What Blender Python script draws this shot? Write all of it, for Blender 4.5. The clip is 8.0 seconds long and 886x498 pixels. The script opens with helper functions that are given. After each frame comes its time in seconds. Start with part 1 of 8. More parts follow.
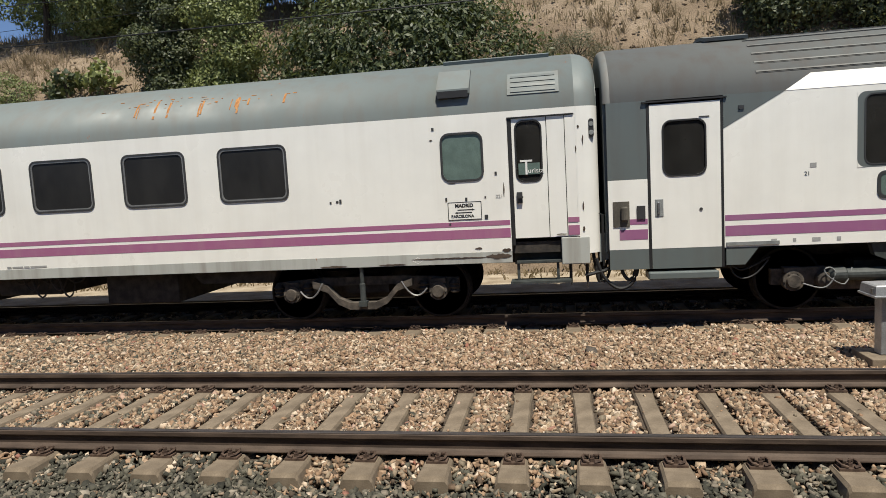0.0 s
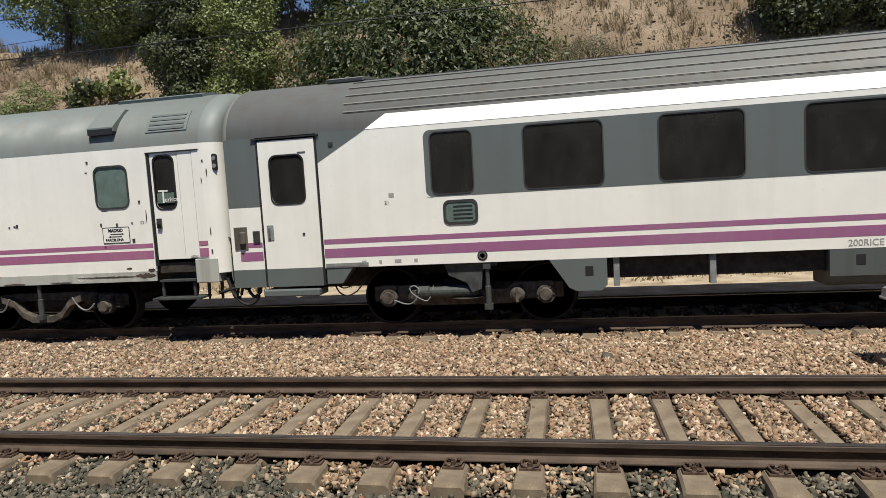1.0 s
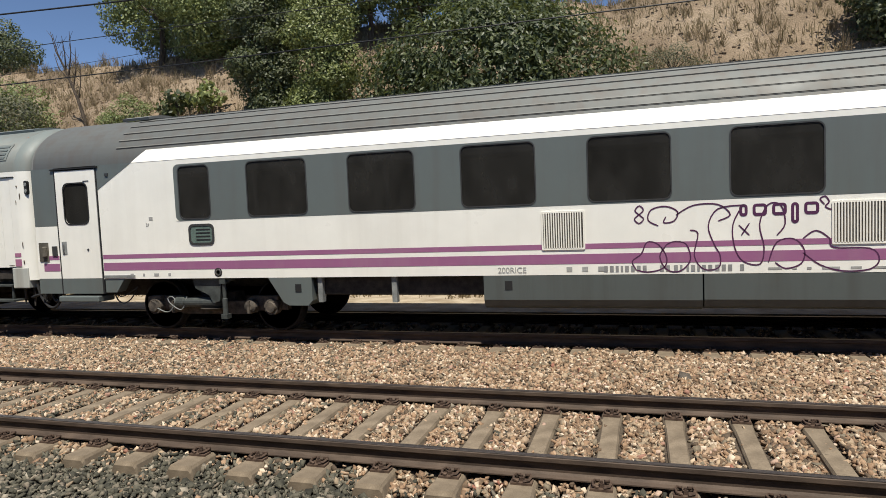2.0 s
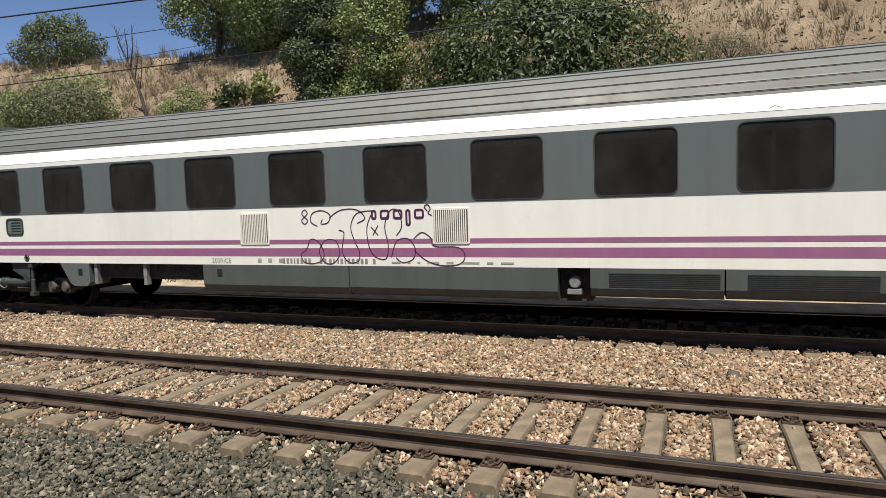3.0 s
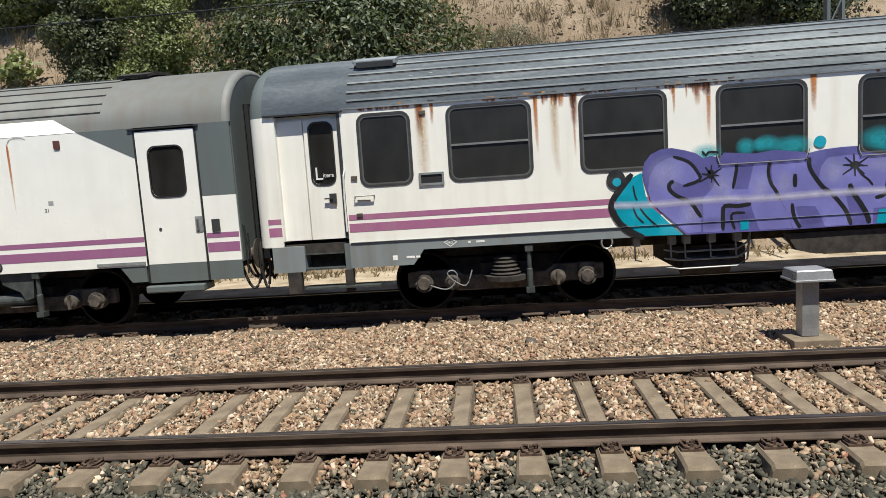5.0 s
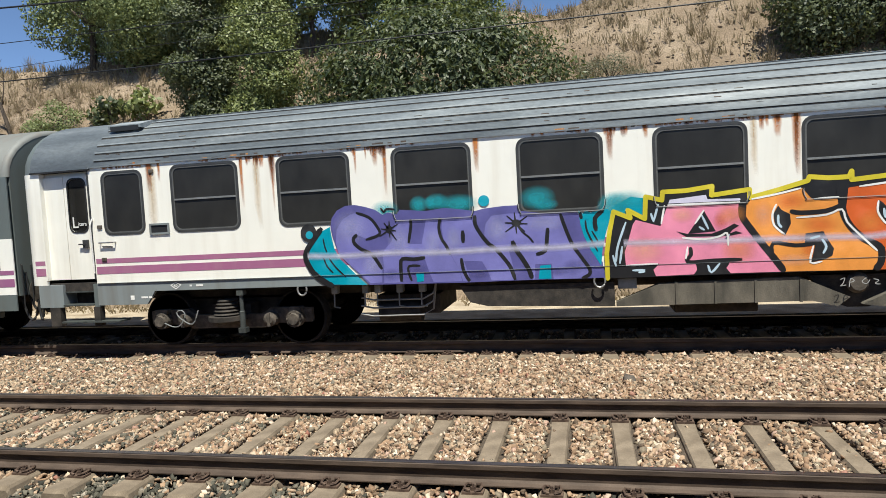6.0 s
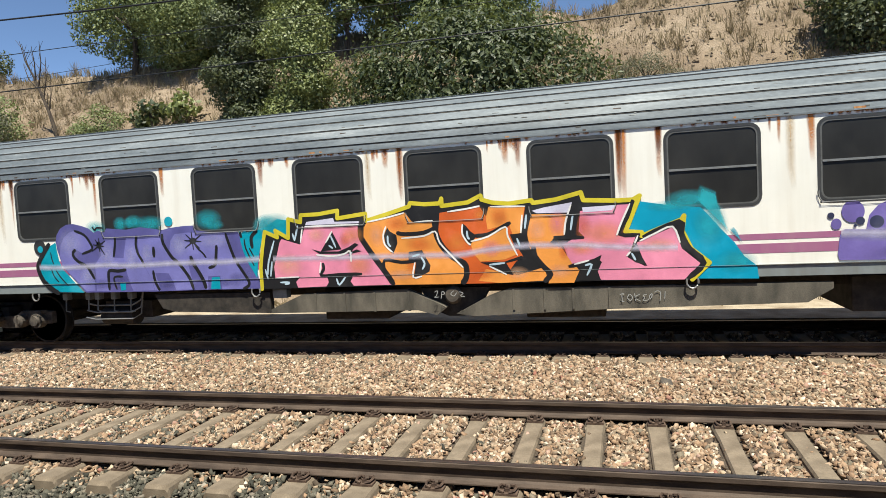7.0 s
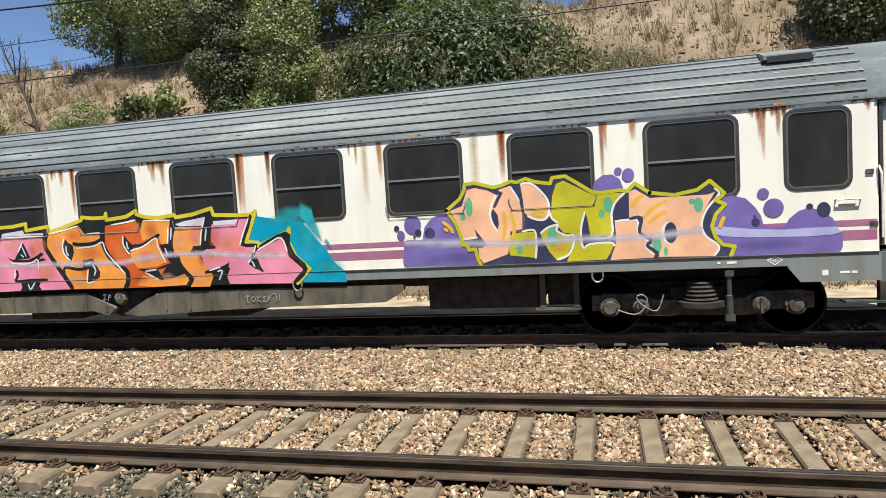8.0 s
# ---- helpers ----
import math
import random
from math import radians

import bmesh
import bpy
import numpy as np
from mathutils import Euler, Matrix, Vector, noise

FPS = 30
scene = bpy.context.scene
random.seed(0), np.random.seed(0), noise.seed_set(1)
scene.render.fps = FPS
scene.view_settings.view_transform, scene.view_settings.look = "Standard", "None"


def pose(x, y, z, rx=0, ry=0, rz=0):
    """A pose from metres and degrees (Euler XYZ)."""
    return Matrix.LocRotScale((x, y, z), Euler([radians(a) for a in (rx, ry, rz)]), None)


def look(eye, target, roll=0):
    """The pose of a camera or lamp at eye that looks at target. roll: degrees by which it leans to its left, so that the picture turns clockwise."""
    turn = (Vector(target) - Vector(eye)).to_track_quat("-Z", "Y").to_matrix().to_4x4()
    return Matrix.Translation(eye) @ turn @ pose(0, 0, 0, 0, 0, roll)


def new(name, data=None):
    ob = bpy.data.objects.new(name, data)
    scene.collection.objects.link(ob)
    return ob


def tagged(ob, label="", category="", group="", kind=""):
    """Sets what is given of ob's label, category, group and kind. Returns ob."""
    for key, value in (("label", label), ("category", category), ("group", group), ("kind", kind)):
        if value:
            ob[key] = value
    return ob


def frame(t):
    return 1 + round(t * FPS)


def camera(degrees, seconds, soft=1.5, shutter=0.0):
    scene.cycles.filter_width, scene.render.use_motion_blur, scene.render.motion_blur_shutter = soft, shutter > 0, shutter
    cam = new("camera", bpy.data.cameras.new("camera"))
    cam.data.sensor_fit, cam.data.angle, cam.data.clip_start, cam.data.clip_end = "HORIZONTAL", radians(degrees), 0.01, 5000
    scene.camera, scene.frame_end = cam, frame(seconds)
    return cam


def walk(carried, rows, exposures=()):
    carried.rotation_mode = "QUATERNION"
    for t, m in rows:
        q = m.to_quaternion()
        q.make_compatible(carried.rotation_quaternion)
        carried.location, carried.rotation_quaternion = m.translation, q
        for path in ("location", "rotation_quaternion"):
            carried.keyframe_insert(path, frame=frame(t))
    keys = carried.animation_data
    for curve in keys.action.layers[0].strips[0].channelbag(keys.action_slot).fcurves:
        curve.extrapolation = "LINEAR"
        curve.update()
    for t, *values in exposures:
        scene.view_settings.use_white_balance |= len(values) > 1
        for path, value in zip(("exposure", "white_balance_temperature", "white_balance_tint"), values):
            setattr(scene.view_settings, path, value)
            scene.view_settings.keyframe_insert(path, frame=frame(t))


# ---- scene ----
LENS = 69.0
EYE_Z = 1.99
cam = camera(LENS, 8.0, 0.5)
# seconds, place of the eye, yaw, pitch, roll of the handheld camera on the platform
PATH = [(0.0, 0.072, -0.035, 2.005, 9.56, -5.59, 3.17),
        (0.5, 0.081, -0.033, 2.005, 10.45, -5.1, 3.54),
        (1.0, 0.068, -0.048, 2.009, 10.86, -5.04, 3.41),
        (1.5, 0.036, -0.041, 2.009, 15.23, -3.67, 2.97),
        (2.8, 0.037, -0.033, 2.031, 19.6, -4.51, 1.63),
        (3.0, 0.064, -0.079, 2.028, 21.36, -4.54, 1.85),
        (3.5, -0.035, -0.061, 2.042, 18.18, -6.13, 2.99),
        (4.0, -0.015, -0.028, 2.021, 5.59, -7.28, 3.42),
        (4.2, 0.049, 0.008, 2.016, 4.74, -6.58, 3.5),
        (5.3, 0.132, 0.013, 2.002, 4.6, -6.33, 3.9),
        (5.5, 0.084, 0.027, 2.017, 6.08, -4.87, 4.75),
        (6.0, 0.018, 0.015, 2.022, 12.3, -3.41, 3.14),
        (6.5, 0.006, 0.025, 2.004, 15.99, -3.68, 2.93),
        (7.0, 0.001, 0.004, 2.018, 15.2, -3.15, 3.05),
        (7.5, 0.002, -0.009, 2.021, 15.06, -3.53, 3.1),
        (8.0, -0.024, 0.052, 2.026, 14.09, -3.85, 3.48)]
walk(cam, [(t, pose(x, y, z, 90 + p, r, w)) for t, x, y, z, w, p, r in PATH], exposures=[(0.0, 0.74, 6600, 7), (1.5, 0.80, 6600, 7), (3.0, 0.93, 6600, 7), (3.5, 0.93, 6600, 7), (4.2, 0.88, 6550, 7), (5.5, 1.08, 6350, 5), (7.0, 1.25, 6550, 4), (8.0, 1.22, 6600, 4)])

# how far the train has rolled to the left, in metres
ROLLED = [(0.0, 0.009), (0.5, 2.991), (1.0, 5.958), (1.5, 8.7), (2.8, 16.49), (3.0, 17.683), (3.5, 20.682), (4.0, 23.632), (4.2, 24.791), (5.3, 31.279), (5.5, 32.459), (6.0, 35.409), (6.5, 38.337), (7.0, 41.277), (7.5, 44.006), (8.0, 46.92)]
TRACK_NEAR, TRACK_FAR = 5.83, 10.55      # track centres
GAUGE = 1.735                            # rail centre to rail centre
SLEEPER_STEP, SLEEPER_PHASE = 0.6, -0.307

# ---- world and sun ----
SUN_WAY = Vector((0.18, -0.42, 1.0)).normalized()
world = bpy.data.worlds.new("sky")
scene.world = world
world.use_nodes = True
wn = world.node_tree.nodes
sky = wn.new("ShaderNodeTexSky")
sky.sky_type = "NISHITA"
sky.sun_disc = False
sky.sun_elevation = math.asin(SUN_WAY.z)
sky.sun_rotation = math.atan2(SUN_WAY.x, SUN_WAY.y)
sky.altitude, sky.air_density, sky.dust_density, sky.ozone_density = 2500, 0.55, 0.0, 1.5
world.node_tree.links.new(sky.outputs[0], wn["Background"].inputs[0])
wn["Background"].inputs[1].default_value = 0.09
sun = new("sun", bpy.data.lights.new("sun", "SUN"))
sun.data.energy, sun.data.angle, sun.data.color = 3.6, radians(0.53), (1.0, 0.94, 0.84)
sun.matrix_world = look(SUN_WAY * 60, (0, 0, 0))


# ---- materials ----
def shader(name, rough=0.6, metal=0.0):
    m = bpy.data.materials.new(name)
    m.use_nodes = True
    b = m.node_tree.nodes["Principled BSDF"]
    b.inputs["Roughness"].default_value, b.inputs["Metallic"].default_value = rough, metal
    return m, m.node_tree.nodes, m.node_tree.links, b


def noise_node(m, scale, detail=4.0, stretch=(1, 1, 1), rough=0.55):
    n, l = m.node_tree.nodes, m.node_tree.links
    tc, mp, nz = n.new("ShaderNodeTexCoord"), n.new("ShaderNodeMapping"), n.new("ShaderNodeTexNoise")
    mp.inputs["Scale"].default_value = stretch
    nz.inputs["Scale"].default_value, nz.inputs["Detail"].default_value, nz.inputs["Roughness"].default_value = scale, detail, rough
    l.new(tc.outputs["Object"], mp.inputs[0]); l.new(mp.outputs[0], nz.inputs["Vector"])
    return nz.outputs["Fac"]


def ramp(m, fac, stops):
    n, l = m.node_tree.nodes, m.node_tree.links
    r = n.new("ShaderNodeValToRGB")
    e = r.color_ramp.elements
    while len(e) < len(stops):
        e.new(0.5)
    for i, (p, c) in enumerate(stops):
        e[i].position, e[i].color = p, (*c, 1) if len(c) == 3 else c
    l.new(fac, r.inputs[0])
    return r.outputs[0]


def mix(m, fac, a, b, mode="MIX"):
    n, l = m.node_tree.nodes, m.node_tree.links
    x = n.new("ShaderNodeMix")
    x.data_type, x.blend_type = "RGBA", mode
    for s, v in ((x.inputs["Factor"], fac), (x.inputs["A"], a), (x.inputs["B"], b)):
        if isinstance(v, (int, float)):
            s.default_value = v
        elif isinstance(v, tuple):
            s.default_value = (*v, 1)
        else:
            l.new(v, s)
    return x.outputs["Result"]


def bump(m, fac, strength, distance):
    n, l = m.node_tree.nodes, m.node_tree.links
    b = n.new("ShaderNodeBump")
    b.inputs["Strength"].default_value, b.inputs["Distance"].default_value = strength, distance
    l.new(fac, b.inputs["Height"]); l.new(b.outputs[0], n["Principled BSDF"].inputs["Normal"])


def grained(name, a, b, rough=0.7, metal=0.0, scale=12.0, fine=90.0, relief=0.004, stretch=(1, 1, 1), strength=0.5, low=0.35, high=0.65):
    """Two base colours mixed by a coarse and a fine noise, with a fine relief."""
    m, n, l, bs = shader(name, rough, metal)
    big, small = noise_node(m, scale, 5, stretch), noise_node(m, fine, 3)
    c = ramp(m, big, [(low, a), (high, b)])
    g = ramp(m, small, [(0.3, (0.78, 0.78, 0.78)), (0.7, (1.12, 1.12, 1.12))])
    l.new(mix(m, 0.8, c, g, "MULTIPLY"), bs.inputs["Base Color"])
    bump(m, small, strength, relief)
    return m


def coach_paint(name, base, rough=0.35, dirt=(0.25, 0.2, 0.15), amount=0.35, rust=0.0, wave=0.004):
    """Old gloss paint: rain streaks that run down, road dirt, a slight waviness of the sheet, rust runs."""
    m, n, l, bs = shader(name, rough)
    streak = noise_node(m, 1.0, 6, (5.0, 5.0, 0.35))
    blotch = noise_node(m, 1.7, 5)
    speck = noise_node(m, 45.0, 4)
    s = ramp(m, streak, [(0.45, (0, 0, 0)), (0.8, (1, 1, 1))])
    k = ramp(m, speck, [(0.66, (0, 0, 0)), (0.74, (1, 1, 1))])
    c = mix(m, ramp(m, blotch, [(0.35, (0, 0, 0)), (0.7, (1, 1, 1))]), base, tuple(v * 0.93 for v in base))
    t = n.new("ShaderNodeMath"); t.operation = "MULTIPLY"; t.inputs[1].default_value = amount
    l.new(s, t.inputs[0])
    c = mix(m, t.outputs[0], c, dirt)
    t2 = n.new("ShaderNodeMath"); t2.operation = "MULTIPLY"; t2.inputs[1].default_value = amount * 0.5
    l.new(k, t2.inputs[0])
    c = mix(m, t2.outputs[0], c, dirt)
    if rust:
        r = noise_node(m, 2.3, 7, (3.0, 3.0, 1.0), 0.7)
        rr = ramp(m, r, [(1.0 - rust, (0, 0, 0)), (1.04 - rust, (1, 1, 1))])
        c = mix(m, rr, c, (0.28, 0.1, 0.035))
    l.new(c, bs.inputs["Base Color"])
    rg = ramp(m, blotch, [(0.3, (rough - 0.08,) * 3), (0.7, (rough + 0.15,) * 3)])
    l.new(rg, bs.inputs["Roughness"])
    bump(m, noise_node(m, 1.3, 2, (1, 1, 1)), 0.35, wave * 4)
    return m


def tinted_glass(name, tint=0.05, gloss=0.03):
    m, n, l, bs = shader(name)
    out = n["Material Output"]
    tr, gl, mx, fr = n.new("ShaderNodeBsdfTransparent"), n.new("ShaderNodeBsdfGlossy"), n.new("ShaderNodeMixShader"), n.new("ShaderNodeFresnel")
    tr.inputs[0].default_value = (tint, tint * 1.02, tint, 1)
    gl.inputs["Roughness"].default_value = gloss
    fr.inputs[0].default_value = 1.5
    l.new(fr.outputs[0], mx.inputs[0]); l.new(tr.outputs[0], mx.inputs[1]); l.new(gl.outputs[0], mx.inputs[2])
    # a pale film: dust, with the pane's dim reflections put into its colour
    df, dm = n.new("ShaderNodeBsdfDiffuse"), n.new("ShaderNodeMixShader")
    df.inputs[0].default_value = (0.30, 0.29, 0.27, 1)
    l.new(ramp(m, noise_node(m, 1.6, 5, (2, 2, 1)), [(0.3, (0.045,) * 3), (0.75, (0.10,) * 3)]), dm.inputs[0])
    l.new(mx.outputs[0], dm.inputs[1]); l.new(df.outputs[0], dm.inputs[2])
    l.new(dm.outputs[0], out.inputs[0])
    return m


def island_stones(name, stops, seed_shift):
    m, n, l, bs = shader(name, 0.88)
    g, hue = n.new("ShaderNodeNewGeometry"), n.new("ShaderNodeMath")
    c = ramp(m, g.outputs["Random Per Island"], stops)
    f = noise_node(m, 60.0, 4)
    l.new(mix(m, 0.7, c, ramp(m, f, [(0.3, (0.72, 0.7, 0.68)), (0.7, (1.15, 1.13, 1.1))]), "MULTIPLY"), bs.inputs["Base Color"])
    bump(m, f, 0.5, 0.006)
    return m


def foliage(name, dark, light, gloss=0.45):
    m, n, l, bs = shader(name, gloss)
    g = n.new("ShaderNodeNewGeometry")
    c = ramp(m, g.outputs["Random Per Island"], [(0.0, dark), (0.55, tuple((a + b) / 2 for a, b in zip(dark, light))), (1.0, light)])
    l.new(c, bs.inputs["Base Color"])
    tl, ad = n.new("ShaderNodeBsdfTranslucent"), n.new("ShaderNodeMixShader")
    l.new(mix(m, 0.5, c, (0.2, 0.23, 0.05)), tl.inputs[0])
    ad.inputs[0].default_value = 0.3
    l.new(bs.outputs[0], ad.inputs[1]); l.new(tl.outputs[0], ad.inputs[2]); l.new(ad.outputs[0], n["Material Output"].inputs[0])
    return m


def sprayed(name, c, rough=0.6, speckle=90.0):
    """Thin paint or rust that fades out: its cover is the mesh's own attribute, broken up by fine specks."""
    m, n, l, bs = shader(name, rough)
    f = noise_node(m, 5.0, 5)
    l.new(ramp(m, f, [(0.3, tuple(v * 0.75 for v in c)), (0.7, tuple(min(0.9, v * 1.15) for v in c))]), bs.inputs["Base Color"])
    at, mu, tr, mx = n.new("ShaderNodeAttribute"), n.new("ShaderNodeMath"), n.new("ShaderNodeBsdfTransparent"), n.new("ShaderNodeMixShader")
    at.attribute_name = "cover"
    mu.operation = "MULTIPLY"
    l.new(at.outputs["Fac"], mu.inputs[0]); l.new(ramp(m, noise_node(m, speckle, 2), [(0.25, (0.65,) * 3), (0.6, (1.0,) * 3)]), mu.inputs[1])
    l.new(mu.outputs[0], mx.inputs[0]); l.new(tr.outputs[0], mx.inputs[1]); l.new(bs.outputs[0], mx.inputs[2])
    l.new(mx.outputs[0], n["Material Output"].inputs[0])
    return m


def cover(ob, values):
    """Writes the paint's cover, a number for each vertex."""
    at = ob.data.attributes.new("cover", "FLOAT", "POINT")
    at.data.foreach_set("value", values)
    return ob


def plain(name, c, rough=0.5, metal=0.0):
    return grained(name, tuple(v * 0.85 for v in c), tuple(min(1, v * 1.1) for v in c), rough, metal, 6.0, 70.0, 0.001)


M = {
    "white": coach_paint("white_paint", (0.85, 0.838, 0.782), 0.32, (0.45, 0.4, 0.33), amount=0.16),
    "cream": coach_paint("aged_white_paint", (0.85, 0.83, 0.76), 0.4, (0.5, 0.42, 0.32), amount=0.30, rust=0.28),
    "grey": coach_paint("grey_green_paint", (0.118, 0.138, 0.136), 0.42, (0.1, 0.095, 0.085), 0.5),
    "roof_plain": coach_paint("old_roof_paint", (0.165, 0.19, 0.185), 0.55, (0.16, 0.14, 0.12), 0.6, rust=0.33),
    "roof_dark": coach_paint("dusty_roof_paint", (0.17, 0.175, 0.165), 0.6, (0.15, 0.12, 0.1), 0.7),
    "roof_rust": None,
    "stripe": coach_paint("purple_paint", (0.30, 0.118, 0.235), 0.38, (0.35, 0.25, 0.28), 0.25),
    "faded_stripe": coach_paint("faded_purple_paint", (0.34, 0.125, 0.235), 0.42, (0.42, 0.3, 0.3), 0.3),
    "sill": coach_paint("dirty_sill_paint", (0.42, 0.43, 0.40), 0.5, (0.16, 0.13, 0.1), 0.7, rust=0.34),
    "grey_sill": coach_paint("grey_sill_paint", (0.21, 0.235, 0.24), 0.5, (0.12, 0.1, 0.08), 0.6, rust=0.30),
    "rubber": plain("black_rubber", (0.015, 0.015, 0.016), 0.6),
    "rim": plain("pale_window_rim", (0.30, 0.30, 0.29), 0.4, 0.5),
    "dull_rim": plain("dull_window_rim", (0.13, 0.13, 0.125), 0.5, 0.3),
    "dark_rim": plain("dark_window_rim", (0.06, 0.06, 0.06), 0.45, 0.3),
    "glass": tinted_glass("tinted_glass"),
    "dusty_glass": tinted_glass("dusty_tinted_glass", 0.05, 0.4),
    "frosted": plain("frosted_pane", (0.125, 0.175, 0.155), 0.25),
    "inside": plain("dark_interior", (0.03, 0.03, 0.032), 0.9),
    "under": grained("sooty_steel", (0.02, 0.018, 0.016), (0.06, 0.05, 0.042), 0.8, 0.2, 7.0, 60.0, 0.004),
    "bogie": grained("brake_dust_steel", (0.04, 0.034, 0.029), (0.125, 0.104, 0.084), 0.85, 0.1, 9.0, 70.0, 0.004),
    "beam": grained("dusty_beam", (0.055, 0.05, 0.04), (0.15, 0.132, 0.104), 0.85, 0.0, 3.0, 60.0, 0.004, (1, 1, 0.4)),
    "grey_steel": grained("grey_painted_steel", (0.16, 0.17, 0.17), (0.26, 0.27, 0.265), 0.6, 0.0, 6.0, 60.0, 0.002),
    "bare": grained("bright_steel", (0.3, 0.3, 0.3), (0.5, 0.49, 0.47), 0.35, 0.9, 10.0, 80.0, 0.001),
    # near-black: the shade under the cars is put into the wheels' colour
    "tread": grained("shaded_wheel_steel", (0.008, 0.007, 0.0065), (0.02, 0.017, 0.015), 0.95, 0.0, 10.0, 80.0, 0.002),
    "rail_rust": grained("rusty_rail", (0.045, 0.03, 0.022), (0.10, 0.07, 0.052), 0.75, 0.15, 5.0, 80.0, 0.003, (0.6, 1, 3)),
    "rail_head": grained("polished_rail_head", (0.07, 0.06, 0.058), (0.16, 0.14, 0.135), 0.38, 0.8, 3.0, 60.0, 0.0006, (0.3, 12, 1)),
    "clip": grained("rusty_clip", (0.05, 0.03, 0.022), (0.13, 0.085, 0.06), 0.8, 0.2, 20.0, 90.0, 0.003),
    "concrete": grained("weathered_concrete", (0.142, 0.109, 0.075), (0.218, 0.171, 0.121), 0.9, 0.0, 7.0, 90.0, 0.004),
    "damper": grained("dark_grey_damper_paint", (0.03, 0.035, 0.034), (0.062, 0.07, 0.067), 0.6, 0.0, 8.0, 60.0, 0.001),
    "pale_earth": grained("pale_trodden_earth", (0.26, 0.2, 0.135), (0.46, 0.385, 0.285), 0.95, 0.0, 2.0, 40.0, 0.02, strength=0.8),
    "pale_concrete": grained("pale_concrete", (0.27, 0.235, 0.19), (0.42, 0.385, 0.32), 0.9, 0.0, 3.0, 60.0, 0.004),
    # dust kept dark: the shade in the stones' gaps is put into its colour
    "dust": grained("shaded_ballast_dust", (0.05, 0.037, 0.027), (0.13, 0.098, 0.07), 0.95, 0.0, 30.0, 70.0, 0.03, strength=0.9),
    "grey_dust": grained("grey_ballast_dust", (0.022, 0.021, 0.016), (0.06, 0.056, 0.043), 0.95, 0.0, 30.0, 70.0, 0.03, strength=0.9),
    "skirt": coach_paint("sooty_grey_paint", (0.082, 0.094, 0.092), 0.5, (0.05, 0.045, 0.038), 0.6),
    "galv": grained("galvanised_steel", (0.33, 0.34, 0.35), (0.46, 0.47, 0.48), 0.45, 0.6, 4.0, 70.0, 0.001),
    "tan_stone": island_stones("tan_ballast", [(0.0, (0.075, 0.055, 0.038)), (0.14, (0.15, 0.1, 0.063)), (0.28, (0.234, 0.148, 0.0912)), (0.4, (0.322, 0.209, 0.13)), (0.5, (0.343, 0.236, 0.156)), (0.6, (0.416, 0.3, 0.206)), (0.66, (0.156, 0.133, 0.096)), (0.74, (0.25, 0.197, 0.139)), (0.85, (0.437, 0.33, 0.226)), (0.94, (0.645, 0.542, 0.432)), (1.0, (0.25, 0.0985, 0.0672))], 0),
    "grey_stone": island_stones("grey_ballast", [(0.0, (0.0248, 0.0246, 0.0178)), (0.4, (0.0699, 0.0671, 0.0499)), (0.7, (0.126, 0.117, 0.0889)), (0.9, (0.186, 0.158, 0.124)), (0.98, (0.326, 0.29, 0.233)), (1.0, (0.225, 0.134, 0.0832))], 1),
    "soil": None,
    "bark": grained("bark", (0.035, 0.026, 0.02), (0.09, 0.068, 0.05), 0.95, 0.0, 12.0, 60.0, 0.01, (1, 1, 0.3)),
    "fig": foliage("broad_leaves", (0.024, 0.04, 0.014), (0.115, 0.135, 0.055), 0.5),
    "dark_leaf": foliage("dark_small_leaves", (0.036, 0.048, 0.022), (0.13, 0.15, 0.068), 0.55),
    "light_leaf": foliage("light_small_leaves", (0.092, 0.118, 0.036), (0.285, 0.315, 0.112), 0.5),
    "mid_leaf": foliage("mid_green_leaves", (0.092, 0.122, 0.045), (0.275, 0.315, 0.125), 0.6),
    "grey_leaf": foliage("dusty_grey_leaves", (0.08, 0.085, 0.055), (0.17, 0.17, 0.11), 0.7),
    "straw": foliage("dry_grass_blades", (0.15, 0.108, 0.062), (0.32, 0.25, 0.16), 0.8),
    "weed": foliage("dry_brown_stalks", (0.12, 0.085, 0.05), (0.27, 0.19, 0.115), 0.85),
    "wire": plain("dark_wire", (0.02, 0.02, 0.022), 0.5, 0.4),
    "ink": plain("black_marking", (0.02, 0.02, 0.022), 0.5),
    "violet_ink": plain("dark_violet_marking", (0.08, 0.02, 0.07), 0.5),
    "pale_ink": plain("pale_marking", (0.78, 0.77, 0.74), 0.5),
    "grey_ink": plain("faded_grey_marking", (0.34, 0.34, 0.33), 0.5),
    "ink_grey": plain("worn_dark_marking", (0.26, 0.26, 0.26), 0.5),
    "red": plain("faded_red", (0.11, 0.04, 0.035), 0.6),
    "rust_run": grained("rust_run", (0.30, 0.11, 0.03), (0.48, 0.24, 0.09), 0.9, 0.0, 14.0, 80.0, 0.002, (4, 1, 0.5)),
    "rust_fade": sprayed("fading_rust_run", (0.5, 0.17, 0.03), 0.9, 40.0),
    "rust_core": sprayed("dark_rust", (0.30, 0.085, 0.02), 0.9, 60.0),
    "stain": sprayed("yellow_stain", (0.55, 0.38, 0.2), 0.7, 30.0),
    "canopy": grained("pale_canopy_paint", (0.5, 0.49, 0.46), (0.62, 0.61, 0.58), 0.7, 0.0, 1.0, 30.0, 0.002),
    "plaster": grained("station_plaster", (0.24, 0.245, 0.235), (0.32, 0.33, 0.315), 0.9, 0.0, 1.0, 40.0, 0.004),
}


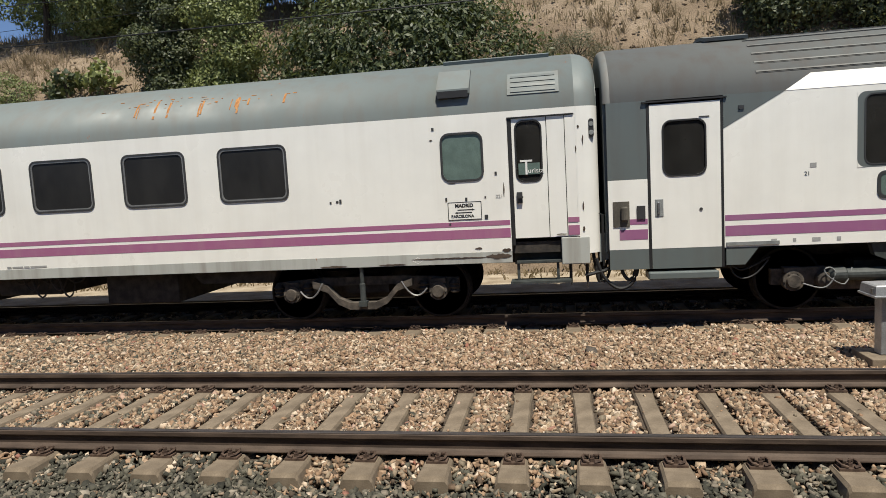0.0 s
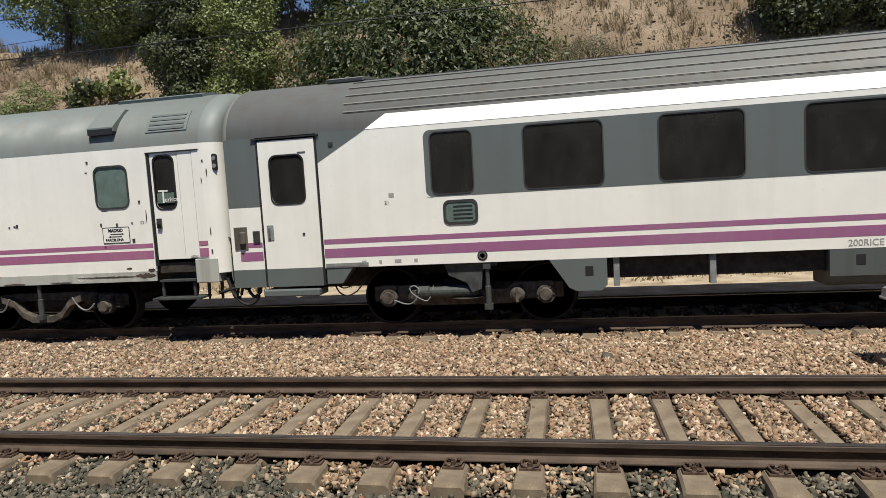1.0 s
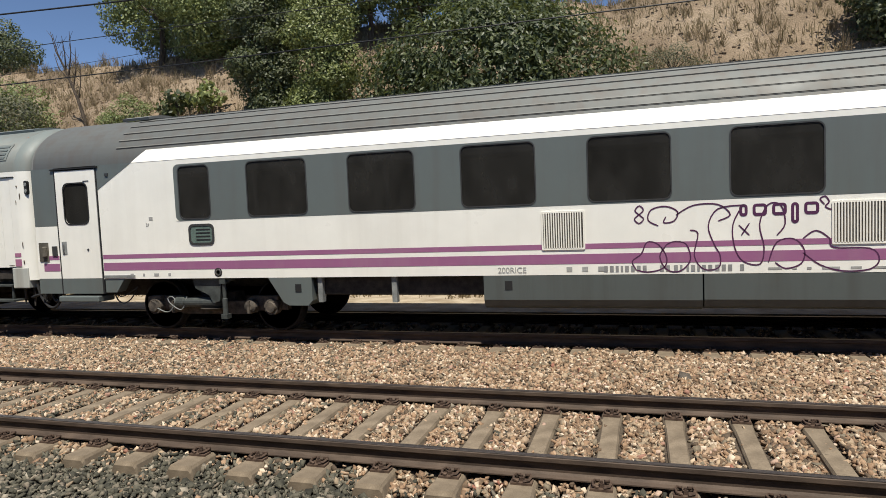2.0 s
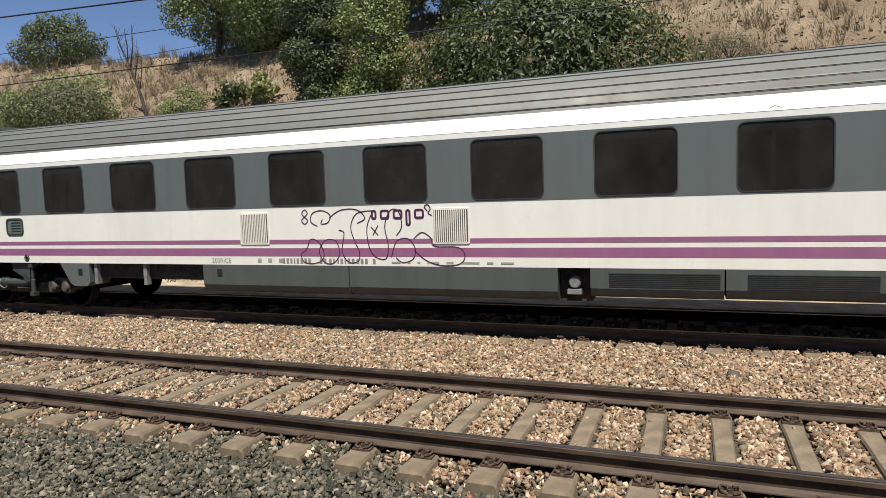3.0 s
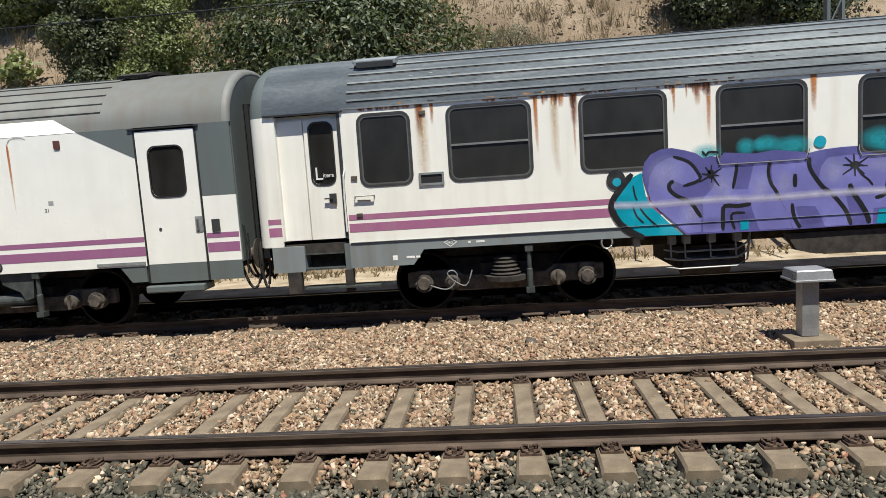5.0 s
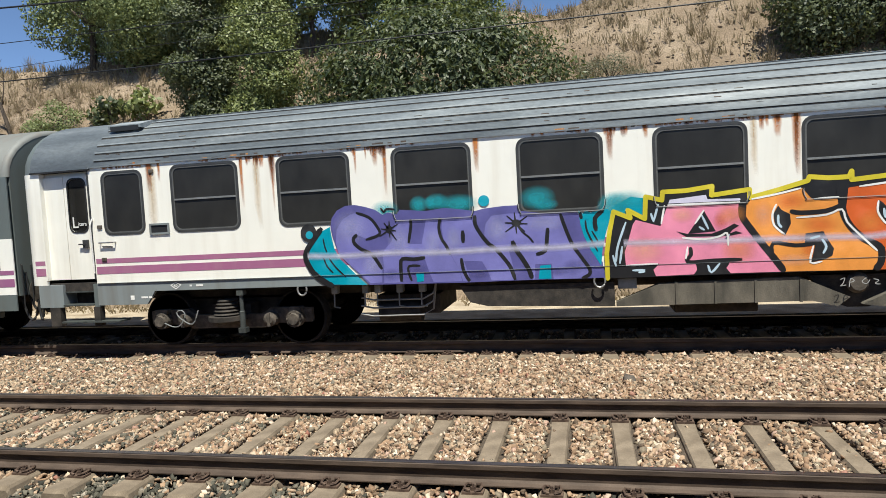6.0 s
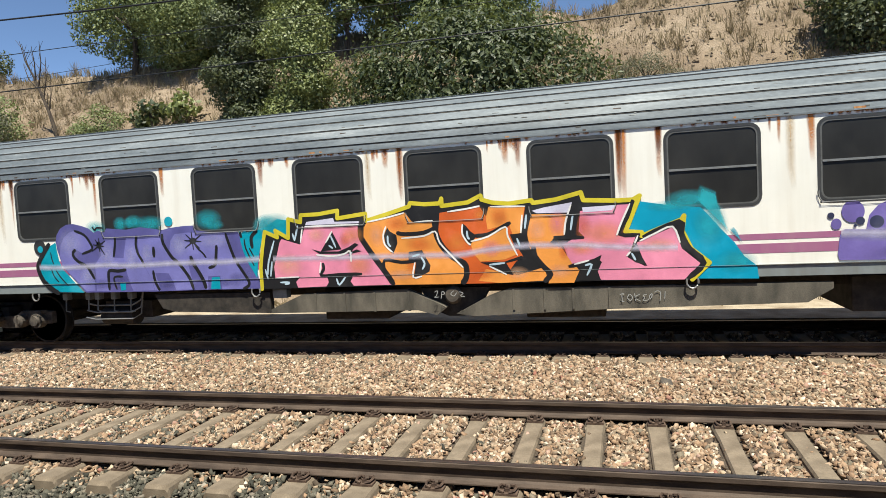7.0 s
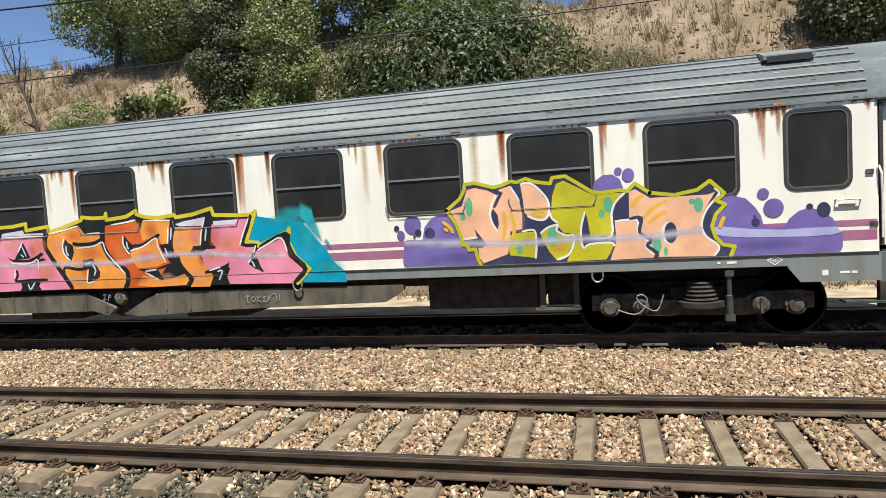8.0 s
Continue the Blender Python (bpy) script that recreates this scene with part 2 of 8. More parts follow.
def hillside():
    """Dry earth: bare clay patches, straw-coloured litter, pebbles."""
    m, n, l, bs = shader("dry_hillside", 0.95)
    big, mid, fine = noise_node(m, 0.35, 5), noise_node(m, 2.2, 6, (1, 1, 1), 0.65), noise_node(m, 22.0, 5)
    c = ramp(m, big, [(0.35, (0.14, 0.104, 0.072)), (0.5, (0.235, 0.175, 0.12)), (0.65, (0.32, 0.25, 0.18))])
    c = mix(m, ramp(m, mid, [(0.5, (0, 0, 0)), (0.62, (0.6, 0.6, 0.6))]), c, (0.19, 0.145, 0.092))
    l.new(mix(m, 0.8, c, ramp(m, fine, [(0.3, (0.6, 0.58, 0.56)), (0.7, (1.15, 1.13, 1.1))]), "MULTIPLY"), bs.inputs["Base Color"])
    bump(m, mix(m, 0.5, fine, mid), 1.0, 0.09)
    return m


M["soil"] = hillside()


def chalky_roof():
    """Old blue-grey roof paint: chalky smears along the car, flaked spots down to red lead."""
    m, n, l, bs = shader("weathered_roof_paint", 0.62)
    smear, patch, fine = noise_node(m, 1.0, 6, (0.7, 3.0, 3.0), 0.62), noise_node(m, 0.55, 4, (1, 2, 2)), noise_node(m, 26.0, 5, (0.5, 1, 1))
    c = ramp(m, smear, [(0.32, (0.105, 0.122, 0.135)), (0.5, (0.15, 0.17, 0.185)), (0.62, (0.2, 0.222, 0.235)), (0.74, (0.31, 0.33, 0.34))])
    c = mix(m, ramp(m, patch, [(0.5, (0, 0, 0)), (0.68, (0.5, 0.5, 0.5))]), c, (0.2, 0.225, 0.245))
    c = mix(m, 0.75, c, ramp(m, fine, [(0.3, (0.75, 0.75, 0.75)), (0.7, (1.15, 1.15, 1.15))]), "MULTIPLY")
    flake = noise_node(m, 5.0, 8, (0.6, 1.6, 1.6), 0.75)
    c = mix(m, ramp(m, flake, [(0.66, (0, 0, 0)), (0.69, (0.8, 0.8, 0.8))]), c, (0.19, 0.095, 0.07))
    l.new(c, bs.inputs["Base Color"])
    bump(m, mix(m, 0.5, fine, smear), 0.5, 0.012)
    return m


M["roof_rust"] = chalky_roof()


# ---- building helpers ----
def finish(name, bm, material, smooth=False):
    me = bpy.data.meshes.new(name)
    bmesh.ops.recalc_face_normals(bm, faces=bm.faces[:])
    bm.to_mesh(me)
    bm.free()
    for mt in (material if isinstance(material, (list, tuple)) else [material]):
        me.materials.append(mt)
    if smooth:
        me.polygons.foreach_set("use_smooth", [True] * len(me.polygons))
    return new(name, me)


def part(name, bm, material, parent, label="", smooth=False):
    ob = finish(name, bm, material, smooth)
    ob.parent = parent
    if label:
        tagged(ob, label)
    return ob


def thing(name, m, label, category, group="", kind=""):
    ob = new(name)
    ob.matrix_world = m
    return tagged(ob, label, category, group, kind)


def box(bm, x0, x1, y0, y1, z0, z1, bevel=0.0):
    v = [bm.verts.new((x, y, z)) for x in (x0, x1) for y in (y0, y1) for z in (z0, z1)]
    f = [bm.faces.new([v[i] for i in q]) for q in ((0, 1, 3, 2), (4, 6, 7, 5), (0, 4, 5, 1), (2, 3, 7, 6), (0, 2, 6, 4), (1, 5, 7, 3))]
    if bevel:
        bmesh.ops.bevel(bm, geom=list({e for g in f for e in g.edges}), offset=bevel, segments=2, affect="EDGES", profile=0.5)
    return bm


def prism(bm, poly, y0, y1):
    """A polygon in x and z, pushed from y0 to y1."""
    a = [bm.verts.new((x, y0, z)) for x, z in poly]
    b = [bm.verts.new((x, y1, z)) for x, z in poly]
    bm.faces.new(a), bm.faces.new(b[::-1])
    n = len(poly)
    for i in range(n):
        bm.faces.new((a[i], b[i], b[(i + 1) % n], a[(i + 1) % n]))
    return bm


def extrude_x(bm, poly, x0, x1):
    """A polygon in y and z, pushed from x0 to x1."""
    a = [bm.verts.new((x0, y, z)) for y, z in poly]
    b = [bm.verts.new((x1, y, z)) for y, z in poly]
    bm.faces.new(a), bm.faces.new(b[::-1])
    n = len(poly)
    for i in range(n):
        bm.faces.new((a[i], b[i], b[(i + 1) % n], a[(i + 1) % n]))
    return bm


def lathe(bm, c, axis, stations, seg=20):
    """Rings of (distance along the axis, radius) about c; axis 0, 1 or 2."""
    rings = []
    for d, r in stations:
        ring = []
        for i in range(seg):
            a = 2 * math.pi * i / seg
            p = [r * math.cos(a), r * math.sin(a)]
            p.insert(axis, d)
            ring.append(bm.verts.new(Vector(c) + Vector(p)))
        rings.append(ring)
    for p, q in zip(rings, rings[1:]):
        for i in range(seg):
            bm.faces.new((p[i], p[(i + 1) % seg], q[(i + 1) % seg], q[i]))
    bm.faces.new(rings[0]), bm.faces.new(rings[-1])
    return bm


def tube(bm, pts, r, seg=6):
    pts = [Vector(p) for p in pts]
    rings = []
    for i, p in enumerate(pts):
        d = (pts[min(i + 1, len(pts) - 1)] - pts[max(i - 1, 0)]).normalized()
        u = d.cross(Vector((0, 0, 1)) if abs(d.z) < 0.9 else Vector((1, 0, 0))).normalized()
        w = d.cross(u)
        rr = r[i] if isinstance(r, (list, tuple)) else r
        rings.append([bm.verts.new(p + rr * (math.cos(2 * math.pi * k / seg) * u + math.sin(2 * math.pi * k / seg) * w)) for k in range(seg)])
    for p, q in zip(rings, rings[1:]):
        for k in range(seg):
            bm.faces.new((p[k], p[(k + 1) % seg], q[(k + 1) % seg], q[k]))
    bm.faces.new(rings[0]), bm.faces.new(rings[-1])
    return bm


def bow(a, b, drop, n=8):
    """Points of a hanging hose or wire from a to b."""
    a, b = Vector(a), Vector(b)
    return [a.lerp(b, i / n) - Vector((0, 0, drop * 4 * (i / n) * (1 - i / n))) for i in range(n + 1)]


def rounded(x0, x1, z0, z1, r, n=4):
    """Corner by corner, anticlockwise from the lower left, n + 1 points each."""
    pts = []
    for cx, cz, a0 in ((x0 + r, z0 + r, 180), (x1 - r, z0 + r, 270), (x1 - r, z1 - r, 0), (x0 + r, z1 - r, 90)):
        pts += [(cx + r * math.cos(radians(a0 + 90 * i / n)), cz + r * math.sin(radians(a0 + 90 * i / n))) for i in range(n + 1)]
    return pts


def ring(bm, outer, inner, y0, y1):
    """A frame between two outlines of equal count, from y0 (outside) to y1."""
    n = len(outer)
    v = [[bm.verts.new((x, y, z)) for x, z in o] for o, y in ((outer, y0), (inner, y0), (inner, y1), (outer, y1))]
    for a, b in ((0, 1), (1, 2), (2, 3), (3, 0)):
        for i in range(n):
            bm.faces.new((v[a][i], v[a][(i + 1) % n], v[b][(i + 1) % n], v[b][i]))
    return bm


def holed_wall(bm, x0, x1, z0, z1, y0, y1, holes, n=4):
    """A wall from y0 to y1 with rounded openings (xa, xb, za, zb, r) through it, in order of x."""
    edges = [x0]
    for a, b in zip(holes, holes[1:]):
        edges.append((a[1] + b[0]) / 2)
    edges.append(x1)
    for (xa, xb, za, zb, r), ca, cb in zip(holes, edges, edges[1:]):
        inner = rounded(xa, xb, za, zb, r, n)
        corner = [(ca, z0), (cb, z0), (cb, z1), (ca, z1)]
        for y in (y0, y1):
            iv = [bm.verts.new((x, y, z)) for x, z in inner]
            cv = [bm.verts.new((x, y, z)) for x, z in corner]
            for k in range(4):
                arc = iv[k * (n + 1):(k + 1) * (n + 1)]
                for p, q in zip(arc, arc[1:]):
                    bm.faces.new((cv[k], p, q))
                nxt = iv[((k + 1) * (n + 1)) % len(iv)]
                bm.faces.new((cv[k], arc[-1], nxt, cv[(k + 1) % 4]))
        a = [bm.verts.new((x, y0, z)) for x, z in inner]
        b = [bm.verts.new((x, y1, z)) for x, z in inner]
        for i in range(len(a)):
            bm.faces.new((a[i], a[(i + 1) % len(a)], b[(i + 1) % len(a)], b[i]))
    if not holes:
        box(bm, x0, x1, y0, y1, z0, z1)
    else:
        for xs in (x0, x1):
            v = [bm.verts.new((xs, y, z)) for y, z in ((y0, z0), (y1, z0), (y1, z1), (y0, z1))]
            bm.faces.new(v)
        for zs in (z0, z1):
            v = [bm.verts.new((x, y, zs)) for x, y in ((x0, y0), (x1, y0), (x1, y1), (x0, y1))]
            bm.faces.new(v)
        bmesh.ops.remove_doubles(bm, verts=bm.verts[:], dist=0.0004)
    return bm


def lettering(text, size, x, z, y, material, parent, name="lettering", label="", bold=0.0):
    """Built-in font, flat on the coach side, its lower left corner at x, z."""
    cu = bpy.data.curves.new(name, "FONT")
    cu.body, cu.size, cu.extrude, cu.offset = text, size, 0.0008, bold
    tmp = new(name, cu)
    me = bpy.data.meshes.new_from_object(tmp.evaluated_get(bpy.context.evaluated_depsgraph_get()))
    bpy.data.objects.remove(tmp)
    me.transform(pose(x, y, z, 90, 0, 0))
    me.materials.append(material)
    ob = new(name, me)
    ob.parent = parent
    if label:
        tagged(ob, label)
    return ob


def ribbon(bm, pts, width, y):
    """A flat painted stroke along points in x and z."""
    pts = [Vector((p[0], p[1])) for p in pts]
    left, right = [], []
    for i, p in enumerate(pts):
        d = (pts[min(i + 1, len(pts) - 1)] - pts[max(i - 1, 0)]).normalized()
        nrm = Vector((-d.y, d.x)) * width / 2 * (1.0 if 0 < i < len(pts) - 1 else 0.6)
        left.append(bm.verts.new((p.x + nrm.x, y, p.y + nrm.y))), right.append(bm.verts.new((p.x - nrm.x, y, p.y - nrm.y)))
    for i in range(len(pts) - 1):
        bm.faces.new((left[i], left[i + 1], right[i + 1], right[i]))
    return bm


def soft(pts, n=3):
    """A smooth curve through points (Catmull-Rom)."""
    p = [Vector(q) for q in pts]
    out = []
    for i in range(len(p) - 1):
        a, b, c, d = p[max(i - 1, 0)], p[i], p[i + 1], p[min(i + 2, len(p) - 1)]
        for k in range(n):
            t = k / n
            out.append(0.5 * (2 * b + (c - a) * t + (2 * a - 5 * b + 4 * c - d) * t * t + (3 * b - 3 * c + d - a) * t ** 3))
    out.append(p[-1])
    return out


# ---- ground ----
CREST = [(-3.0, 0.30), (-1.5, 0.335), (-1.15, 0.30), (-0.9, 0.287), (-0.75, 0.30), (-0.4, 0.30), (-0.1, 0.298), (-0.03, 0.281), (0.04, 0.305), (0.15, 0.345), (0.5, 0.38), (3.0, 0.36)]
FOOT_Y, CREST_Y = 15.0, 27.0


def crest_height(x):
    return EYE_Z + CREST_Y * float(np.interp(x / CREST_Y, [c[0] for c in CREST], [c[1] for c in CREST]))


def ground_height(x, y):
    """The railway bed, a flat path behind the far track, then the dry bank up to its crest."""
    if y < 12.2:
        return -0.45
    if y < FOOT_Y:
        return -0.14 + 0.02 * noise.noise((x * 0.7, y * 0.7, 0))
    top = crest_height(x)
    s = min(1.0, (y - FOOT_Y) / (CREST_Y - FOOT_Y))
    z = -0.14 + (top + 0.14) * (s ** 1.05)
    if y > CREST_Y:
        z = top - 0.02 * min(y - CREST_Y, 100) - 0.3 * (1 - math.exp(-(y - CREST_Y) / 3))
    rough = 0.55 * noise.noise((x * 0.25, y * 0.25, 3)) + 0.22 * noise.noise((x * 0.9, y * 0.9, 7)) + 0.07 * noise.noise((x * 2.7, y * 2.7, 9))
    return z + rough * min(1.0, (y - FOOT_Y) / 3) * (0.35 if y > CREST_Y - 1 else 1.0)


def build_ground():
    xs = [-900, -400, -200, -120, -80] + [-60 + 0.5 * i for i in range(181)] + [45, 70, 120, 250, 900]
    ys = [-900, -300, -100, -40, -20, -8, 0, 6, 10, 12.1, 12.2, 13, 14, 15] + [15 + 0.4 * i for i in range(1, 41)] + [33, 36, 42, 60, 120, 300, 900]
    verts = [(x, y, ground_height(x, y)) for y in ys for x in xs]
    n = len(xs)
    faces = [(j * n + i, j * n + i + 1, (j + 1) * n + i + 1, (j + 1) * n + i) for j in range(len(ys) - 1) for i in range(n - 1)]
    me = bpy.data.meshes.new("ground")
    me.from_pydata(verts, [], faces)
    me.polygons.foreach_set("use_smooth", [True] * len(faces))
    me.materials.append(M["soil"])
    tagged(new("ground", me), "dry sandy bank and earth behind the railway", "ground", kind="structure")


build_ground()


def scatter_stones(name, material, places, size, label, rng):
    """Crushed stones: eight shaken corners each, joined into one mesh."""
    n = len(places)
    base = np.array([(x, y, z) for x in (-1, 1) for y in (-1, 1) for z in (-1, 1)], float)
    quads = np.array([(0, 1, 3, 2), (4, 6, 7, 5), (0, 4, 5, 1), (2, 3, 7, 6), (0, 2, 6, 4), (1, 5, 7, 3)])
    v = base[None] * (0.4 + 0.85 * rng.random((n, 8, 3)))
    v *= (size * (0.55 + 0.8 * rng.random((n, 1, 1)) ** 1.4)) * (0.7 + 0.75 * rng.random((n, 1, 3))) * np.array([1.22, 1.22, 0.52])
    q = rng.normal(size=(n, 4)) * np.array([1.5, 0.8, 0.8, 1.5])
    q /= np.linalg.norm(q, axis=1)[:, None]
    w, x, y, z = q.T
    rot = np.stack([1 - 2 * (y * y + z * z), 2 * (x * y - z * w), 2 * (x * z + y * w), 2 * (x * y + z * w), 1 - 2 * (x * x + z * z), 2 * (y * z - x * w),
                    2 * (x * z - y * w), 2 * (y * z + x * w), 1 - 2 * (x * x + y * y)], 1).reshape(n, 3, 3)
    v = np.einsum("nij,nkj->nki", rot, v) + places[:, None, :]
    f = (quads[None] + 8 * np.arange(n)[:, None, None]).reshape(-1, 4)
    me = bpy.data.meshes.new(name)
    me.vertices.add(n * 8), me.loops.add(n * 24), me.polygons.add(n * 6)
    me.vertices.foreach_set("co", v.ravel())
    me.loops.foreach_set("vertex_index", f.ravel())
    me.polygons.foreach_set("loop_start", np.arange(0, n * 24, 4))
    me.update(calc_edges=True)
    me.materials.append(material)
    return tagged(new(name, me), label, "ballast", kind="stuff")


def ballast_level(x, y):
    """Height of the ballast's top: level cribs, a shallow trough between the tracks, a shoulder in front."""
    z = np.full_like(y, -0.2)
    z += 0.05 * np.exp(-((y - 8.0) / 0.9) ** 2) * 0.6
    z = np.where(y < 4.88, z - np.clip((4.88 - y) / 0.4, 0, 1) * 0.075 - np.clip(4.4 - y, 0, 0.6) * 0.05, z)
    return z


def build_ballast():
    rng = np.random.default_rng(5)
    bm = bmesh.new()
    box(bm, -70, 40, 4.86, 12.15, -0.6, -0.234)
    box(bm, -70, 40, 2.155, 4.86, -0.6, -0.33)
    bm.faces.ensure_lookup_table()
    for f in bm.faces[6:]:
        f.material_index = 1
    tagged(finish("trackbed", bm, [M["dust"], M["grey_dust"]]), "dusty stone trackbed under the rails", "trackbed", kind="structure")

    def strip(x0, x1, y0, y1, per):
        k = int((x1 - x0) * (y1 - y0) * per)
        return np.stack([rng.uniform(x0, x1, k), rng.uniform(y0, y1, k)], 1)

    tan = np.concatenate([strip(-9.5, 4.5, 4.5, 7.0, 2100), strip(-12.5, 6.0, 7.0, 9.75, 1600), strip(-20, -9.5, 6.0, 9.75, 350), strip(6, 12, 7, 9.75, 120), strip(-14, 6, 9.75, 12.1, 110)])
    grey = np.concatenate([strip(-9.5, 4.0, 2.9, 4.9, 1500), strip(-8.5, 1.5, 2.2, 2.9, 1300), strip(4.0, 9.0, 2.2, 4.9, 320), strip(1.5, 4.0, 2.2, 2.9, 600), strip(-14.0, -9.5, 2.2, 4.9, 320)])
    mixed = 4.74 + 0.16 * np.sin(grey[:, 0] * 1.3) + 0.10 * np.sin(grey[:, 0] * 4.1)
    share = 1 / (1 + np.exp((grey[:, 1] - mixed) / 0.09)) * 0.975
    keep = rng.random(len(grey)) < share
    tan = np.concatenate([tan[tan[:, 1] > 4.9], tan[tan[:, 1] <= 4.9][:0], grey[~keep]])
    # greyer, dirtier stones towards the far end of the near track
    dirty = rng.random(len(tan)) < 0.3 / (1 + np.exp((tan[:, 0] + 4.2) / 0.9)) * np.where(tan[:, 1] < 7.2, 1.0, 0.45)
    grey = np.concatenate([grey[keep], tan[dirty]])
    tan = tan[~dirty]

    def clear(p):
        """Leaves sleepers and rails free."""
        x, y = p[:, 0], p[:, 1]
        near = np.abs((x - SLEEPER_PHASE + 0.3) % SLEEPER_STEP - 0.3) < 0.125 + 0.02 * rng.random(len(x))
        on = near & ((np.abs(y - TRACK_NEAR) < 1.32) | (np.abs(y - TRACK_FAR) < 1.32)) & (rng.random(len(x)) > 0.02)
        for yc in (TRACK_NEAR, TRACK_FAR):
            for s in (-1, 1):
                on |= np.abs(y - yc - s * GAUGE / 2) < 0.075
        return p[~on]

    for nm, mt, p, lb in (("tan_ballast", M["tan_stone"], tan, "crushed tan and reddish ballast stones between the rails"), ("grey_ballast", M["grey_stone"], grey, "crushed grey ballast stones beside the platform")):
        p = clear(p)
        z = ballast_level(p[:, 0], p[:, 1]) + rng.uniform(-0.03, 0.014, len(p)) + 0.012 * np.sin(p[:, 0] * 2.1 + p[:, 1] * 1.7)
        scatter_stones(nm, mt, np.column_stack([p, z]), 0.0186, lb, rng)
    dark = np.array([(0.47, 7.98, -0.16)])
    ob = scatter_stones("loose_stone", M["bogie"], dark, 0.06, "dark brown stone lying on the ballast", np.random.default_rng(3))
    ob["kind"] = ""
    ob["category"] = "stone"


build_ballast()


# ---- tracks ----
def rail_profile(y):
    half = [(0.0, 0.0), (0.028, -0.001), (0.035, -0.008), (0.036, -0.04), (0.022, -0.05), (0.009, -0.058), (0.0085, -0.125), (0.03, -0.14), (0.07, -0.15), (0.07, -0.16)]
    return [(y + a, b) for a, b in half] + [(y - a, b) for a, b in half[::-1][:-1]]


def build_rail(y, x0, x1, label):
    root = thing("rail", pose(0, 0, 0), label, "rail", "rails of the two tracks")
    bm = bmesh.new()
    extrude_x(bm, rail_profile(y), x0, x1)
    part("web_and_foot", bm, M["rail_rust"], root)
    bm = bmesh.new()
    extrude_x(bm, [(y - 0.03, 0.0022), (y + 0.03, 0.0022), (y + 0.03, -0.0005), (y - 0.03, -0.0005)], x0, x1)
    part("running_surface", bm, M["rail_head"], root, "steel running surface worn by wheels")
    return root


for yc in (TRACK_NEAR, TRACK_FAR):
    for s in (-1, 1):
        build_rail(yc + s * GAUGE / 2, -80, 45, "rust-brown steel rail clipped to concrete sleepers")


def sleeper_mesh():
    bm = bmesh.new()
    poly = [(-0.165, -0.38), (0.165, -0.38), (0.125, -0.2), (0.105, -0.175), (-0.105, -0.175), (-0.125, -0.2)]
    ys = [-1.3, -1.27, -0.45, 0.45, 1.27, 1.3]
    low = [0.03, 0.0, 0.0, 0.0, 0.0, 0.03]
    dip = [0.0, 0.0, 0.03, 0.03, 0.0, 0.0]
    rows = []
    for y, lo, dp in zip(ys, low, dip):
        rows.append([bm.verts.new((x * (1 - 0.3 * (dp > 0)), y, z - (lo if z > -0.3 else 0) - (dp * 0.3 if z > -0.3 else 0))) for x, z in poly])
    for a, b in zip(rows, rows[1:]):
        for i in range(6):
            bm.faces.new((a[i], a[(i + 1) % 6], b[(i + 1) % 6], b[i]))
    bm.faces.new(rows[0]), bm.faces.new(rows[-1])
    bmesh.ops.recalc_face_normals(bm, faces=bm.faces[:])
    me = bpy.data.meshes.new("sleeper")
    bm.to_mesh(me)
    me.materials.append(M["concrete"])
    return me


def clip_mesh(s):
    """Base plate shoulder, bent spring clip and screw with its nut, on the side s of the rail."""
    bm = bmesh.new()
    if s:
        box(bm, -0.085, 0.085, s * 0.135 - 0.045, s * 0.135 + 0.045, -0.178, -0.158)
        for k in (-1, 1):
            tube(bm, [(k * 0.02, s * 0.17, -0.15), (k * 0.06, s * 0.16, -0.14), (k * 0.07, s * 0.10, -0.135), (k * 0.055, s * 0.06, -0.138), (k * 0.02, s * 0.075, -0.135)], 0.011, 5)
        lathe(bm, (0, s * 0.13, -0.16), 2, [(0, 0.022), (0.03, 0.022), (0.03, 0.012), (0.05, 0.012)], 6)
    bmesh.ops.recalc_face_normals(bm, faces=bm.faces[:])
    me = bpy.data.meshes.new("rail_clip")
    bm.to_mesh(me)
    me.materials.append(M["clip"])
    return me


def build_sleepers():
    sm, cms = sleeper_mesh(), (clip_mesh(-1), clip_mesh(1))
    for yc, k0, k1, lab in ((TRACK_NEAR, -24, 12, "weathered concrete sleeper bedded in ballast"), (TRACK_FAR, -34, 16, "concrete sleeper shaded by the train above")):
        for k in range(k0, k1):
            x = SLEEPER_PHASE + SLEEPER_STEP * k
            ob = new("sleeper", sm)
            ob.matrix_world = pose(x + random.uniform(-0.008, 0.008), yc, random.uniform(-0.004, 0.003), 0, 0, random.uniform(-0.3, 0.3))
            tagged(ob, lab, "sleeper", "sleepers under the rails")
            for s in (-1, 1):
                for cm in cms:
                    c = new("rail_clip", cm)
                    c.parent = ob
                    c.matrix_basis = pose(0, s * GAUGE / 2, 0)


build_sleepers()


